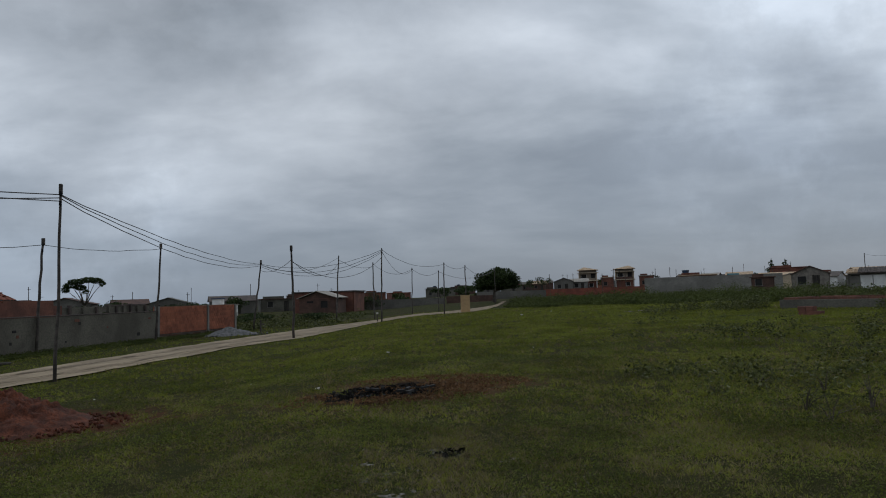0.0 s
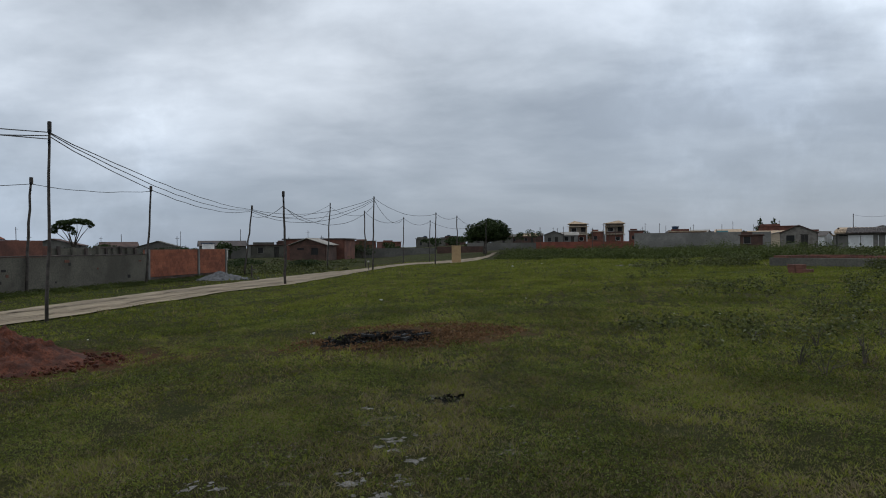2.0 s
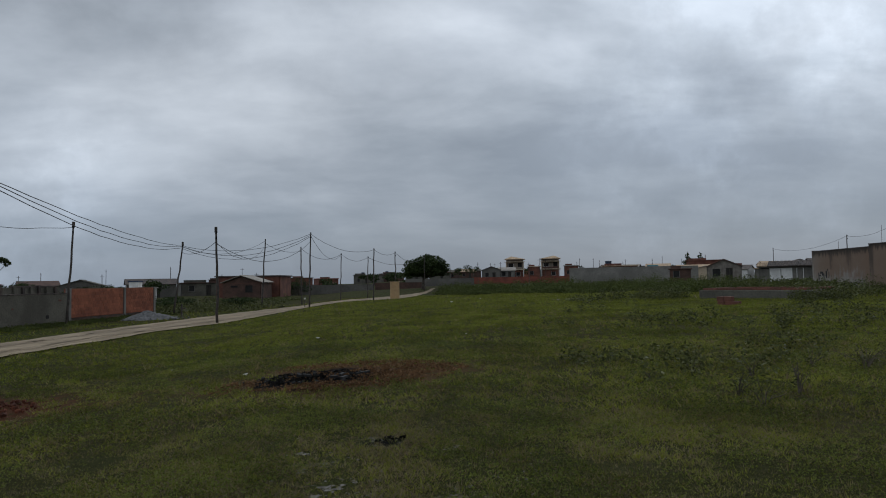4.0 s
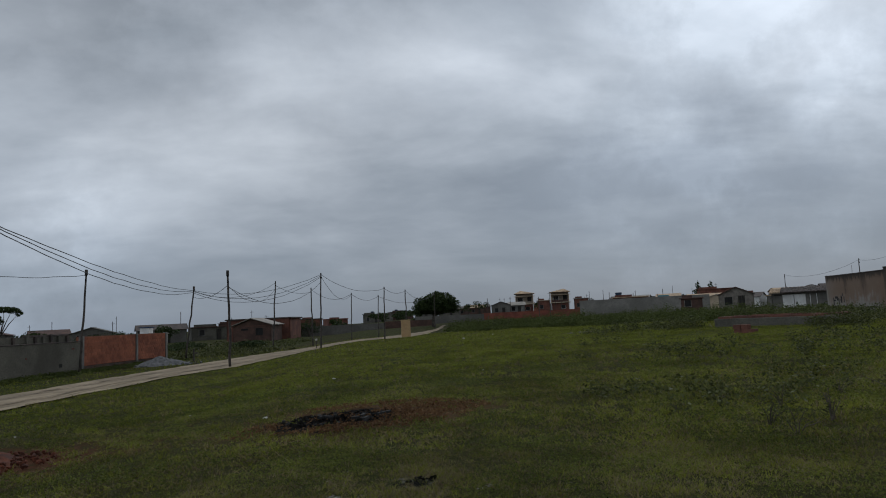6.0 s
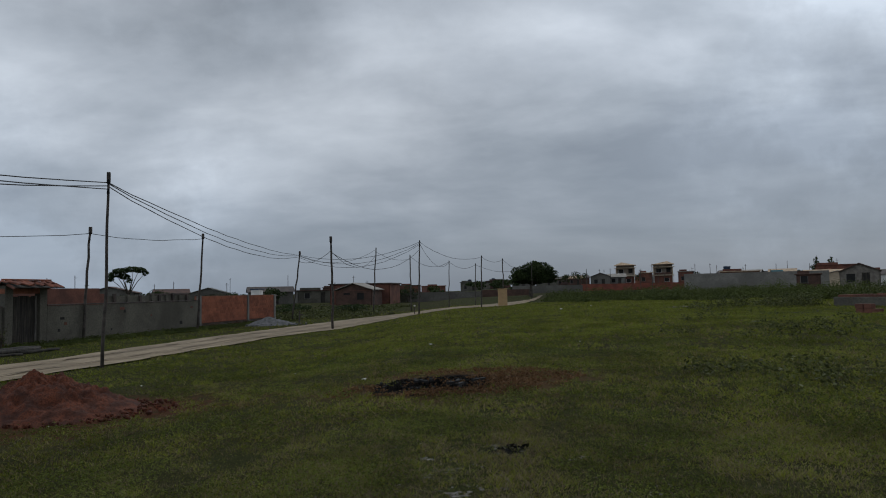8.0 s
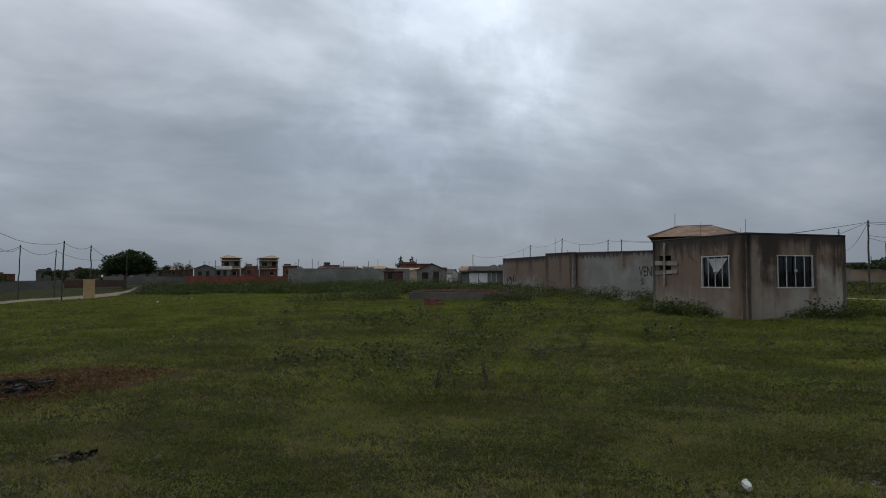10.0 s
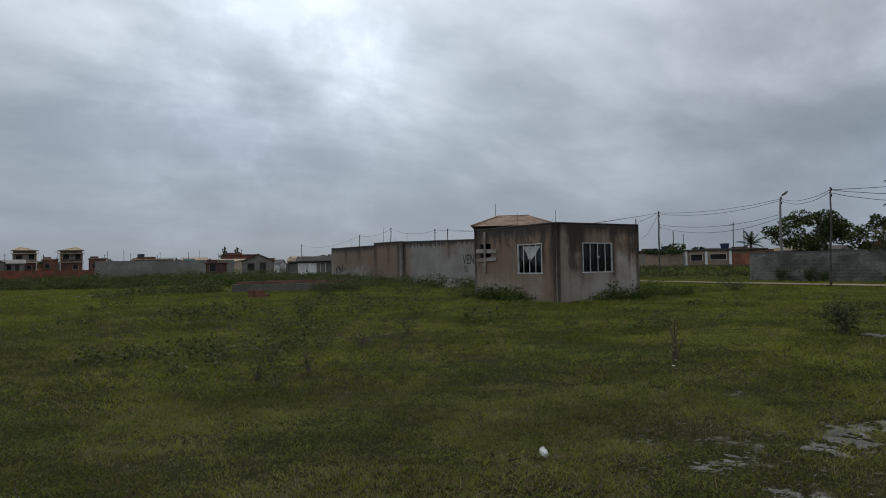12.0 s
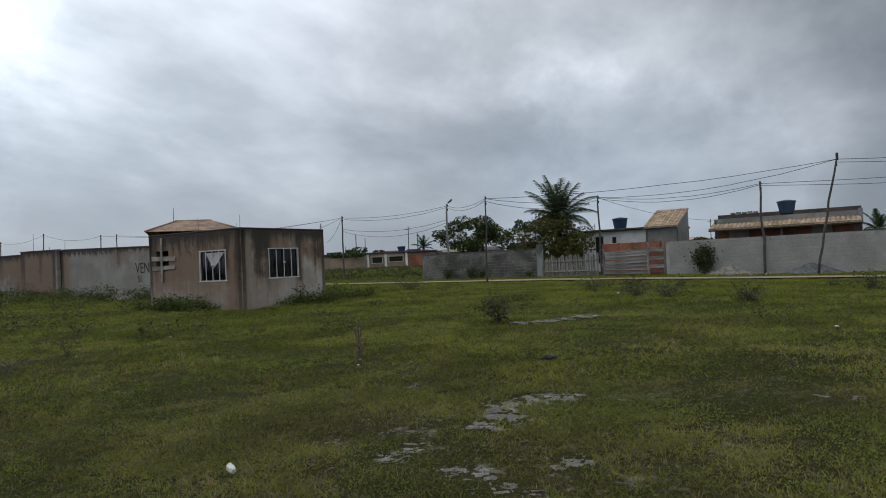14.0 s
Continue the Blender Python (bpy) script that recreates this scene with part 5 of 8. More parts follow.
    part("cowl", loft([[(-1.14, -0.78, 0.885), (-1.05, 0, 0.905), (-1.14, 0.78, 0.885)], [(-1.32, -0.77, 0.90), (-1.22, 0, 0.93), (-1.32, 0.77, 0.90)]], False), BLACK_TRIM, ob, "black scuttle panel")
    for y0, y1 in ((0.05, 0.62), (-0.55, 0.02)):
        part("wiper", tube(bmesh.new(), [(-1.12, y0, 0.925), (-1.20, (y0 + y1) / 2, 0.945), (-1.27, y1, 0.945)], [0.012, 0.010, 0.008], 5), BLACK_TRIM, ob, "black wiper arm")
    # front bumper wraps round both corners
    secs = []
    for y in (-0.845, -0.825, -0.72, -0.4, 0, 0.4, 0.72, 0.825, 0.845):
        f = 0.06 - 0.10 * (abs(y) / 0.845) ** 2 - (0.24 if abs(y) > 0.83 else 0.09 if abs(y) > 0.8 else 0)
        secs.append([(f - 0.03, y, 0.20), (f, y, 0.25), (f + 0.035, y, 0.38), (f + 0.03, y, 0.48), (f - 0.02, y, 0.515), (f - 0.22, y, 0.515), (f - 0.22, y, 0.20)])
    bumper = part("front_bumper", loft(secs), BLACK_TRIM, ob, "black plastic front bumper", True)
    part("intake", one_box(0.02, 0.9, 0.07, 0.005, 0.055, 0, 0.25), VOID, bumper)
    part("spoiler_lip", one_box(0.10, 1.5, 0.05, 0.02, -0.03, 0, 0.185), BLACK_TRIM, bumper)
    plate = part("number_plate", one_box(0.012, 0.40, 0.13, 0.004, 0.108, 0, 0.40), PLASTIC_WHITE, ob, "pale grey number plate with dark bars")
    part("plate_surround", one_box(0.02, 0.43, 0.155, 0.004, 0.098, 0, 0.40), BLACK_TRIM, plate)
    for k in range(7):
        part("bar", one_box(0.004, 0.035, 0.062, 0, 0.116, -0.155 + k * 0.052 + (0.012 if k > 2 else 0), 0.39), BLACK_PAINT, plate)
    part("bar", one_box(0.004, 0.2, 0.01, 0, 0.116, 0.0, 0.45), BLACK_PAINT, plate)
    grille = part("grille", one_box(0.05, 0.66, 0.11, 0.01, -0.035, 0, 0.575), BLACK_TRIM, ob, "narrow black slatted grille")
    for k in range(4):
        part("slat", one_box(0.03, 0.62, 0.012, 0.003, 0.0, 0, 0.54 + k * 0.025), BLACK_TRIM, grille)
    bm = bmesh.new()
    bmesh.ops.create_cone(bm, cap_ends=True, segments=14, radius1=0.026, radius2=0.024, depth=0.010, matrix=Matrix.Translation((-0.03, 0, 0.655)) @ Matrix.Rotation(radians(70), 4, "Y"))
    part("badge", bm, ALLOY, ob, "small round chrome badge")
    for s in (-1, 1):
        part("bonnet_crease", tube(bmesh.new(), [(-0.16, s * 0.42, 0.672), (-0.62, s * 0.52, 0.790), (-1.1, s * 0.58, 0.868)], [0.008, 0.009, 0.008], 5), CAR_PAINT, ob, smooth=True)
        for x in (-0.86, -3.55):
            bm = bmesh.new()
            bmesh.ops.create_cone(bm, cap_ends=True, segments=28, radius1=0.31, radius2=0.31, depth=0.20, matrix=Matrix.Translation((x, s * 0.775, 0.31)) @ Matrix.Rotation(radians(90), 4, "X"))
            bmesh.ops.bevel(bm, geom=[e for e in bm.edges if len(e.link_faces) == 2 and e.calc_face_angle() > 1], offset=0.03, segments=2, affect="EDGES")
            tyre = part("tyre", bm, RUBBER, ob, "worn black tyre")
            bm = bmesh.new()
            bmesh.ops.create_cone(bm, cap_ends=True, segments=24, radius1=0.205, radius2=0.19, depth=0.03, matrix=Matrix.Translation((x, s * 0.875, 0.31)) @ Matrix.Rotation(radians(-90 * s), 4, "X"))
            part("rim", bm, ALLOY, tyre, "dull alloy rim")
            part("wheel_arch", box(bmesh.new(), x, s * 0.80, 0.42, 0.72, 0.16, 0.42, 0, 0.1), VOID, ob)
    for y in (-0.38, 0.38):
        part("front_seat", box(bmesh.new(), -2.35, y, 0.85, 0.22, 0.46, 0.75, 0, 0.06), BLACK_TRIM, ob, "dark seat seen through the glass")
        part("headrest", box(bmesh.new(), -2.42, y, 1.24, 0.08, 0.22, 0.14, 0, 0.03), BLACK_TRIM, ob)
    part("rear_seat", box(bmesh.new(), -3.45, 0, 0.85, 0.25, 1.2, 0.6, 0, 0.06), BLACK_TRIM, ob)
    part("dashboard", box(bmesh.new(), -1.55, 0, 0.88, 0.35, 1.4, 0.12, 0, 0.04), BLACK_TRIM, ob)
    part("floor_pan", box(bmesh.new(), -2.3, 0, 0.26, 3.9, 1.55, 0.08), VOID, ob)
    return ob


build_car()


# ---- buildings ----
def face_window(parent, x, z, w, h, y=0.0, trim=WHITE, bars=0, glass=VOID):
    """A window set in the front wall (x along, y inwards) of a house."""
    win = part("window", one_box(w - 0.02, 0.03, h - 0.02, 0, x, y + 0.07, z), glass, parent, "dark window")
    t = 0.06
    for dx, dz, sx, sz in ((-w / 2 + t / 2, 0, t, h), (w / 2 - t / 2, 0, t, h)):
        part("window_frame", one_box(sx, 0.06, sz, 0.004, x + dx, y + 0.02, z + dz), trim, win)
    part("window_sill", one_box(w + 0.12, 0.14, 0.05, 0.006, x, y - 0.03, z - h / 2 - 0.02), trim, win)
    for k in range(bars):
        part("bar", one_box(0.03, 0.03, h, 0, x - w / 2 + w * (k + 1) / (bars + 1), y + 0.02, z), trim, win)
    return win


def face_door(parent, x, w, h, y=0.0, material=DARK_TIMBER, z0=0.0):
    d = part("door", one_box(w - 0.02, 0.04, h - 0.01, 0.004, x, y + 0.08, z0 + h / 2), material, parent)
    part("door_frame", one_box(w + 0.1, 0.08, 0.08, 0.004, x, y + 0.02, z0 + h + 0.04), material, d)
    return d


def shell(parent, w, d, h, material, holes=(), thick=0.15, foot=0.6, left_holes=(), right_holes=()):
    """Four walls of a house: front along x at y = 0, depth along +y. Holes are cut through the front wall."""
    f = part("wall", wall_with_holes(bmesh.new(), w, h + foot, thick, [(a, b + foot, c, e + foot) for a, b, c, e in holes]), material, parent)
    f.location = (0, 0, -foot)
    for n_, x, y, ln, turn in (("wall", 0, d, d, -90), ("wall", w, 0, d, 90), ("wall", w, d, w, 180)):
        s = part("wall", wall_with_holes(bmesh.new(), ln, h + foot, thick, []), material, parent)
        s.matrix_local = pose(x, y, -foot, 0, 0, turn)
    return f


def slope_roof(parent, x0, x1, y0, z0, y1, z1, material, tiles=0.0, thick=0.06, lip=0.0, name="roof"):
    """One pitch from an eave (y0, z0) up to a ridge (y1, z1), between x0 and x1; tiles: width of a tile row, each a ridge of its own."""
    d = Vector((0, y1 - y0, z1 - z0))
    n = Vector((0, -(z1 - z0), y1 - y0)).normalized()
    if n.z < 0:
        n = -n
    bm = bmesh.new()
    a = [Vector((x0, y0, z0)), Vector((x1, y0, z0)), Vector((x1, y1, z1)), Vector((x0, y1, z1))]
    lo = [bm.verts.new(p) for p in a]
    hi = [bm.verts.new(p + n * thick) for p in a]
    bm.faces.new(lo[::-1])
    bm.faces.new(hi)
    for k in range(4):
        bm.faces.new((lo[k], lo[(k + 1) % 4], hi[(k + 1) % 4], hi[k]))
    roof = part(name, bm, material, parent)
    if tiles:
        rows = max(1, int(round((x1 - x0) / tiles)))
        w = (x1 - x0) / rows
        me_bm = bmesh.new()
        steps = max(2, int(d.length / 0.42))
        seg = 5
        for j in range(steps):
            p0, p1 = d * (j / steps), d * ((j + 1.06) / steps)
            lift0, lift1 = 0.03, 0.0
            ring = []
            for p, lf in ((p0, lift0), (p1, lift1)):
                ring.append([me_bm.verts.new(p + n * (thick + lf + 0.055 * math.sin(math.pi * k / seg)) + Vector((w * 0.46 * math.cos(math.pi * k / seg), 0, 0))) for k in range(seg + 1)])
            for k in range(seg):
                me_bm.faces.new((ring[0][k], ring[0][k + 1], ring[1][k + 1], ring[1][k]))
            me_bm.faces.new(ring[0])
        me = finish(me_bm, "roof_rib", material)
        for k in range(rows):
            t = part("roof_rib", me, material, roof)
            t.location = (x0 + (k + 0.5) * w, y0, z0)
    return roof


def gable_ends(parent, x, y0, y1, z, peak, material, thick=0.15, ym=None):
    """A triangle of wall under a roof, at x, from y0 to y1."""
    bm = bmesh.new()
    ym = (y0 + y1) / 2 if ym is None else ym
    prism(bm, [(y0, z), (y1, z), (ym, peak)], thick, Matrix(((0, 1, 0, x), (1, 0, 0, 0), (0, 0, 1, 0), (0, 0, 0, 1))))
    part("gable", bm, material, parent)


def water_tank(x, y, z, r, h, label="blue plastic water tank on a roof"):
    ob = thing("water_tank", x, y, z, 0, label, "water tank", "roof water tanks")
    part("tub", tube(bmesh.new(), [(0, 0, 0), (0, 0, 0.03), (0, 0, h * 0.8), (0, 0, h * 0.82)], [r * 0.72, r * 0.76, r * 0.98, r], 20), TANK, ob, smooth=False)
    part("lid", tube(bmesh.new(), [(0, 0, h * 0.82), (0, 0, h * 0.9), (0, 0, h * 0.93), (0, 0, h)], [r * 1.05, r * 1.05, r * 0.9, r * 0.25], 20), TANK, ob, "ribbed blue lid")
    return ob


def roof_sheet(parent, corners, material, ribs, label):
    """A sheet between four corners (two at the eave, two at the top), folded into ribs, with some thickness."""
    a, b, c, d = (Vector(p) for p in corners)
    n = (b - a).cross(d - a).normalized()
    bm = bmesh.new()
    lower, upper = [], []
    for k in range(2 * ribs + 1):
        u = k / (2 * ribs)
        lift = n * (0.035 if k % 2 else 0.0)
        lower.append([bm.verts.new(a.lerp(b, u) + lift), bm.verts.new(d.lerp(c, u) + lift)])
        upper.append([bm.verts.new(a.lerp(b, u) + lift + n * 0.03), bm.verts.new(d.lerp(c, u) + lift + n * 0.03)])
    for rows in (lower, upper):
        for p, q in zip(rows, rows[1:]):
            bm.faces.new((p[0], q[0], q[1], p[1]))
    for e in (0, 1):
        for k in range(2 * ribs):
            bm.faces.new((lower[k][e], lower[k + 1][e], upper[k + 1][e], upper[k][e]))
    for k in (0, -1):
        bm.faces.new((lower[k][0], lower[k][1], upper[k][1], upper[k][0]))
    return part("roof_sheet", bm, material, parent, label)


# house with the blue roof behind the gate wall; its front faces the track
def build_blue_house():
    x, y = along(W0, WA, -9.5, -8.0)
    ob = thing("brick_house", x, y, -0.48, 90 - WA, "unplastered brick house with blue and tan sheet roofs behind the wall", "house")
    holes = [(4.6, 0.0, 10.3, 2.45), (10.85, 0.9, 11.15, 2.35), (13.45, 1.63, 14.1, 2.42)]
    shell(ob, 17.4, 7.0, 2.75, BRICK_OLD, holes)
    face_window(ob, 13.775, 2.02, 0.65, 0.79, trim=BLUE_PAINT, glass=BLUE_PAINT)
    for u in (4.5, 12.68, 14.68, 17.3):
        part("pier", one_box(0.22, 0.2, 3.3, 0.01, u, -0.02, 1.1), CEMENT, ob, "grey cement pier")
    for u in (6.6, 8.2):
        part("porch_post", one_box(0.16, 0.16, 2.3, 0.01, u, 0.2, 1.15), CEMENT, ob)
    roof_sheet(ob, [(6.0, -0.55, 2.86), (12.31, -0.5, 2.70), (14.89, 1.0, 3.31), (9.0, 1.0, 3.04)], ROOF_SHEET, 26, "pale corrugated veranda sheets")
    roof_sheet(ob, [(12.73, -0.4, 2.73), (16.95, -0.4, 2.87), (18.2, 1.3, 3.62), (15.15, 1.3, 3.62)], BLUE_ROOF, 16, "blue painted roof sheets")
    roof_sheet(ob, [(16.95, -0.4, 2.87), (19.0, 2.4, 2.87), (18.2, 2.4, 3.60), (18.2, 1.3, 3.62)], BLUE_ROOF, 6, "blue painted roof sheets")
    roof_sheet(ob, [(10.6, 1.05, 3.0), (15.1, 1.35, 3.35), (16.18, 2.5, 3.67), (11.6, 2.5, 3.37)], BLUE_ROOF, 16, "blue painted roof sheets")
    roof_sheet(ob, [(15.15, 1.3, 3.62), (18.2, 1.3, 3.62), (18.2, 2.5, 3.66), (16.18, 2.5, 3.67)], BLUE_ROOF, 8, "blue painted roof sheets")
    roof_sheet(ob, [(19.0, 7.2, 2.7), (10.6, 7.2, 2.7), (11.6, 2.5, 3.37), (18.2, 2.5, 3.62)], BLUE_ROOF, 20, "blue painted roof sheets")
    part("fascia", box(bmesh.new(), 14.84, -0.43, 2.78, 4.24, 0.05, 0.09, tilt=Matrix.Rotation(radians(-1.9), 4, "Y")), WHITE, ob, "white eave board")
    part("railing", one_box(5.6, 0.12, 0.25, 0.01, 7.4, 0.25, 1.85), WHITE, ob, "white porch parapet")
    t = thing("water_tower", *along(W0, WA, -1.05, -6.6), -0.48, 90 - WA, "brick water tower pier with a steel bracket", "tower")
    part("pier", one_box(0.34, 0.34, 4.0, 0.01, 0, 0, 2.0), BRICK_OLD, t)
    part("capital", one_box(0.46, 0.46, 0.22, 0.02, 0, 0, 3.95), BRICK_OLD, t)
    for z in (3.55, 3.92):
        part("bracket_rail", tube(bmesh.new(), [(0.2, -0.2, z), (1.35, -0.2, z)], [0.02, 0.02], 5), RUSTY, t)
    for u in (0.4, 0.7, 1.0, 1.33):
        part("bracket_rung", tube(bmesh.new(), [(u, -0.2, 3.55), (u, -0.2, 3.92)], [0.015, 0.015], 5), RUSTY, t)


build_blue_house()
a = lot_wall("inner_wall", W0, WA, 3.0, 11.4, 2.62, 0.14, BRICK_OLD, "old red brick wall inside the lot", 0, -0.48)
a.location.x -= 4.0
lot_wall("inner_wall_far", along(W0, WA, 11.4, -4.0), WA - 70, 0, 12.0, 2.3, 0.14, BRICK_OLD, "old red brick cross wall inside the lot", 0, -0.48)


def build_ruin():
    x, y = along(W0, WA, 22.5, -14.0)
    ob = thing("unfinished_building", x, y, -0.78, 90 - WA, "unfinished dark concrete walls with stubs of columns", "building")
    part("wall", wall_with_holes(bmesh.new(), 12.5, 2.5, 0.15, [(5.6, 0.8, 6.4, 2.0)]), LOT_CEMENT, ob)
    for k, u in enumerate((0.3, 1.8, 3.4, 5.0, 6.6, 7.6, 8.6, 9.6, 10.6, 11.8)):
        part("column", one_box(0.24, 0.24, 2.45 + 0.3 * (k % 3 == 1), 0.01, u, -0.06, 1.3), COPING if k % 2 else LOT_CEMENT, ob)
    part("beam", one_box(5.5, 0.25, 0.18, 0.01, 9.2, 0.1, 2.55), COPING, ob)
    part("back_wall", one_box(12.5, 0.15, 2.4, 0.01, 6.2, 5.0, 1.2), FAR_GREY, ob)


build_ruin()


def build_white_house():
    ob = thing("small_white_house", -30.6, 90.0, None, -8, "small flat white house with a water box", "house")
    shell(ob, 3.6, 4, 1.75, WHITE, [(0.8, 0.7, 1.6, 1.5)])
    face_window(ob, 1.2, 1.1, 0.8, 0.8)
    part("roof", one_box(3.9, 4.3, 0.13, 0.02, 1.8, 2.0, 1.81), ROOF_SHEET, ob)
    part("water_box", one_box(1.2, 1.2, 0.75, 0.02, 1.7, 2.0, 2.25), WHITE, ob, "white water box on the roof")
    part("cover", one_box(1.4, 1.4, 0.1, 0.02, 1.7, 2.0, 2.675), BLUE_ROOF, ob)


build_white_house()


def build_track_house():
    ob = thing("brick_cottage", -19.6, 101.5, None, -8, "low brown brick cottage with a shallow sheet roof", "house")
    shell(ob, 5.6, 6.0, 2.2, BROWN_BRICK, [(3.3, 0.9, 4.4, 1.9)])
    face_window(ob, 3.85, 1.4, 1.1, 1.0, trim=DARK_TIMBER)
    part("gable", prism(bmesh.new(), [(0, 2.2), (5.6, 2.3), (2.75, 3.25)], 0.15, Matrix.Identity(4)), BROWN_BRICK, ob)
    part("sign", one_box(1.0, 0.05, 0.28, 0.01, 1.7, -0.03, 1.75), VOID, ob, "dark board on the wall")
    for sx, turn, px in ((3.3, -19.5, 1.25), (3.4, 17.5, 4.3)):
        r = part("roof", one_box(sx, 6.6, 0.09, 0.01), ROOF_SHEET, ob, "pale sheet roof")
        r.matrix_local = pose(px, 2.9, 2.84, 0, turn, 0)
    back = thing("flat_roofed_house", -22.0, 109.0, None, -8, "dark flat-roofed block behind the cottage", "house")
    shell(back, 10.0, 7.0, 3.2, BRICK_OLD, [(7.2, 1.6, 8.2, 2.6)])
    face_window(back, 7.7, 2.1, 1.0, 1.0)
    part("roof_slab", one_box(10.5, 7.4, 0.2, 0.02, 5.0, 3.5, 3.3), COPING, back)


build_track_house()
lot_wall("far_wall", (-13.0, 118.0), 80, 0.0, 16.0, 1.7, 0.2, FAR_GREY, "grey wall behind the cottage", 0)
lot_wall("far_wall_red", (3.0, 120.0), 84, 0.0, 9.0, 1.25, 0.2, BROWN_BRICK, "old brick wall near the round tree", 0)
lot_wall("far_wall_low", (10.5, 150.0), 90, 0.0, 15.5, 1.8, 0.2, FAR_GREY, "long grey wall behind the round tree", 0)


def build_marker():
    ob = thing("meter_pillar", 3.0, 63.9, None, 0, "ochre rendered meter pillar beside the road", "pillar")
    part("body", one_box(0.86, 0.38, 1.75, 0.02, 0.45, 0.15, 0.72), BEIGE, ob)
    part("cap", one_box(0.92, 0.44, 0.06, 0.015, 0.45, 0.15, 1.62), BEIGE, ob)
    p = thing("short_post", -4.45, 57.8, None, 0, "short dark post with a pale top", "post")
    part("shaft", one_box(0.07, 0.07, 0.75, 0.01, 0, 0, 0.3), POST, p)
    part("cap", one_box(0.16, 0.1, 0.14, 0.02, 0, 0, 0.72), PLASTIC_WHITE, p)
    p = thing("short_post", -12.2, 49.0, None, 0, "short dark post in the verge", "post")
    part("shaft", one_box(0.09, 0.09, 0.9, 0.01, 0, 0, 0.4), POST, p)
    part("crosspiece", one_box(0.3, 0.07, 0.08, 0.01, 0.1, 0, 0.55), POST, p)


build_marker()


def build_twin_house(x, y, turn, flip):
    ob = thing("two_storey_house", x, y, ground_z(x, y) - 0.35, turn, "two-storey house with cream balconies and tan hip roofs", "house", "twin houses")
    w, d = 5.4, 7.0
    shell(ob, w, d, 2.7, BRICK_OLD, [(3.0, 0.9, 4.3, 2.0)], foot=1.0)
    face_window(ob, 3.65, 1.45, 1.3, 1.1)
    part("floor_slab", one_box(w + 0.7, d + 0.6, 0.22, 0.02, w / 2, d / 2 - 0.3, 2.8), CREAM, ob)
    up = part("upper_wall", wall_with_holes(bmesh.new(), w, 2.3, 0.15, [(0.7, 0.7, 2.3, 1.8), (3.6, 0.1, 4.8, 2.0)]), FAR_TAUPE, ob)
    up.location = (0, 0.6, 2.9)
    face_window(up, 1.5, 1.25, 1.6, 1.1)
    part("balcony_door", one_box(1.18, 0.05, 1.88, 0.004, 4.2, 0.1, 1.05), VOID, up, "dark glazed balcony door")
    part("back_wall", one_box(w, 0.15, 2.3, 0, w / 2, d - 0.1, 4.05), FAR_TAUPE, ob)
    for u in (0.08, w - 0.08):
        part("side_wall", one_box(0.15, d - 0.8, 2.3, 0, u, d / 2 + 0.3, 4.05), FAR_TAUPE, ob)
    part("parapet", one_box(w, 0.12, 0.7, 0.02, w / 2, -0.1, 3.2), BROWN_BRICK if flip else FAR_TAUPE, ob)
    for u in (0.1, w - 0.1):
        part("balcony_post", one_box(0.22, 0.22, 2.4, 0.01, u, -0.1, 4.05), CREAM, ob)
        part("ground_post", one_box(0.25, 0.25, 2.7, 0.01, u, -0.4, 1.35), WHITE, ob)
    part("awning", one_box(w + 0.9, 1.3, 0.14, 0.02, w / 2, -0.15, 5.15), CREAM, ob)
    part("upper_band", one_box(w - 0.2, d - 1.2, 0.75, 0.01, w / 2, d / 2 + 0.3, 5.5), FAR_TAUPE, ob)
    # one pitch up to a ridge near one side, hipped at the front
    bm = bmesh.new()
    e = 0.45
    rx = w * (0.72 if flip else 0.3)
    lo = [(-e, -0.6, 5.95), (w + e, -0.6, 5.95), (w + e, d + e, 5.95), (-e, d + e, 5.95)]
    v = [bm.verts.new(p) for p in lo] + [bm.verts.new((rx, 1.4, 6.9)), bm.verts.new((rx, d - 1.5, 6.9))]
    for f in ((0, 1, 4), (1, 2, 5, 4), (2, 3, 5), (3, 0, 4, 5), (3, 2, 1, 0)):
        bm.faces.new([v[k] for k in f])
    part("roof", bm, TAN_TILE, ob, "tan tiled hip roof")
    return ob


build_twin_house(44.6, 200.2, -14, False)
build_twin_house(54.9, 197.6, -15, True)
lot_wall("far_brick_wall", (28.8, 168.5), 104.5, 0.0, 25.0, 1.62, 0.2, BRICK_WALL_RED, "long low red brick wall in front of the twin houses", 0, 1.0)
lot_wall("far_block_wall", (46.4, 143.5), 112.5, 0.0, 26.5, 2.75, 0.2, FAR_BLOCK, "long grey cement wall behind the weeds", 0, 1.45)
a = lot_wall("far_block_side", (46.4, 143.5), 22, 0.0, 14, 2.75, 0.2, FAR_BLOCK, "return of the grey cement wall", 0, 1.45)


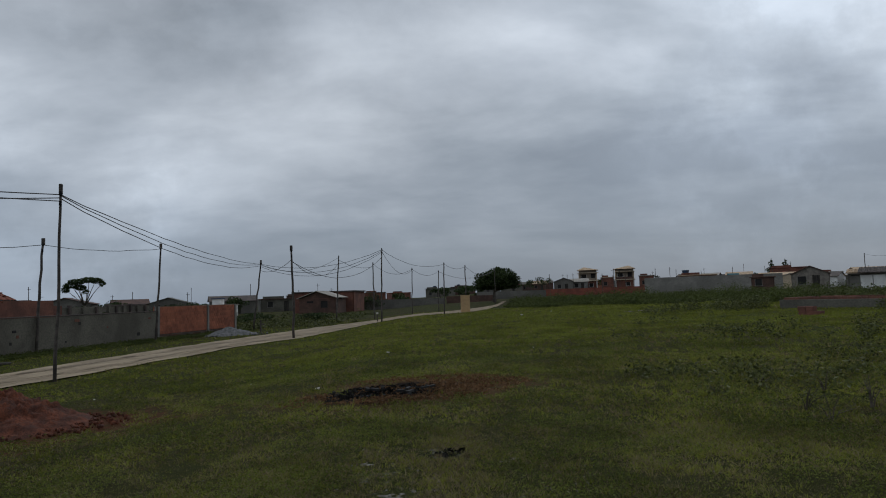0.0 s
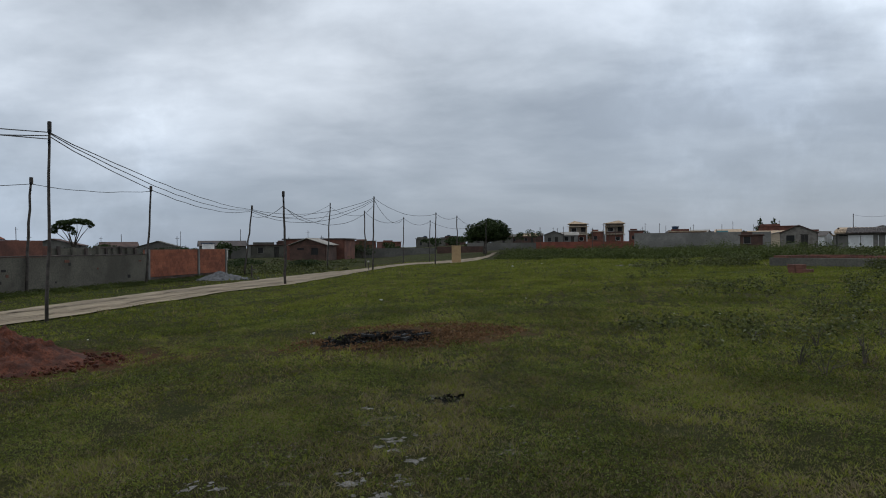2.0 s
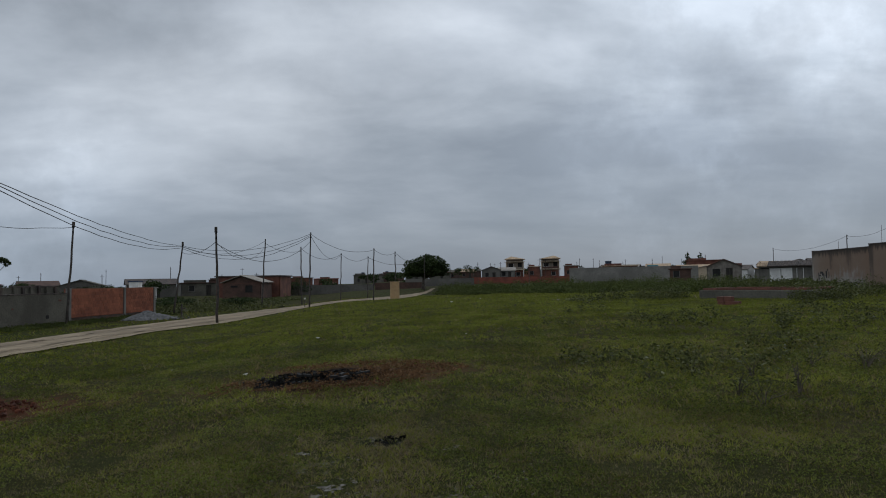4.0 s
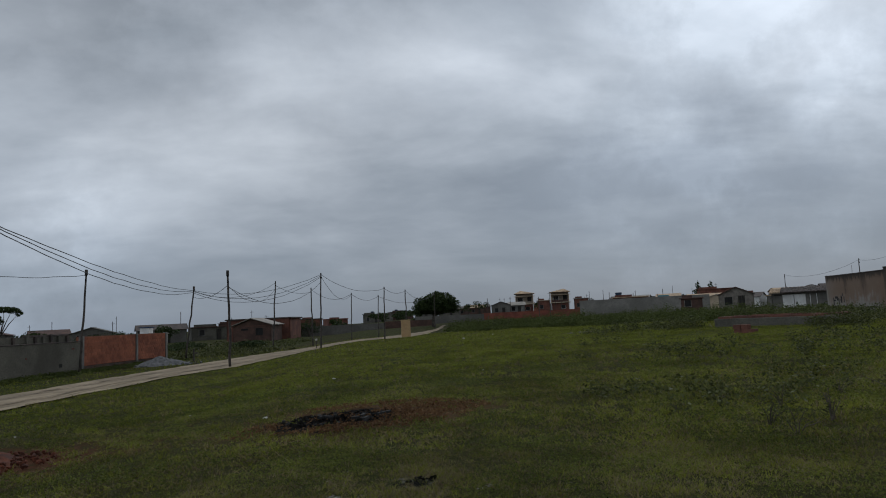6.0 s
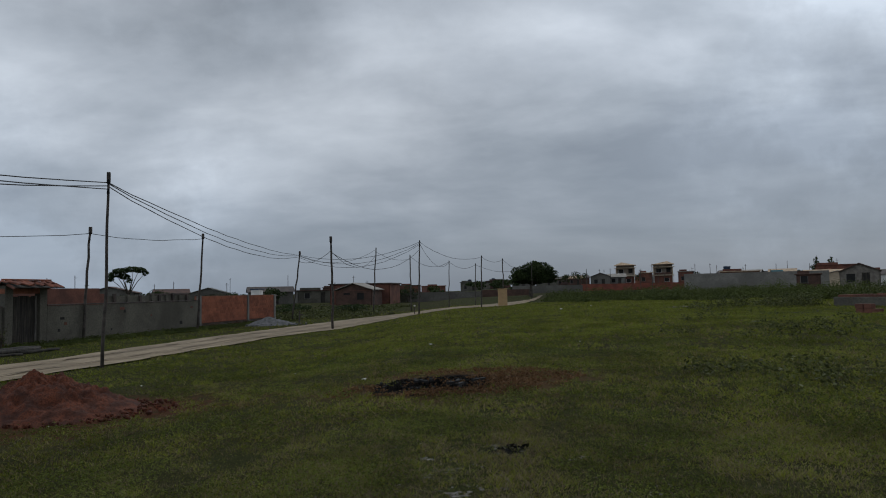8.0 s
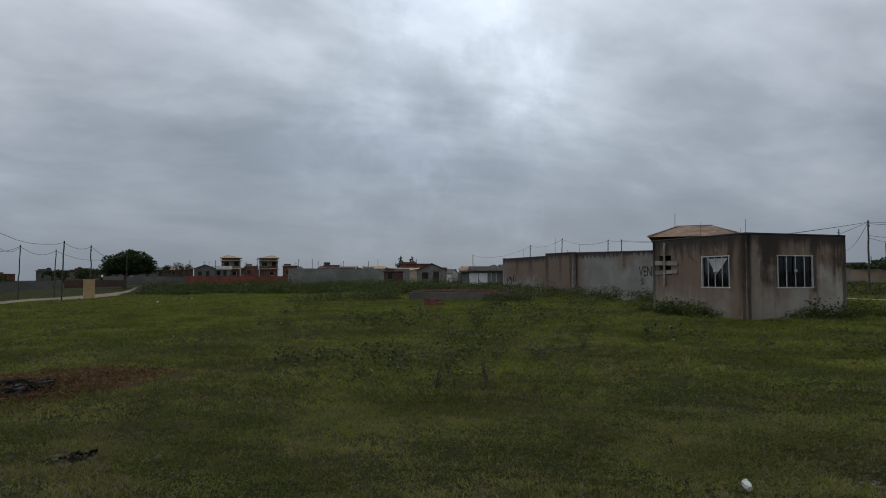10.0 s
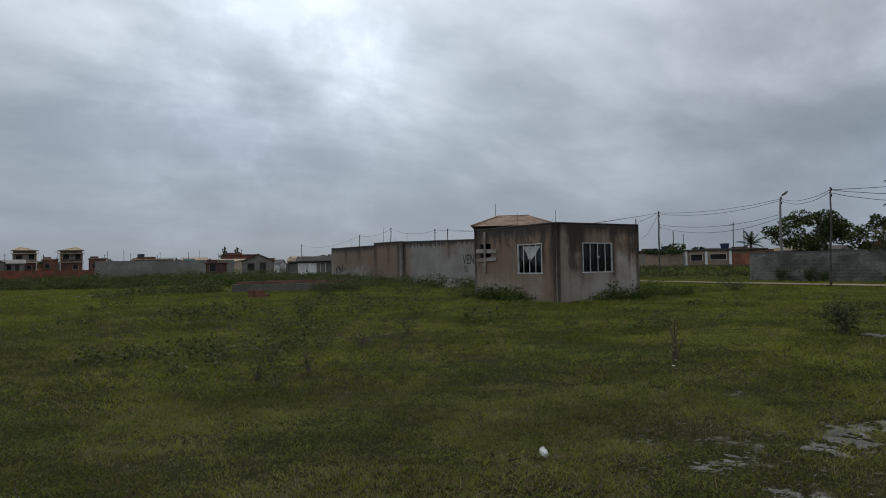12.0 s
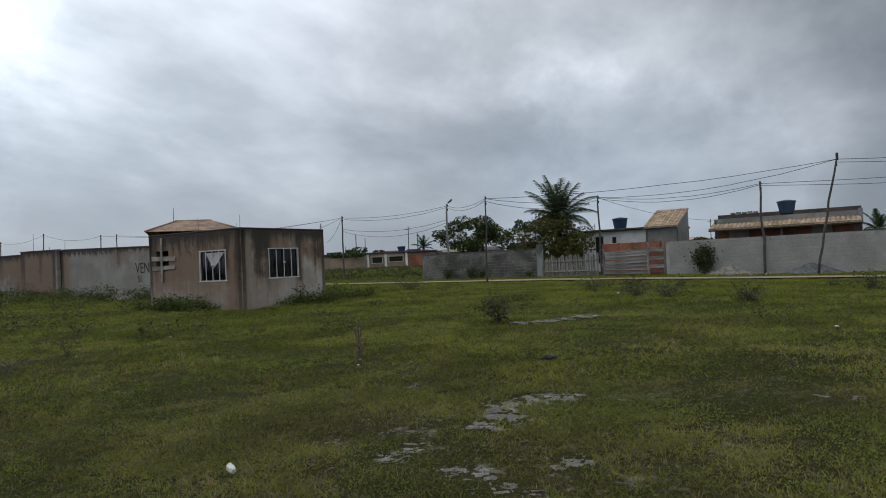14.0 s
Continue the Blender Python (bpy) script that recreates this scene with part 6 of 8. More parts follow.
def build_gate_house():
    ob = thing("gate_building", 45.6, 72.1, None, -36, "dark-roofed building with white double gates", "building")
    z = ob.location.z
    shell(ob, 6.6, 6.0, 2.1, FAR_GREY, [(1.15, 0.0, 3.4, 1.95)])
    for k in range(2):
        leaf = part("gate_leaf", one_box(1.1, 0.05, 1.92, 0.01, 1.72 + k * 1.12, 0.03, 0.98), WHITE, ob, "white panelled gate leaf")
        part("gate_frame", one_box(0.07, 0.07, 1.95, 0.005, 1.17 + k * 2.22, 0.0, 0.98), WHITE, leaf)
    face_door(ob, 0.7, 0.75, 1.9, material=VOID)
    face_window(ob, 4.2, 1.25, 0.7, 1.4, glass=VOID)
    part("gate_rail", one_box(2.3, 0.06, 0.08, 0.005, 2.28, -0.02, 1.9), WHITE, ob)
    part("gate_stile", one_box(0.07, 0.06, 1.9, 0.005, 2.28, -0.02, 0.97), CEMENT, ob)
    slope_roof(ob, 0.9, 6.9, -0.4, 2.12, 3.0, 2.75, COPING, 0.4)
    slope_roof(ob, 0.9, 6.9, 6.3, 2.12, 3.0, 2.75, COPING)
    slope_roof(ob, -0.2, 0.9, -0.5, 2.15, 2.4, 2.6, TAN_TILE, 0.3)


build_gate_house()


def build_foundation():
    """A low concrete ring beam left from a building never raised."""
    x, y = 17.2, 32.3
    ob = thing("house_foundation", x, y, None, -56, "low concrete footing with a rim of red bricks", "foundation")
    for sx, sy, px, py in ((5.2, 0.35, 2.6, 0.0), (5.2, 0.35, 2.6, 3.6), (0.35, 3.25, 0.18, 1.8), (0.35, 3.25, 5.02, 1.8)):
        part("beam", one_box(sx, sy, 0.75, 0.02, px, py, 0.02), LOT_CEMENT, ob)
    me = finish(one_box(0.27, 0.2, 0.10, 0.006), "brick", BRICK_OLD)
    for row, n, fx, fy, turn in ((0, 17, 0.3, 0.02, 0), (1, 17, 0.3, 3.6, 0), (2, 10, 0.18, 0.4, 90), (3, 10, 5.02, 0.4, 90)):
        for k in range(n):
            b = part("brick", me, BRICK_OLD, ob)
            b.matrix_local = pose(fx + (k * 0.29 if not turn else 0), fy + (k * 0.29 if turn else 0), 0.445, 0, 0, turn + random.uniform(-5, 5))


build_foundation()


def build_brick_pile():
    """Stacked hollow bricks in front of the footing."""
    ob = thing("brick_stack", 15.2, 26.9, None, -50, "small stack of dull red hollow bricks on the grass", "brick stack")
    me = finish(one_box(0.28, 0.18, 0.18, 0.008), "brick", BRICK_OLD)
    for z in range(2):
        for i in range(3 - z):
            for j in range(2):
                b = part("brick", me, BRICK_OLD, ob)
                b.matrix_local = pose(i * 0.295 + random.uniform(-0.02, 0.02), j * 0.2, 0.06 + z * 0.19, 0, 0, random.uniform(-3, 3))


build_brick_pile()


# hip-roofed house behind the hut
def build_hip_house():
    ob = thing("hip_roofed_house", 33.3, 29.1, 0.35, -50.4, "house with a tan tiled hip roof behind the hut", "house")
    shell(ob, 4.0, 4.6, 3.9, COPING, [(1.3, 2.6, 2.3, 3.5)])
    face_window(ob, 1.8, 3.05, 1.0, 0.9)
    bm = bmesh.new()
    e = 0.75
    v = [bm.verts.new(p) for p in ((-e, -e, 3.92), (4.0 + e, -e, 3.92), (4.0 + e, 4.6 + e, 3.92), (-e, 4.6 + e, 3.92), (1.2, 2.3, 4.78), (2.9, 2.3, 4.78))]
    for f in ((0, 1, 5, 4), (1, 2, 5), (2, 3, 4, 5), (3, 0, 4), (3, 2, 1, 0)):
        bm.faces.new([v[k] for k in f])
    roof = part("roof", bm, HIP_TILE, ob, "tan tiled hip roof")
    part("ridge", tube(bmesh.new(), [(0.9, 2.3, 4.74), (3.1, 2.3, 4.74)], [0.08, 0.08], 6), HIP_TILE, roof)
    for a, b in (((-e, -e, 3.94), (1.0, 2.3, 4.74)), ((4.0 + e, -e, 3.94), (3.0, 2.3, 4.74)), ((-e, 4.6 + e, 3.94), (1.0, 2.3, 4.74)), ((4.0 + e, 4.6 + e, 3.94), (3.0, 2.3, 4.74))):
        part("hip", tube(bmesh.new(), [a, b], [0.07, 0.07], 6), HIP_TILE, roof)
    part("antenna", tube(bmesh.new(), [(0.8, 2.0, 4.5), (0.82, 2.0, 5.6)], [0.02, 0.015], 5), RUSTY, ob)


build_hip_house()


# houses behind the far path; fronts run along the wall line, x from north to south
def path_house(name, s, off, label, turn=0.0):
    x, y = along(R0, RA, s, off)
    return thing(name, x, y, None, -90 - RA + turn, label, "house")


def build_path_houses():
    ob = path_house("tile_roofed_house", -2.25, 4.4, "long house with a tan tiled veranda roof and grey parapet")
    ob.location.z = 0.1
    shell(ob, 8.2, 6.0, 3.45, CEMENT, [(0.9, 0.9, 2.0, 2.2), (5.6, 0.0, 6.6, 2.1)])
    face_window(ob, 1.45, 1.55, 1.1, 1.3)
    face_door(ob, 6.1, 1.0, 2.1)
    # dark red panels over the wall carry the veranda's shade in their colour
    for a_, b_ in ((0.1, 0.85), (2.05, 5.55), (6.65, 8.1)):
        part("veranda_shade_panel", one_box(b_ - a_, 0.03, 2.75, 0.004, (a_ + b_) / 2, -0.02, 1.4), BRICK_OLD, ob, "dark red panel that puts the veranda's shade into the wall colour")
    slope_roof(ob, -0.15, 8.15, -1.55, 2.70, 1.4, 3.32, TAN_TILE, 0.26, 0.05)
    part("fascia", one_box(8.3, 0.05, 0.12, 0.005, 4.0, -1.52, 2.68), DARK_TIMBER, ob, "dark veranda beam")
    for u in (0.3, 4.0, 7.8):
        part("veranda_post", one_box(0.12, 0.12, 2.8, 0.01, u, -1.35, 1.3), DARK_TIMBER, ob)
    for sx, sy, px, py in ((8.3, 0.18, 4.1, 2.1), (0.18, 3.6, 0.05, 4.0), (0.18, 3.6, 8.15, 4.0)):
        part("parapet", one_box(sx, sy, 0.42, 0.02, px, py, 3.58), COPING, ob, "blackened parapet")
    part("parapet_end", one_box(0.2, 2.6, 0.9, 0.02, 8.15, 0.9, 3.1), CEMENT, ob)
    x, y = along(R0, RA, -6.38, 6.6)
    water_tank(x, y, 3.68, 0.56, 0.92, "dark blue plastic water tank on the flat roof")
    for p in range(5):
        part("rubble", one_box(0.3, 0.25, 0.12, 0.02, 0.9 + 0.35 * p, 2.1, 3.85 + 0.02 * (p % 2)), CEMENT, ob, "loose block on the parapet")
    g = path_house("gable_outbuilding", 2.35, 5.0, "small grey outbuilding with one tan tiled pitch")
    shell(g, 2.15, 4.0, 3.05, CEMENT)
    slope_roof(g, -0.1, 2.2, -0.35, 3.05, 4.1, 4.42, TAN_TILE, 0.24, 0.05)
    for x in (0.0, 2.0):
        gable_ends(g, x, 0.0, 4.0, 3.05, 4.38, CEMENT, 0.15, ym=4.0)
    w = path_house("white_house", 8.6, 10.0, "low white house with a dark eave behind the fence")
    shell(w, 7.0, 6.0, 3.1, WHITE, [(1.05, 0.6, 1.7, 2.75), (2.35, 2.15, 2.8, 2.65)])
    # a near-black panel fills the doorway in place of a shaded room
    part("door", one_box(0.64, 0.05, 2.1, 0.004, 1.37, 0.07, 1.67), VOID, w, "dark panel that stands for the unlit inside of an open doorway")
    face_window(w, 2.57, 2.4, 0.45, 0.5)
    part("roof", one_box(7.4, 6.6, 0.14, 0.02, 3.5, 2.9, 3.2), COPING, w, "dark flat roof edge")
    x, y = along(R0, RA, 6.2, 12.5)
    water_tank(x, y, 3.5, 0.6, 1.1, "blue water tank behind the palm")


build_path_houses()


# ---- the far rows of houses ----
FAR_ROOFS = [TAN_TILE, RED_TILE, ROOF_SHEET, COPING]
DARK_ROOFS = [BROWN_BRICK, RED_TILE, LOT_CEMENT, COPING]


def far_house(x, y, face, w, d, h, wall, roof, style, label):
    """A plain distant house; face: degrees its front is turned."""
    ob = thing("distant_house", x, y, None, face, label, "house", "distant houses")
    holes = [(w * 0.16, 0.9, w * 0.16 + 1.1, 2.0)] + ([(w * 0.55, 0.0, w * 0.55 + 0.9, 2.05)] if w > 4 else [])
    shell(ob, w, d, h, wall, holes, foot=1.5)
    face_window(ob, w * 0.16 + 0.55, 1.45, 1.1, 1.1, trim=CEMENT)
    if w > 4:
        face_door(ob, w * 0.55 + 0.45, 0.9, 2.05)
    if style == 0:
        slope_roof(ob, -0.3, w + 0.3, -0.4, h, d / 2, h + 1.0, roof)
        slope_roof(ob, -0.3, w + 0.3, d + 0.4, h, d / 2, h + 1.0, roof)
        gable_ends(ob, 0, 0, d, h, h + 0.95, wall)
        gable_ends(ob, w - 0.15, 0, d, h, h + 0.95, wall)
    elif style == 1:
        part("roof_slab", one_box(w + 0.5, d + 0.5, 0.18, 0.02, w / 2, d / 2, h + 0.1), roof, ob)
        part("parapet", one_box(w * 0.5, 0.15, 0.5, 0.01, w * 0.3, 0.1, h + 0.4), wall, ob)
    else:
        part("gable", prism(bmesh.new(), [(0, h), (w, h), (w / 2, h + 1.0)], 0.15, Matrix.Identity(4)), wall, ob)
        for px, turn in ((w * 0.24, -math.degrees(math.atan2(1.0, w / 2))), (w * 0.76, math.degrees(math.atan2(1.0, w / 2)))):
            r = part("roof", one_box(w * 0.58, d + 0.6, 0.1, 0.01), roof, ob)
            r.matrix_local = pose(px, d / 2, h + 0.55, 0, turn, 0)
    return ob


def far_rows():
    rng = random.Random(21)
    names = {id(BRICK_OLD): "dull red brick", id(FAR_GREY): "grey cement", id(CREAM): "cream painted", id(WHITE): "white painted", id(BRICK_FAR): "orange brick", id(CEMENT): "bare cement", id(TEAL): "teal painted", id(BROWN_BRICK): "brown brick", id(LOT_CEMENT): "weathered cement"}
    kinds = {0: "pitched-roof", 1: "flat-roofed", 2: "gabled"}
    # azimuth right of +y in degrees, distance: rows that fill the skyline
    for az0, az1, dist, step, tall in ((-46, -12, 135, 3.4, 2.7), (-12, 12, 235, 2.1, 3.3), (6.5, 26, 250, 1.9, 3.4), (24, 38, 200, 2.2, 2.9), (27, 41, 165, 2.4, 2.9), (36, 52, 115, 3.3, 2.5), (54, 74, 104, 3.6, 2.6), (57, 80, 130, 3.6, 3.0), (84, 115, 120, 4.2, 2.9)):
        az = az0
        while az < az1:
            d = dist * rng.uniform(0.92, 1.12)
            x, y = d * math.sin(radians(az)), d * math.cos(radians(az))
            wall, roof, style = rng.choice(([BRICK_OLD, BRICK_OLD, FAR_GREY, FAR_GREY, CEMENT, CEMENT, BRICK_FAR] if az > 10 else [BRICK_OLD, BROWN_BRICK, FAR_GREY, LOT_CEMENT, LOT_CEMENT, FAR_GREY, BROWN_BRICK]) + ([CREAM, WHITE] if az > 10 else [])), rng.choice(FAR_ROOFS if az > 8 else DARK_ROOFS), rng.choice((0, 1, 1, 2))
            hgt = tall * rng.uniform(0.7, 1.0)
            made = far_house(x, y, -az + rng.uniform(-25, 25), rng.uniform(5, 9), rng.uniform(5, 8), hgt, wall, roof, style,
                      f"distant {names[id(wall)]} {kinds[style]} house among others")
            if style == 1 and rng.random() < 0.4:
                q = made.matrix_world @ Vector((2.4, 2.4, hgt + 0.19))
                water_tank(q.x, q.y, q.z, 0.6, 0.9, "dark water tank on a distant roof")
            az += step * rng.uniform(0.6, 1.5)


far_rows()
# the nearer ones that stand out
far_house(35.3, 190.0, -10, 5.4, 6, 2.8, FAR_GREY, COPING, 2, "small grey gabled house beside the twin houses")
far_house(41.0, 193.0, -10, 4.6, 6, 2.4, CEMENT, ROOF_SHEET, 0, "low pale house beside the twin houses")
far_house(50.6, 197.0, -14, 3.6, 5, 3.2, BRICK_OLD, CREAM, 1, "low brick link between the twin houses")
far_house(61.0, 194.0, -16, 4.0, 5, 3.3, BRICK_OLD, ROOF_SHEET, 1, "brick annexe beside the twin houses")
far_house(49.6, 91.0, -31, 4.6, 6, 2.3, MORTAR, BROWN_BRICK, 2, "brown gabled house beside the white gate")
far_house(53.2, 110.0, -28, 3.4, 5, 2.2, BROWN_BRICK, BROWN_BRICK, 1, "low unfinished brown brick house by the weeds")
A1 = far_house(55.0, 146.5, -22, 7.5, 6, 3.6, BRICK_OLD, TAN_TILE, 1, "dark red brick house behind the grey wall")
water_tank(*(A1.matrix_world @ Vector((1.2, 2.5, 3.79))), 0.75, 1.2, "dark water tank beside the brick house")
far_house(66.0, 148.0, -25, 4.8, 5, 3.2, TEAL, TEAL, 1, "small teal house behind the grey wall")
far_house(72.0, 145.0, -26, 7.0, 6, 2.7, CREAM, TAN_TILE, 0, "low house with a pale tan roof behind the wall")
far_house(86.5, 169.0, -28, 9.0, 7, 4.3, BRICK_OLD, BRICK_OLD, 1, "tall unfinished dull brick house")


def build_lot_row():
    """The long low row beyond the path: tan wall, pale carport, brick end, under one thin dark roof."""
    ob = thing("low_row_house", 77.3, 42.0, 1.02, -65.5, "long low row house with pale carport piers and a brick end", "house")
    shell(ob, 14.5, 6.0, 2.1, TAN_RENDER, [(6.2, 0.9, 7.6, 1.85), (8.4, 1.0, 10.3, 1.75)], foot=1.6)
    face_window(ob, 6.9, 1.37, 1.4, 0.95, trim=WHITE)
    face_window(ob, 9.35, 1.37, 1.9, 0.75, trim=WHITE)
    for u in (5.7, 8.0, 10.7):
        part("pier", one_box(0.3, 0.3, 2.2, 0.01, u, -0.16, 1.0), WHITE, ob, "pale painted pier")
    part("panel", one_box(4.4, 0.08, 0.55, 0.01, 8.2, -0.06, 1.92), CREAM, ob, "pale painted band over the openings")
    part("panel", one_box(3.5, 0.08, 1.5, 0.01, 12.7, -0.06, 1.0), BRICK_FAR, ob, "bare orange brick end")
    part("roof_slab", one_box(15.2, 7.0, 0.16, 0.02, 7.2, 3.0, 2.2), COPING, ob, "thin dark roof edge")
    for u, w, hh in ((1.2, 1.6, 0.25), (4.0, 0.9, 0.4), (11.8, 1.8, 0.22)):
        part("parapet", one_box(w, 0.2, hh, 0.01, u, 0.8, 2.3 + hh / 2), COPING, ob)
    for u, r_, h_ in ((3.2, 0.5, 0.55), (10.2, 0.55, 0.75)):
        water_tank(*(ob.matrix_world @ Vector((u, 2.0, 2.28))), r_, h_, "dark blue water tank on the low row house")
    wall = thing("garden_wall", *(ob.matrix_world @ Vector((-3.0, -4.0, 0.0))), -65.5, "long tan rendered garden wall on the grassy bank", "wall", kind="structure")
    part("panel", one_box(8.6, 0.16, 2.7, 0.01, 4.3, 0.08, 0.35), TAN_RENDER, wall)
    for u in (0.1, 3.9, 8.5):
        part("pier", one_box(0.3, 0.26, 2.8, 0.02, u, 0.06, 0.4), CEMENT, wall)


build_lot_row()


def far_poles():
    rng = random.Random(31)
    for az0, az1, n, d0, d1 in ((-44, -6, 18, 120, 200), (10, 42, 30, 150, 260), (44, 56, 7, 80, 150), (58, 76, 6, 80, 130), (84, 110, 4, 90, 140)):
        for _ in range(n):
            az, d = rng.uniform(az0, az1), rng.uniform(d0, d1)
            x, y = d * math.sin(radians(az)), d * math.cos(radians(az))
            h = rng.uniform(4.2, 6.2)
            ob = thing("distant_pole", x, y, None, rng.uniform(0, 90), "thin distant utility pole with a crossarm", "pole", "distant poles")
            part("shaft", tube(bmesh.new(), [(0, 0, -1), (rng.uniform(-0.2, 0.2), 0, h)], [0.075, 0.055], 5), POST, ob)
            part("crossarm", one_box(rng.uniform(0.5, 1.0), 0.06, 0.06, 0, 0, 0, h - 0.4), POST, ob)


far_poles()
# poles of the next street, which look over the tall wall
for key, x, y, top in (("t1", 52.6, 66.8, 6.0), ("t2", 52.35, 60.5, 6.5), ("t3", 52.7, 53.4, 6.0), ("t4", 53.7, 52.4, 6.0), ("t5", 60.5, 91.9, 5.8)):
    pole(key, (x, y), (x + 0.05, y, top), 0.07, "thin pole of the next street behind the tall wall")
for a, b, sag in (("t1", "t2", 0.4), ("t2", "t3", 0.5), ("t4", "s0", 0.6), ("t3", "s0", 0.7), ("t1", "t5", 0.8)):
    cable(POLES[a], POLES[b], sag, (0, 0, 0), 0.014, 0.03)


# ---- plants ----
def fast_mesh(name, verts, faces, material):
    """A mesh from arrays: verts n x 3, faces m x 3 or m x 4."""
    me = bpy.data.meshes.new(name)
    n, (m, k) = len(verts), faces.shape
    me.vertices.add(n)
    me.vertices.foreach_set("co", np.ascontiguousarray(verts, dtype=np.float32).ravel())
    me.loops.add(m * k)
    me.loops.foreach_set("vertex_index", np.ascontiguousarray(faces, dtype=np.int32).ravel())
    me.polygons.add(m)
    me.polygons.foreach_set("loop_start", np.arange(0, m * k, k, dtype=np.int32))
    me.update(calc_edges=True)
    me.validate()
    me.materials.append(material)
    return me


def leaf_quads(centres, size, rng, flat=0.0, aspect=0.5):
    """A diamond leaf at each centre, turned at random; flat: how far leaves lie level."""
    n = len(centres)
    a = rng.normal(size=(n, 3))
    a[:, 2] *= 1 - flat
    a /= np.linalg.norm(a, axis=1, keepdims=True) + 1e-9
    b = rng.normal(size=(n, 3))
    b -= a * (a * b).sum(1, keepdims=True)
    b /= np.linalg.norm(b, axis=1, keepdims=True) + 1e-9
    s = size * rng.uniform(0.6, 1.3, (n, 1))
    v = np.stack([centres - a * s * 0.5, centres + b * s * aspect * 0.5, centres + a * s * 0.5, centres - b * s * aspect * 0.5], 1).reshape(-1, 3)
    return v, np.arange(4 * n).reshape(n, 4)


def clump_points(clumps, n, rng, shell_=0.55):
    """Points spread through clumps (x, y, z, rx, ry, rz), more of them near the outside."""
    c = np.array(clumps, float)
    w = (c[:, 3] * c[:, 4] * c[:, 5]) ** (2 / 3)
    pick = rng.choice(len(c), n, p=w / w.sum())
    d = rng.normal(size=(n, 3))
    d /= np.linalg.norm(d, axis=1, keepdims=True)
    r = rng.uniform(0, 1, (n, 1)) ** (1 / 3) * (1 - shell_) + shell_ * rng.uniform(0.75, 1.08, (n, 1))
    return c[pick, :3] + d * r * c[pick, 3:]


def crown_clumps(x, y, z, rx, ry, rz, n, size, rng, dome=False):
    """Clumps that make up a crown with an uneven outline."""
    out = []
    for _ in range(n):
        d = rng.normal(size=3)
        d /= np.linalg.norm(d)
        if dome:
            d[2] = abs(d[2])
        u = rng.uniform(0.45, 0.92)
        s = size * rng.uniform(0.65, 1.25)
        out.append((x + d[0] * rx * u, y + d[1] * ry * u, z + d[2] * rz * u, s * rx, s * ry, s * rz * 0.85))
    return out


def tree(name, x, y, clumps, n, leaf, material, label, trunk, radius, seed, category="tree", shell_=0.5, limbs=9, group=""):
    """A tapered trunk with limbs that reach into the clumps, and a crown of many leaves."""
    rng = np.random.default_rng(seed)
    gz = ground_z(x, y)
    ob = thing(name, x, y, gz, 0, label, category, group)
    bm = bmesh.new()
    top = Vector((0.1, 0.05, trunk))
    tube(bm, [(0, 0, -0.3), (0.02, 0, trunk * 0.4), top], [radius * 1.4, radius, radius * 0.8], 8)
    for k in range(min(limbs, len(clumps))):
        c = clumps[int(k * len(clumps) / limbs)]
        end = Vector((c[0] - x, c[1] - y, c[2] - gz))
        mid = top.lerp(end, 0.5) + Vector((rng.uniform(-0.2, 0.2), rng.uniform(-0.2, 0.2), 0.15))
        tube(bm, [top - Vector((0, 0, 0.1)), mid, end], [radius * 0.5, radius * 0.3, radius * 0.1], 6)
    part("trunk", bm, BARK, ob, smooth=True)
    p = clump_points(clumps, n, rng, shell_) - np.array([x, y, gz])
    v, f = leaf_quads(p, leaf, rng, 0.2)
    part("crown", fast_mesh("crown", v, f, material), material, ob)
    return ob


def shrub(name, x, y, r, h, n, leaf, material, label, seed, stems=9, group="", category="shrub"):
    """Several thin stems from one foot, with leaves along their upper parts."""
    rng = np.random.default_rng(seed)
    gz = ground_z(x, y) - 0.02
    ob = thing(name, x, y, gz, 0, label, category, group)
    pts = []
    for _ in range(stems):
        a, lean = rng.uniform(0, 2 * math.pi), rng.uniform(0.15, 1.0)
        tip = Vector((math.cos(a) * r * lean, math.sin(a) * r * lean, h * (1.05 - 0.35 * lean * lean) * rng.uniform(0.75, 1.1)))
        mid = Vector((tip.x * 0.35, tip.y * 0.35, tip.z * 0.55))
        part("stem", tube(bmesh.new(), [(0, 0, -0.05), mid, tip], [0.014 * h + 0.004, 0.010 * h + 0.003, 0.004], 5), BARK, ob)
        for _ in range(max(1, n // stems)):
            u = rng.uniform(0.25, 1.02)
            q = (mid.lerp(tip, (u - 0.5) * 2) if u > 0.5 else Vector((0, 0, 0)).lerp(mid, u * 2))
            s = 0.16 * r + 0.05 * h
            pts.append((q.x + rng.normal() * s, q.y + rng.normal() * s, max(q.z + rng.normal() * s * 0.8, 0.03)))
    v, f = leaf_quads(np.array(pts), leaf, rng, 0.3)
    part("foliage", fast_mesh("foliage", v, f, material), material, ob)
    return ob


# the big round tree by the end of the track
g = np.random.default_rng(5)
tree("round_tree", 9.95, 103.2, crown_clumps(10.45, 103.2, 2.95, 3.75, 3.6, 3.0, 120, 0.24, g, True) + crown_clumps(10.3, 103.2, 2.95, 3.7, 3.6, 0.55, 34, 0.24, g), 22000, 0.30, LEAF,
     "broad domed dark green tree on a short forked trunk", 1.7, 0.26, 5, shell_=0.45)
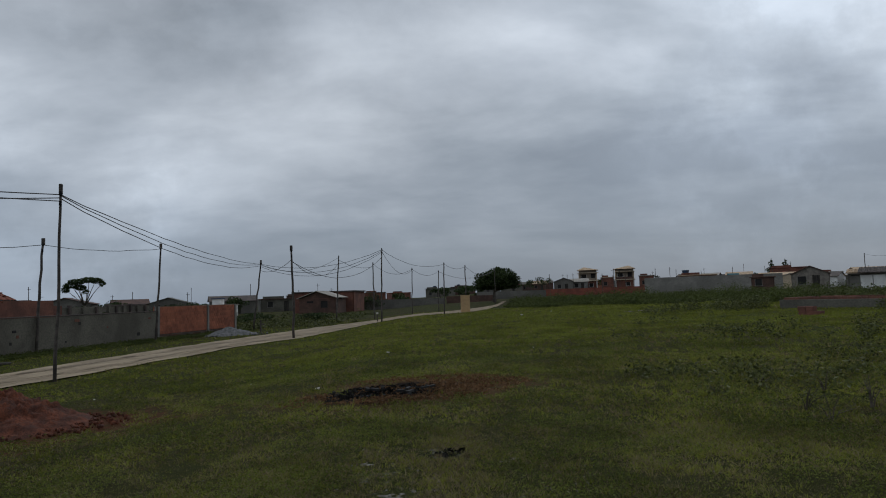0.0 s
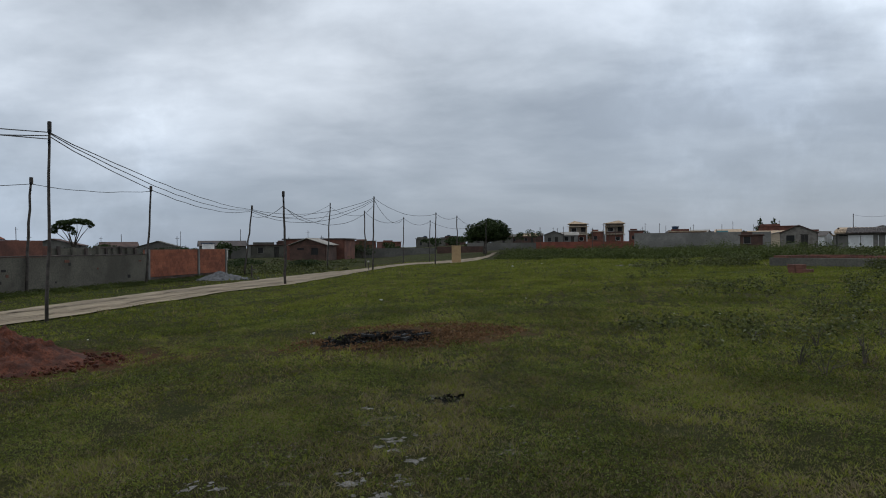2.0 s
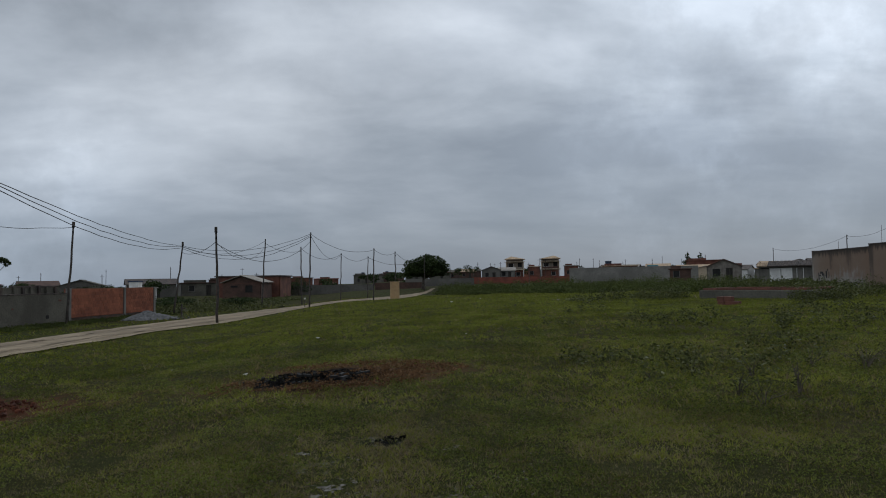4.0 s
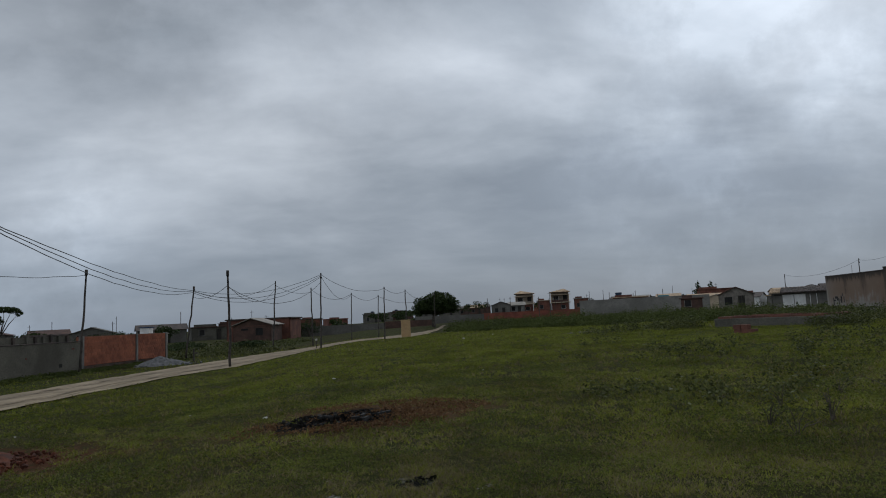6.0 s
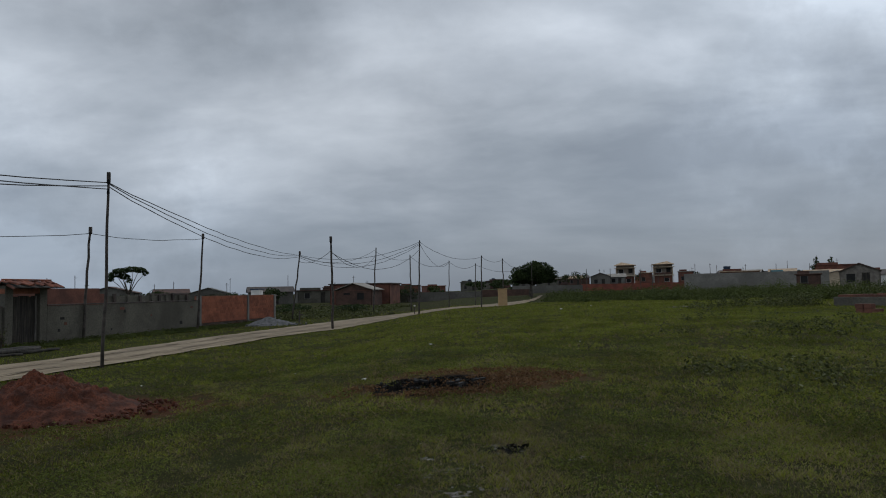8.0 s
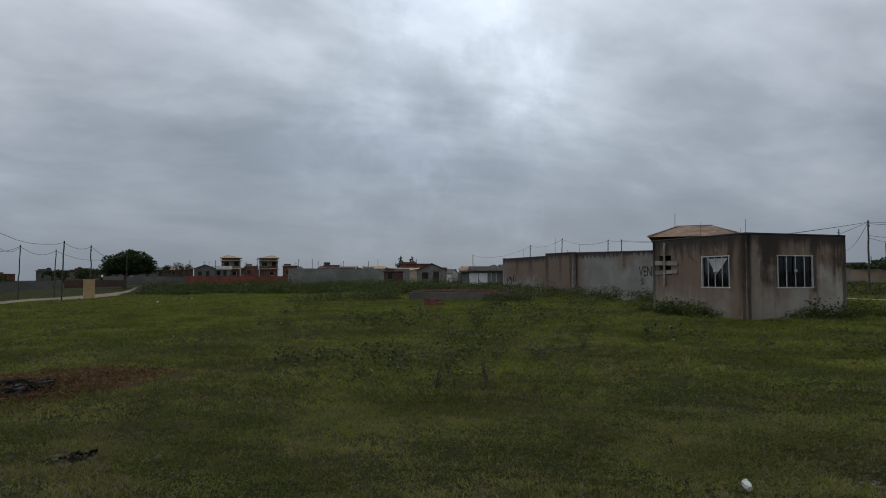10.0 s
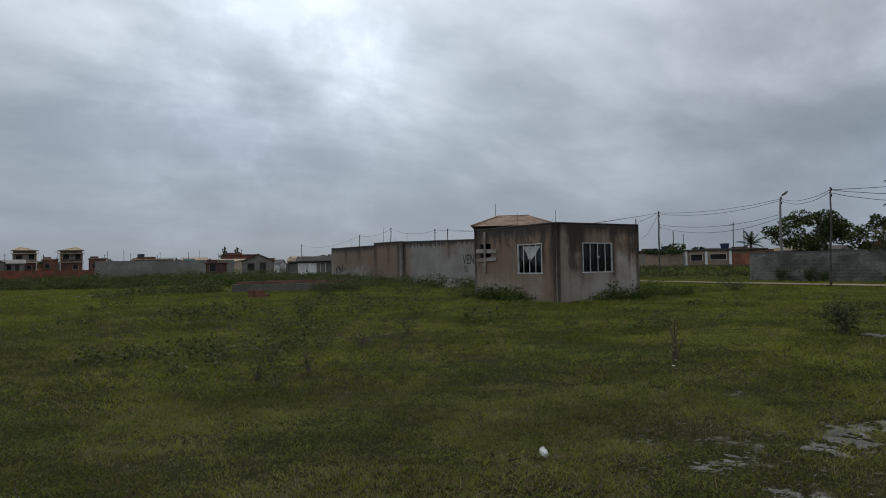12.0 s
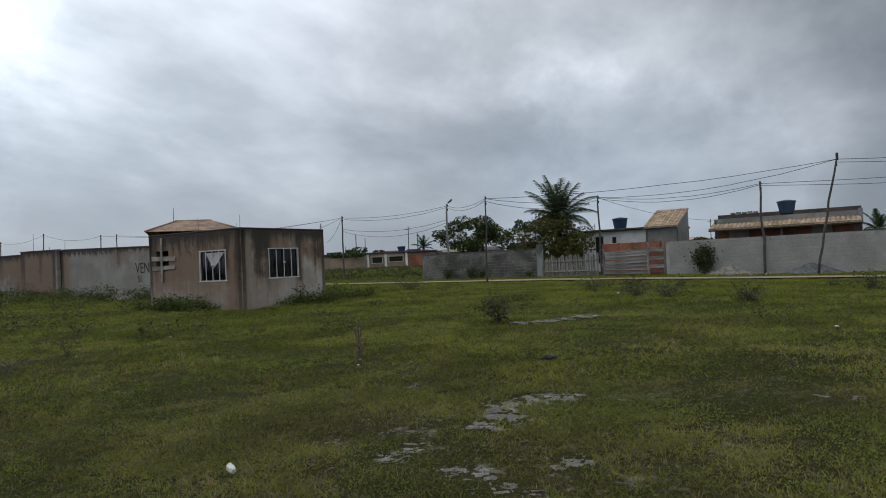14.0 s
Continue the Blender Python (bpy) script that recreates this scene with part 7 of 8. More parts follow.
# the flat-topped tree far behind the walls
g = np.random.default_rng(6)
flat_ = [(-41.0 + dx, 80.4 + dy, z, rx, rx, 0.35) for dx, dy, z, rx in ((-1.5, 0.2, 4.35, 0.9), (-0.6, -0.4, 4.75, 0.95), (0.5, 0.3, 4.95, 1.0), (1.5, 0.0, 4.85, 0.8), (2.1, 0.3, 4.5, 0.4), (-1.9, -0.3, 3.85, 0.5), (-0.5, 0.3, 4.1, 0.7), (0.3, 0, 3.6, 0.35))]
tree("umbrella_tree", -40.9, 80.4, flat_, 2600, 0.26, LEAF, "flat-topped windswept tree with bare forked limbs", 2.3, 0.16, 6, shell_=0.3, limbs=8)
# garden trees behind the old wall
g = np.random.default_rng(7)
tree("garden_tree", 53.2, 15.2, crown_clumps(53.2, 15.4, 3.7, 2.3, 3.1, 1.85, 36, 0.28, g), 7500, 0.22, GARDEN, "broad-leaved dark green garden tree behind the old wall", 1.8, 0.14, 7, shell_=0.35)
g = np.random.default_rng(8)
tree("garden_tree", 50.7, 7.7, crown_clumps(50.6, 8.2, 3.0, 2.2, 3.1, 2.0, 50, 0.32, g), 12000, 0.2, OLIVE, "dense olive-brown garden tree under the palm", 1.4, 0.16, 8, shell_=0.45)
g = np.random.default_rng(9)
tree("garden_tree", 50.2, 10.6, crown_clumps(50.2, 10.7, 3.4, 1.1, 1.5, 1.3, 16, 0.32, g), 1300, 0.22, GARDEN, "sparse young tree behind the old wall", 1.6, 0.07, 9, shell_=0.3)
g = np.random.default_rng(10)
tree("bare_tree", 45.6, 9.6, crown_clumps(45.6, 9.6, 2.6, 0.8, 0.9, 0.8, 10, 0.2, g), 160, 0.14, LEAF, "thin grey leafless tree in front of the old wall", 1.2, 0.05, 10, shell_=0.3, limbs=10)


def palm(x, y, height, reach, n, seed, label, lean=(0.0, 0.0), leaf=0.75):
    rng = np.random.default_rng(seed)
    gz = ground_z(x, y)
    ob = thing("palm_tree", x, y, gz, 0, label, "palm", "palms")
    top = Vector((lean[0], lean[1], height))
    part("trunk", tube(bmesh.new(), [(0, 0, -0.3), top * 0.5 + Vector((0.05, 0, 0)), top], [0.24, 0.17, 0.15], 10), BARK, ob, smooth=True)
    for k in range(n):
        a = 2 * math.pi * (k * 0.382 + rng.uniform(-0.03, 0.03))
        up = 1.45 - 1.45 * (k / n) ** 1.1 + rng.uniform(-0.1, 0.1)
        ln = reach * rng.uniform(0.85, 1.1)
        droop = 0.22 + 0.55 * (k / n)
        spine = []
        p, ang = top.copy(), up
        for j in range(15):
            spine.append(p.copy())
            p = p + Vector((math.cos(a) * math.cos(ang), math.sin(a) * math.cos(ang), math.sin(ang))) * ln / 14
            ang -= droop * 2.2 / 14 * (0.4 + j / 12)
        bm = tube(bmesh.new(), spine, [0.035 * (1 - j / 16) for j in range(15)], 4)
        fr = part("frond", bm, FROND, ob, "arching green palm frond")
        verts, faces = [], []
        side = Vector((-math.sin(a), math.cos(a), 0))
        for j in range(56):
            u = 0.12 + 0.86 * j / 55
            i = min(int(u * 14), 13)
            q = spine[i].lerp(spine[min(i + 1, 14)], u * 14 - i)
            d = (spine[min(i + 1, 14)] - spine[i]).normalized()
            w = leaf * reach / 3 * (0.35 + 0.65 * math.sin(math.pi * min(1, u * 0.9 + 0.1)))
            for s in (-1, 1):
                out = (side * s * 0.8 + d * 0.75 + Vector((0, 0, -0.35 - 0.3 * rng.uniform()))).normalized() * w
                b = len(verts)
                verts += [q - d * 0.025, q + d * 0.025, q + out]
                faces.append((b, b + 1, b + 2))
        part("frond_blade", fast_mesh("frond_blade", np.array([tuple(v) for v in verts]), np.array(faces), FROND), FROND, fr)
    return ob


palm(51.5, 7.6, 4.2, 3.3, 34, 3, "coconut palm with ragged upright fronds above the garden")
palm(67.8, -17.7, 2.6, 2.0, 12, 5, "small palm behind the grey wall")
palm(85.5, 31.2, 2.3, 1.9, 11, 8, "small broad-leaved palm behind the old wall")


def conifer(x, y, h, seed):
    rng = np.random.default_rng(seed)
    gz = ground_z(x, y)
    cl = [(x + rng.normal() * 0.5, y, gz + h * (0.35 + 0.62 * u), 1.9 * (1.1 - u), 1.9 * (1.1 - u), 0.7) for u in np.linspace(0, 1, 9)]
    tree("tall_conifer", x, y, cl, 900, 0.6, LEAF, "tall feathery grey-green conifer on the skyline", h * 0.5, 0.2, seed, shell_=0.2, limbs=4, group="skyline conifers")


conifer(118.5, 230.5, 8.2, 1)
conifer(122.5, 229.0, 8.0, 2)


def skyline_trees():
    rng = np.random.default_rng(12)
    for az0, az1, n, d0, d1, h in ((-46, -14, 30, 95, 170, 2.6), (-12, 8, 14, 140, 230, 3.0), (8, 30, 14, 190, 260, 3.4), (28, 44, 10, 110, 190, 2.6), (44, 54, 8, 85, 120, 2.2), (56, 76, 9, 85, 130, 2.4), (80, 112, 12, 80, 140, 3.0)):
        for k in range(n):
            az, d = rng.uniform(az0, az1), rng.uniform(d0, d1)
            x, y = d * math.sin(radians(az)), d * math.cos(radians(az))
            hh, r = h * rng.uniform(0.7, 1.2), rng.uniform(1.4, 3.2)
            cl = crown_clumps(x, y, ground_z(x, y) + hh * 0.62, r, r, hh * 0.42, 9, 0.4, rng)
            tree("distant_tree", x, y, cl, 420, 0.5, LEAF, "dark rounded tree among distant houses", hh * 0.4, 0.12, 100 + int(d * 7 + k), shell_=0.5, limbs=4, group="distant trees")


skyline_trees()
for az, d, r, h in ((-24.6, 92, 2.4, 2.6), (-21.0, 98, 3.6, 2.3), (-17.5, 96, 3.0, 2.0), (-19.3, 94, 2.6, 2.2), (-4.9, 118, 2.2, 3.0), (-9.5, 72, 1.8, 0.8), (-14.5, 80, 2.4, 0.9), (-16, 74, 2.2, 0.8)):
    x, y = d * math.sin(radians(az)), d * math.cos(radians(az))
    g = np.random.default_rng(int(d * 10))
    tree("hedge_tree", x, y, crown_clumps(x, y, ground_z(x, y) + h * 0.5, r, r, h * 0.5, 14, 0.4, g), 2200, 0.19, LEAF, "low dark green hedge tree behind the lots", h * 0.3, 0.1, int(d * 10), shell_=0.5, group="hedge trees")

# single shrubs that stand out
shrub("wall_bush", 42.55, -2.15, 0.75, 1.65, 1300, 0.16, LEAF, "dense dark green bush against the grey wall", 1, 26)
shrub("meadow_bush", 14.85, 3.6, 0.55, 0.62, 620, 0.075, WEED, "low twiggy grey-green bush in the grass", 2, 30)
shrub("dry_sprig", 9.58, 4.5, 0.22, 0.62, 70, 0.05, DRY, "thin reddish dry sprig in the grass", 3, 9)
shrub("gate_shrub", -19.75, 26.1, 0.55, 1.35, 150, 0.11, WEED, "thin leafy shrub by the cement wall", 4, 10)
shrub("gate_shrub", -18.95, 27.0, 0.3, 1.15, 80, 0.11, WEED, "thin leafy shrub by the cement wall", 5, 6)
for k, (x, y, r, h) in enumerate(((22.7, 0.0, 0.8, 0.42), (23.6, 0.9, 0.8, 0.4), (26.4, 2.7, 1.0, 0.45), (27.6, 1.2, 0.9, 0.4), (20.3, -2.2, 0.7, 0.4), (25.5, -6.5, 0.9, 0.5), (27.0, -9.0, 1.0, 0.5), (30.4, 11.8, 1.0, 0.5))):
    shrub("meadow_bush", x, y, r, h, 420, 0.085, WEED, "low dark weedy bush in the meadow", 20 + k, 22, "meadow bushes")
for k, (x, y, r, h) in enumerate(((4.75, 7.64, 0.55, 0.62), (5.55, 8.13, 0.35, 0.7), (4.83, 8.31, 0.4, 0.5), (5.2, 10.21, 0.45, 0.4), (4.3, 9.75, 0.3, 0.3), (7.25, 10.26, 0.5, 0.45), (8.05, 10.05, 0.7, 0.6), (9.86, 10.77, 0.5, 0.5), (7.82, 9.78, 0.7, 0.7), (5.89, 9.7, 0.5, 0.5))):
    shrub("leafy_weed", x, y, 0.6 * r, 0.55 * h, int(35 + 90 * r), 0.042, WEED, "tall branching grey-green weed in the pasture", 70 + k, 5 + k % 3, "tall pasture weeds")
for k, (u, r, h) in enumerate(((15.2, 0.55, 0.95), (13.3, 0.7, 0.75), (12.4, 0.4, 0.6), (8.9, 0.35, 0.4))):
    x, y = along(R0, RA, u, -0.7)
    shrub("wall_bush", x, y, r, h, int(700 * r), 0.12, GARDEN, "dark bush at the foot of the old wall", 40 + k, 16, "bushes along the old wall")


def weed_field(name, spots, label, leaf=0.055, seed=1, per=16, material=WEED):
    """Many leafy weeds: upright stalks with leaves, over given patches (x, y, rx, ry, plants, height)."""
    rng = np.random.default_rng(seed)
    pts, sizes = [], []
    for x, y, rx, ry, n, h in spots:
        a, r = rng.uniform(0, 2 * np.pi, n), np.sqrt(rng.uniform(0, 1, n))
        px, py = x + np.cos(a) * r * rx, y + np.sin(a) * r * ry
        for q in range(n):
            hh = h * rng.uniform(0.45, 1.15) * (1.1 - 0.4 * r[q])
            gz = ground_z(px[q], py[q])
            u = rng.uniform(0.1, 1.0, per)
            sp = 0.045 + 0.15 * hh
            pts.append(np.stack([px[q] + rng.normal(size=per) * sp, py[q] + rng.normal(size=per) * sp, gz + u * hh], 1))
            sizes.append(np.full(per, leaf * rng.uniform(0.8, 1.3)))
    p = np.concatenate(pts)
    v, f = leaf_quads(p, np.concatenate(sizes)[:, None], rng, 0.35, 0.55)
    return tagged(new(name, fast_mesh(name, v, f, material)), label, "weeds", kind="stuff")


def along_foot(start, deg, s0, s1, off, n, r, plants, h):
    return [(*along(start, deg, s0 + (s1 - s0) * (k + 0.5) / n, off), r, r, plants, h) for k in range(n)]


def scattered(seed, n, x0, x1, y0, y1, plants, h):
    """Loose weed colonies of many sizes over a stretch of meadow."""
    rng = random.Random(seed)
    out = []
    for _ in range(n):
        r = rng.uniform(0.25, 1.1)
        out.append((rng.uniform(x0, x1), rng.uniform(y0, y1), r, r * rng.uniform(0.5, 1.0), max(2, int(plants * r * r)), h * rng.uniform(0.6, 1.2)))
    return out


weed_field("meadow_weeds", [(5.8, 9.9, 1.0, 0.9, 17, 0.48), (6.3, 11.6, 1.3, 1.0, 14, 0.42), (4.6, 11.9, 0.6, 0.5, 5, 0.36), (9.8, 20.5, 2.2, 1.0, 30, 0.42), (13.2, 17.6, 1.9, 1.1, 30, 0.46), (8.6, 13.2, 1.2, 0.7, 12, 0.42), (16.0, 21.5, 2.4, 1.2, 34, 0.5)]
           + scattered(1, 16, 4, 14, 9, 22, 11, 0.40) + scattered(2, 38, 9, 26, 14, 32, 12, 0.48) + scattered(3, 20, 13, 30, -8, 12, 9, 0.30),
           "leafy grey-green weeds standing in the meadow grass", 0.072, 3, 20)
weed_field("wall_weeds", along_foot(K0, KA, 1.6, 3.8, -0.5, 5, 0.4, 26, 0.62) + along_foot(K0, KA, 0.9, 4.9, -0.4, 8, 0.45, 9, 0.3) + along_foot(K0, KA + 90, 1.2, 4.2, 0.45, 6, 0.4, 8, 0.34) + along_foot(K0, KA + 90, 2.1, 2.9, 0.4, 2, 0.3, 18, 0.6) + along_foot(K0, KA + 90, 3.6, 5.2, 0.35, 3, 0.45, 24, 0.72) + along_foot(K0, KA + 90, 5.0, 6.6, 0.3, 3, 0.6, 16, 0.45)
           + along_foot(T0, TA, -14.0, 9.0, -0.7, 17, 0.7, 13, 0.5) + along_foot(T0, TA, -13.0, 6.0, -1.0, 5, 0.7, 26, 0.85) + along_foot(T0, TA, -10.0, 9.0, -2.6, 12, 1.3, 16, 0.36) + along_foot(W0, WA, -3.0, 25.0, 0.45, 26, 0.5, 30, 0.22) + along_foot(W0, WA, -3.0, 25.0, 1.3, 26, 0.6, 22, 0.16),
           "dark tall weeds along the foot of walls", 0.08, 4, 16, BRUSH)
weed_field("footing_weeds", [(20.0, 27.2, 1.4, 1.4, 130, 0.6), (22.5, 30.0, 2.0, 2.5, 160, 0.7), (15.8, 33.5, 1.3, 1.2, 120, 0.75), (14.0, 36.0, 2.5, 1.5, 120, 0.6), (24.0, 37.0, 4.0, 4.0, 260, 0.8)], "tall weeds round the concrete footing", 0.09, 9, 16)


def thicket():
    rng = np.random.default_rng(15)
    spots = []
    for az in np.arange(7.5, 36.0, 0.8):
        for d0, h in ((67, 0.5), (73, 0.7), (80, 0.9), (88, 1.05), (97, 1.25)):
            h *= 0.6 if az < 14 else 1.0
            d = d0 + 4 * rng.uniform(-1, 1) + (5 if az < 14 else 0) - (10 if az > 27 else 0)
            spots.append((d * math.sin(radians(az)), d * math.cos(radians(az)), 1.6, 2.4, 26, h * rng.uniform(0.35, 1.5)))
    for az in np.arange(27.0, 38.0, 1.0):
        d = 47 + 3 * rng.uniform(-1, 1)
        spots.append((d * math.sin(radians(az)), d * math.cos(radians(az)), 1.2, 1.6, 30, 0.55))
    for az in np.arange(34.0, 40.0, 0.8):
        for d in (58, 66, 74):
            spots.append((d * math.sin(radians(az)), d * math.cos(radians(az)), 1.5, 2.0, 30, 0.9))
    weed_field("thicket", spots, "dense dark thicket of tall weeds across the meadow", 0.16, 16, 20, BRUSH)
    spots = []
    for az in np.arange(-17.5, -4.0, 0.9):
        for d0 in (58, 66, 75, 86):
            if az > -6 - (75 - d0) * 0.1 and d0 < 76:
                continue
            d = d0 + 3 * rng.uniform(-1, 1)
            spots.append((d * math.sin(radians(az)), d * math.cos(radians(az)), 1.6, 2.0, 12, 0.6 * rng.uniform(0.5, 1.3)))
    weed_field("verge_scrub", spots, "dark low scrub behind the dirt road", 0.17, 17, 14, WEED)
    spots = [(d * math.sin(radians(az)), d * math.cos(radians(az)), 2.2, 2.2, 26, 0.5) for az in np.arange(57, 80, 1.6) for d in (58, 66)]
    weed_field("lot_scrub", spots, "rough scrub on the empty lot by the path", 0.15, 18, 12, WEED)


thicket()


# ---- bare sand between the grass ----
SAND_SPOTS = [(6.25, 1.53, 0.26), (6.6, 1.53, 0.28), (7.0, 1.57, 0.30), (7.25, 1.42, 0.30), (7.5, 1.2, 0.28), (7.4, 0.98, 0.22), (5.33, 2.0, 0.16), (5.07, 2.12, 0.12), (4.92, 1.3, 0.15), (4.93, 1.48, 0.14), (5.3, 0.66, 0.16),
              (4.55, 0.8, 0.10), (4.66, 1.0, 0.1), (7.87, 2.95, 0.12), (14.9, 3.0, 0.3), (15.15, 2.58, 0.36), (15.6, 2.2, 0.38), (16.2, 1.83, 0.34), (7.73, -1.85, 0.12), (7.8, -1.55, 0.08), (11.82, 39.9, 0.35), (12.6, 39.95, 0.4), (13.4, 39.8, 0.3), (-0.2, 5.65, 0.17), (-0.2, 5.38, 0.13),
              (-0.03, 5.04, 0.11), (-0.5, 4.83, 0.14), (-0.48, 4.58, 0.15), (-0.17, 4.63, 0.11), (-1.47, 4.64, 0.15), (-0.25, 4.3, 0.12), (0.9, 6.6, 0.10), (-0.53, 6.8, 0.12)]


def bare_sand():
    """Ragged thin crusts of sand in broken clusters, level with the soil."""
    rng = random.Random(77)
    spots = list(SAND_SPOTS)
    for cx, cy, sx, sy, n in ((-0.6, 5.4, 1.3, 1.0, 170), (5.4, 1.5, 0.9, 0.9, 110), (6.9, 1.2, 0.8, 0.6, 50), (8.0, -1.8, 0.8, 0.5, 8), (3.9, 2.6, 0.3, 0.4, 6)):
        spots += [(rng.gauss(cx, sx), rng.gauss(cy, sy), rng.uniform(0.02, 0.055)) for _ in range(n)]
    bm = bmesh.new()
    for x, y, r in spots:
        lift = 0.035 if x > 10 else 0.0
        for _ in range(4 if r < 0.06 else 12 if x < 3 else 20):
            px, py, s = x + rng.gauss(0, r * 0.6), y + rng.gauss(0, r * 0.45), r * rng.choice((0.08, 0.12, 0.18, 0.3, 0.45))
            turn, flat_ = rng.uniform(0, 3.14), rng.uniform(0.25, 0.8)
            rim = []
            for k in range(13):
                a = 2 * math.pi * k / 13
                q = s * rng.uniform(0.45, 1.3)
                u, w = math.cos(a) * q, math.sin(a) * q * flat_
                ex, ey = px + u * math.cos(turn) - w * math.sin(turn), py + u * math.sin(turn) + w * math.cos(turn)
                rim.append(bm.verts.new((ex, ey, soil_z(ex, ey) + 0.002 + lift * rng.uniform(0.2, 0.8))))
            mid = bm.verts.new((px, py, soil_z(px, py) + 0.010 + lift))
            for k in range(13):
                bm.faces.new((rim[k], rim[(k + 1) % 13], mid))
    whole("bare_sand", bm, SAND, "broken flecks of pale bare sand between the grass", "sand", kind="stuff", smooth=True)


bare_sand()


# ---- turf ----
def turf_mask(x, y):
    """1 where grass grows thick, 0 on bare sand, ash, the track and under things."""
    m = np.ones_like(x)

    def cut(px, py, rx, ry, turn, keep=0.0):
        c, s = math.cos(turn), math.sin(turn)
        u, w = ((x - px) * c + (y - py) * s) / rx, ((y - py) * c - (x - px) * s) / ry
        wob = 0.25 * np.sin(x * 5.1 + y * 3.3) + 0.2 * np.sin(y * 9.7 - x * 7.1)
        m[:] = np.where(np.sqrt(u * u + w * w) + wob < 1, np.minimum(m, keep), m)

    for px, py, r in SAND_SPOTS:
        cut(px, py, r * 1.1, r * 0.9, 0.4, 0.18 if px < 10 else 0.02)
    cut(-0.1, 12.25, 2.1, 1.5, 0.2, 0.12)
    cut(-0.62, 12.05, 1.3, 0.95, 0.38, 0.0)
    cut(0.27, 7.05, 0.24, 0.16, 0.0, 0.1)
    cut(-7.3, 12.4, 2.5, 1.7, 0.1, 0.03)
    cut(9.9, -1.5, 0.5, 0.9, 0.1, 0.4)
    near_x = np.interp(y, [p[1] for p in TRACK_NEAR], [p[0] for p in TRACK_NEAR])
    far_x = np.interp(y, [p[1] for p in TRACK_FAR], [p[0] for p in TRACK_FAR])
    m[(x < near_x - 0.1) & (x > far_x + 0.1)] = 0
    wx = W0[0] + (y - W0[1]) * math.tan(radians(WA))
    m[x < far_x - 0.1] *= 0.45
    m[x < wx - 0.1] = 0
    kx, ky = x - K0[0], y - K0[1]
    ca, sa = math.cos(radians(KA)), math.sin(radians(KA))
    a, b = kx * ca - ky * sa, kx * sa + ky * ca
    m[(a > -0.05) & (a < 4.3) & (b > -0.05) & (b < 4.9)] = 0
    rx_ = R0[0] + (y - R0[1]) * math.tan(radians(RA))
    m[(x > rx_ - 0.1) & (y < 17.6)] = 0
    m[np.abs(x - (36.6 + 0.2126 * y)) < 1.1] = 0
    return m


def ground_z_many(x, y):
    r = np.hypot(x, y)

    def ez(a, b, v):
        u = np.clip((v - a) / (b - a), 0, 1)
        return u * u * (3 - 2 * u)

    side = np.where(x > 0, 0.33 * np.tanh(x / 18) * ez(-14, 10, y), -0.48 * ez(0, 7, -x))
    rise = (0.55 * ez(60, 115, r) + 1.85 * ez(165, 215, r)) * (0.35 + 0.65 * ez(-20, 30, x))
    az = np.degrees(np.arctan2(x, y))
    bank = 0.78 * ez(51, 69, r) * (1 - ez(92, 102, r)) * ez(50, 59, az) * (1 - ez(70.5, 75, az))
    return side * ez(1, 8, r) + rise + bank + 0.5 * np.exp(-((x - 28) ** 2 + (y - 36) ** 2) / 288) + 0.13 * np.exp(-((x - 10.1) ** 2 + (y + 1.5) ** 2) / 0.9)


def waves(x, y, k, seed):
    """A cheap smooth random field between about -1 and 1."""
    rng = np.random.default_rng(seed)
    out = np.zeros_like(x)
    for _ in range(7):
        a, f = rng.uniform(0, 2 * np.pi), k * rng.uniform(0.6, 1.8)
        out += np.sin((x * np.cos(a) + y * np.sin(a)) * f + rng.uniform(0, 6.28))
    return out / 3.2


def turf(name, seed, r0, r1, density, height, width, dry, material, label, bias, grain=30.0, left=-47, right=112):
    """Upright blades between two distances; dry: whether it follows the dry or the lush patches."""
    rng = np.random.default_rng(seed)
    a0, a1 = radians(left), radians(right)
    n = int(density * 0.5 * (a1 - a0) * (r1 * r1 - r0 * r0))
    r = np.sqrt(rng.uniform(r0 * r0, r1 * r1, n))
    a = rng.uniform(a0, a1, n)
    x, y = r * np.sin(a), r * np.cos(a)
    tuft = 0.5 * waves(x, y, 9.0, 3) + 0.5 * waves(x, y, grain * 0.45, 6) + 0.9 * waves(x, y, grain, 7) + 0.3 * waves(x, y, 2.1, 4)
    # the pasture is thinner and drier towards the road
    patch = (waves(x, y, 0.55, 5) + 0.9 - np.clip((x + 8) / 14, 0, 1.6)) * (1 if dry else -1)
    keep = rng.uniform(0, 1, n) < turf_mask(x, y) * (0.74 + 0.26 * np.clip((x + 8) / 14, 0, 1)) * np.clip(bias + 0.30 * tuft + 0.16 * patch, 0.08, 1)
    x, y, tuft = x[keep], y[keep], tuft[keep]
    n = len(x)
    z = ground_z_many(x, y) - 0.025
    h = height * rng.uniform(0.5, 1.25, n) * np.clip(0.85 + 0.55 * tuft, 0.3, 2.2)
    w = width * rng.uniform(0.6, 1.3, n)
    t = rng.uniform(0, 2 * np.pi, n)
    lean = h * rng.uniform(0.3, 2.1, n)
    la = rng.uniform(0, 2 * np.pi, n)
    dx, dy = np.cos(t) * w, np.sin(t) * w
    v = np.stack([np.stack([x - dx, y - dy, z], 1), np.stack([x + dx, y + dy, z], 1), np.stack([x + lean * np.cos(la), y + lean * np.sin(la), z + h], 1)], 1).reshape(-1, 3)
    return tagged(new(name, fast_mesh(name, v, np.arange(3 * n).reshape(n, 3), material)), label, "grass", kind="stuff")


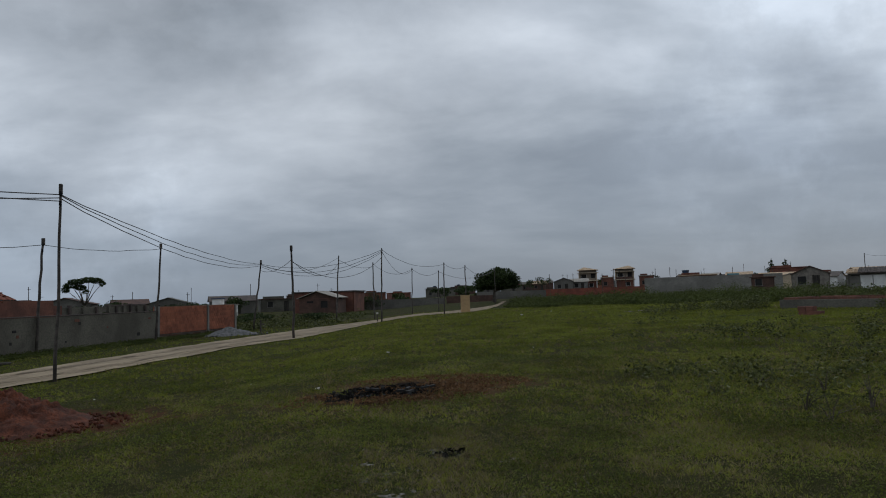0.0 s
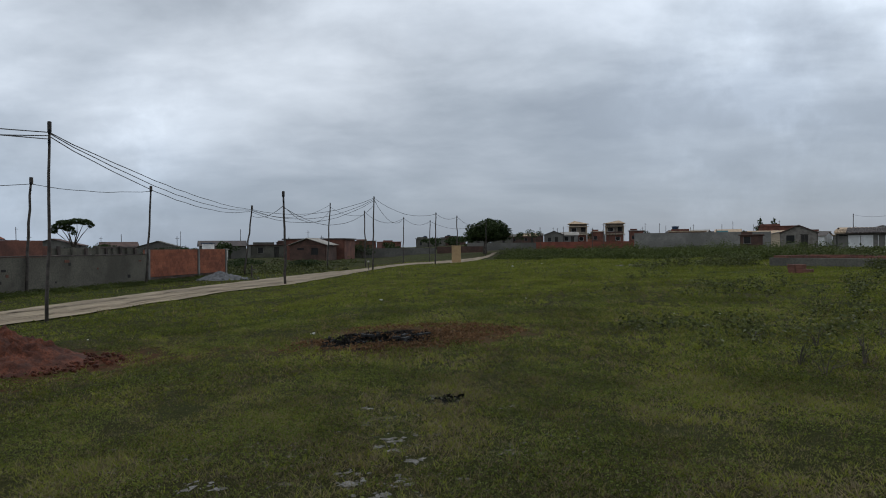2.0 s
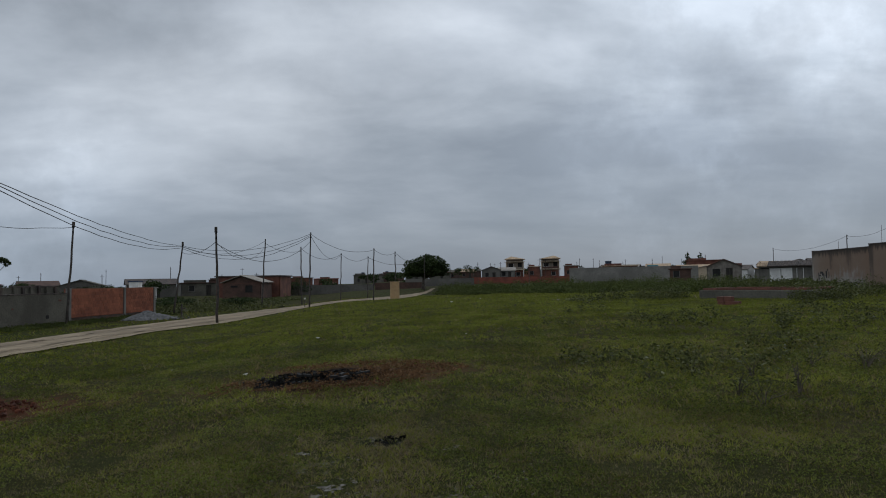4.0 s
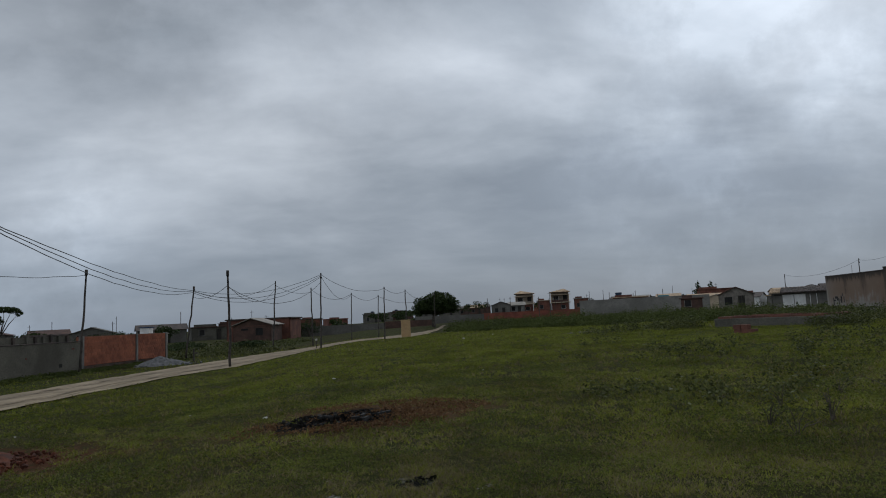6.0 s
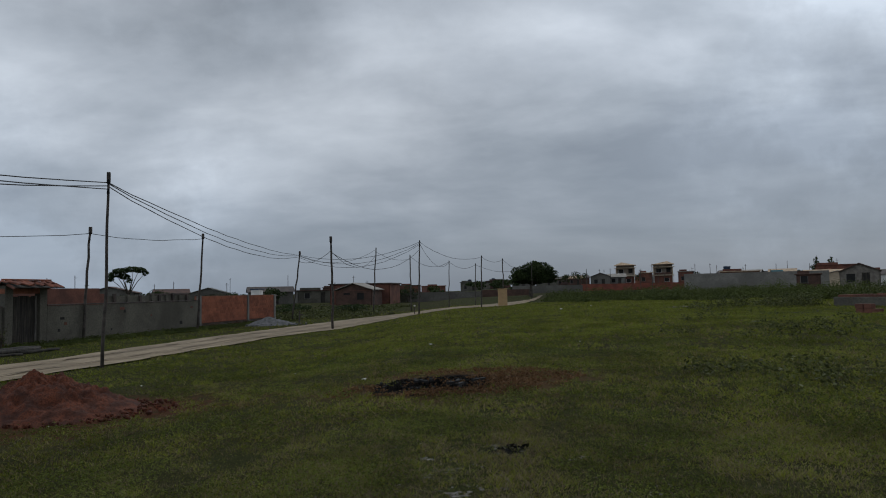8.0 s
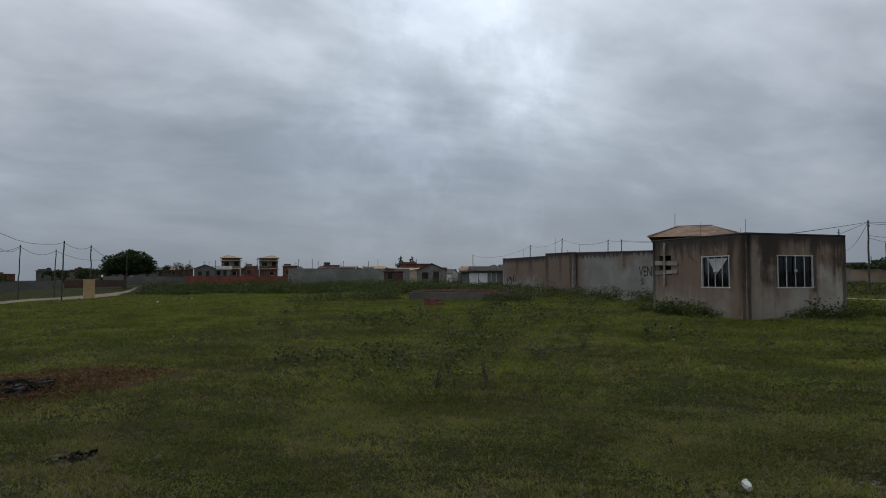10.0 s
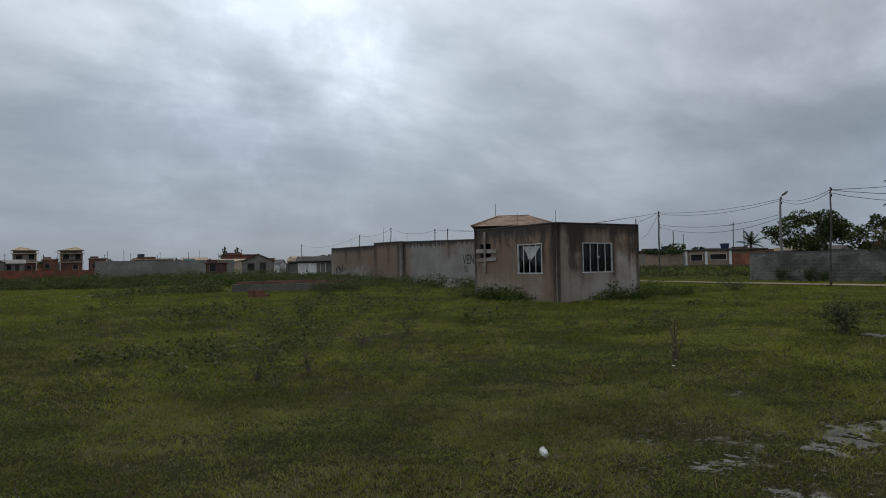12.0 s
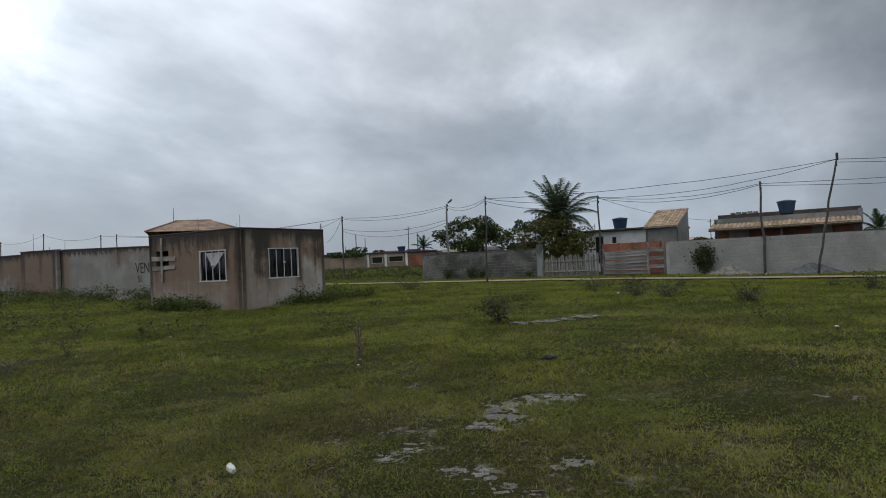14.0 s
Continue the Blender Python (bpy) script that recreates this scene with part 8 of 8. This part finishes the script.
for k, (r0, r1, density, height, width) in enumerate(((3.4, 8.5, 3700, 0.034, 0.0050), (8.5, 17, 1150, 0.042, 0.0090), (17, 36, 380, 0.055, 0.014), (36, 72, 64, 0.10, 0.030))):
    turf("grass", 50 + k, r0, r1, density, height, width, False, TURF if k < 2 else TURF_SOFT, "short uneven green pasture grass", 0.55, (62, 34, 17, 8)[k])
    turf("dry_grass", 60 + k, r0, r1, density * (0.30, 0.24, 0.14, 0.10)[k], height * 1.0, width * 0.85, True, DRY, "dry yellowish stalks in the pasture", 0.35, (62, 34, 17, 8)[k])
    turf("withered_grass", 90 + k, r0, r1, density * (1.5, 0.6, 0.12, 0.05)[k], height * 0.9, width * 0.9, True, WITHERED, "withered brown grass in the pasture", 0.40, (62, 34, 17, 8)[k])


# the same turf underfoot and behind the walk
for k, (r0, r1, left, right, density, height, width) in enumerate(((0.05, 3.4, -180, 180, 1300, 0.044, 0.008), (3.4, 9.0, 112, 313, 420, 0.05, 0.012), (9.0, 24.0, 112, 313, 90, 0.06, 0.022))):
    turf("grass", 150 + k, r0, r1, density, height, width, False, TURF, "short uneven green pasture grass", 0.55, 30, left, right)
    turf("withered_grass", 160 + k, r0, r1, density * 0.5, height, width, True, WITHERED, "withered brown grass in the pasture", 0.40, 30, left, right)


def tufts(name, seed, n, r0, r1, blades, height, width, material, label):
    """Taller tufts scattered over the short turf."""
    rng = np.random.default_rng(seed)
    r = np.sqrt(rng.uniform(r0 * r0, r1 * r1, n))
    a = rng.uniform(radians(-47), radians(112), n)
    cx, cy = r * np.sin(a), r * np.cos(a)
    keep = (rng.uniform(0, 1, n) < turf_mask(cx, cy)) & (waves(cx, cy, 0.8, 11) > -0.5)
    cx, cy = cx[keep], cy[keep]
    size = rng.uniform(0.5, 1.4, len(cx))
    x, y, s = np.repeat(cx, blades), np.repeat(cy, blades), np.repeat(size, blades)
    m = len(x)
    la, spread = rng.uniform(0, 2 * np.pi, m), rng.uniform(0, 1, m)
    h = height * s * rng.uniform(0.5, 1.1, m)
    x0, y0 = x + np.cos(la) * spread * 0.05 * s, y + np.sin(la) * spread * 0.05 * s
    z = ground_z_many(x0, y0) - 0.03
    t = la + np.pi / 2
    w = width * rng.uniform(0.7, 1.3, m)
    out = h * (0.15 + 0.75 * spread)
    v = np.stack([np.stack([x0 - np.cos(t) * w, y0 - np.sin(t) * w, z], 1), np.stack([x0 + np.cos(t) * w, y0 + np.sin(t) * w, z], 1),
                  np.stack([x0 + np.cos(la) * out, y0 + np.sin(la) * out, z + h], 1)], 1).reshape(-1, 3)
    return tagged(new(name, fast_mesh(name, v, np.arange(3 * m).reshape(m, 3), material)), label, "grass", kind="stuff")


def clover(name, seed, r0, r1, density, size, material, label):
    """Small level leaves close to the ground between the blades."""
    rng = np.random.default_rng(seed)
    n = int(density * 0.5 * radians(159) * (r1 * r1 - r0 * r0))
    r = np.sqrt(rng.uniform(r0 * r0, r1 * r1, n))
    a = rng.uniform(radians(-47), radians(112), n)
    x, y = r * np.sin(a), r * np.cos(a)
    keep = rng.uniform(0, 1, n) < turf_mask(x, y) * np.clip(0.35 + 0.5 * waves(x, y, 2.6, 21) + 0.3 * waves(x, y, 7.5, 22), 0.02, 1)
    x, y = x[keep], y[keep]
    z = ground_z_many(x, y) + rng.uniform(0.0, 0.05, len(x))
    v, f = leaf_quads(np.stack([x, y, z], 1), size, rng, 0.75, 0.7)
    return tagged(new(name, fast_mesh(name, v, f, material)), label, "groundcover", kind="stuff")


weed_field("scorched_grass", [(0.95, 12.5, 1.0, 0.9, 190, 0.055), (0.0, 13.4, 1.5, 0.35, 90, 0.07), (-0.3, 10.95, 1.3, 0.35, 110, 0.05), (-2.0, 11.6, 0.5, 0.6, 50, 0.05), (0.7, 11.6, 0.8, 0.45, 70, 0.05), (-0.4, 12.1, 1.0, 0.6, 60, 0.03)], "scorched brown stalks round the ash", 0.05, 31, 9, SCORCH)
weed_field("charred_straw", [(-0.62, 12.05, 1.15, 0.7, 210, 0.018), (0.27, 7.05, 0.20, 0.12, 3, 0.01)], "charred black straw on the ash", 0.06, 37, 7, CHAR)
tufts("grass_tufts", 71, 900, 3.5, 10, 20, 0.062, 0.0038, TURF, "taller green grass tufts in the pasture")
tufts("grass_tufts", 72, 2600, 10, 30, 16, 0.10, 0.007, TURF, "taller green grass tufts in the pasture")
tufts("dry_tufts", 73, 900, 3.5, 10, 12, 0.075, 0.0026, DRY, "straw-coloured dry grass tufts")
tufts("withered_tufts", 75, 2600, 3.5, 10, 22, 0.052, 0.0035, WITHERED, "withered brown grass tufts")
tufts("withered_tufts", 76, 1500, 10, 30, 14, 0.09, 0.007, WITHERED, "withered brown grass tufts")
tufts("dry_tufts", 74, 900, 10, 30, 10, 0.12, 0.008, DRY, "straw-coloured dry grass tufts")
clover("clover", 81, 3.4, 9, 2600, 0.020, CLOVER, "small broad leaves creeping between the grass")
clover("clover", 82, 9, 20, 800, 0.030, CLOVER, "small broad leaves creeping between the grass")
clover("clover", 83, 20, 45, 130, 0.05, TURF_SOFT, "small broad leaves creeping between the grass")


# ---- litter ----
def litter():
    rng = random.Random(17)
    # the white crumpled cup near the camera
    x, y = 4.50, 3.16
    bm = bmesh.new()
    tube(bm, [(0, 0, 0), (0.02, 0, 0.005), (0.075, 0.0, 0.01), (0.082, 0.0, 0.01)], [0.020, 0.023, 0.028, 0.030], 14)
    for v in bm.verts:
        v.co += Vector((rng.uniform(-1, 1), rng.uniform(-1, 1), rng.uniform(-1, 1))) * 0.006
    ob = whole("plastic_cup", bm, PLASTIC_WHITE, "crumpled white plastic cup lying in the grass", "cup")
    ob.matrix_world = pose(x, y, ground_z(x, y) + 0.02, 10, -8, 60)
    for k, (x, y, s) in enumerate(((-2.11, 13.28, 0.11), (-7.66, 15.69, 0.07), (-1.2, 20.7, 0.10), (12.46, 10.6, 0.09), (9.2, 4.35, 0.05), (3.1, 19.5, 0.06), (-4.2, 16.2, 0.05), (14.0, -3.0, 0.09), (24.6, 1.6, 0.12), (6.5, 47.0, 0.22), (9.5, 52.0, 0.2), (-6.9, 11.0, 0.04))):
        bm = bmesh.new()
        s *= 0.42
        bmesh.ops.create_icosphere(bm, subdivisions=2, radius=s)
        for v in bm.verts:
            v.co = Vector((v.co.x * 1.25, v.co.y * 0.8, v.co.z * 0.42)) + Vector((rng.uniform(-1, 1), rng.uniform(-1, 1), rng.uniform(-1, 1))) * s * 0.16
        ob = whole("litter", bm, PLASTIC_WHITE, "crumpled pale scrap of litter in the grass", "litter", "scraps of litter")
        ob.matrix_world = pose(x, y, ground_z(x, y) + s * 0.32, 0, 0, rng.uniform(0, 180))
    x, y = 9.87, 1.59
    bm = bmesh.new()
    bmesh.ops.create_icosphere(bm, subdivisions=2, radius=0.10)
    for v in bm.verts:
        v.co = Vector((v.co.x * 0.7, v.co.y * 1.3, v.co.z * 0.3)) + Vector((rng.uniform(-1, 1), rng.uniform(-1, 1), rng.uniform(-1, 1))) * 0.02
    ob = whole("dung_pat", bm, VOID, "dark dried dung pat on the turf", "dung")
    ob.matrix_world = pose(x, y, ground_z(x, y) + 0.03, 0, 0, 20)
    x, y = -0.45, 11.9
    bm = bmesh.new()
    for k in range(7):
        box(bm, x + rng.uniform(-0.6, 0.6), y + rng.uniform(-0.4, 0.4), ground_z(x, y) + 0.04, rng.uniform(0.1, 0.4), 0.05, 0.04, rng.uniform(0, 180))
    whole("charred_sticks", bm, VOID, "charred sticks left in the ash", "debris", kind="stuff")


litter()

# ---- bricks of the near walls ----
brick_panel(BRICK_WALLS[0], 6.2, 10.4, -0.1, 1.66, 0.0)
brick_panel(BRICK_WALLS[0], 10.72, 11.88, -0.1, 1.66, 0.0)
brick_panel(BRICK_WALLS[0], 4.15, 6.2, -0.1, 1.66, 0.0)
brick_panel(BRICK_WALLS[1], 0.2, 5.95, 0.28, 2.0, 0.0)
brick_panel(BRICK_WALLS[1], 6.25, 10.05, 0.28, 2.0, 0.0)
# ---- blocks of the walls along the path ----
brick_panel(RIGHT_WALLS[0], 0.35, 9.35, 0.0, 1.92, 0.17, OLD_BLOCK, 0.40, 0.20, 0.014, 0.02)
brick_panel(RIGHT_WALLS[1], 35.2, 45.95, 0.1, 2.10, 0.165, GREY_BLOCK, 0.40, 0.20, 0.012, 0.015)
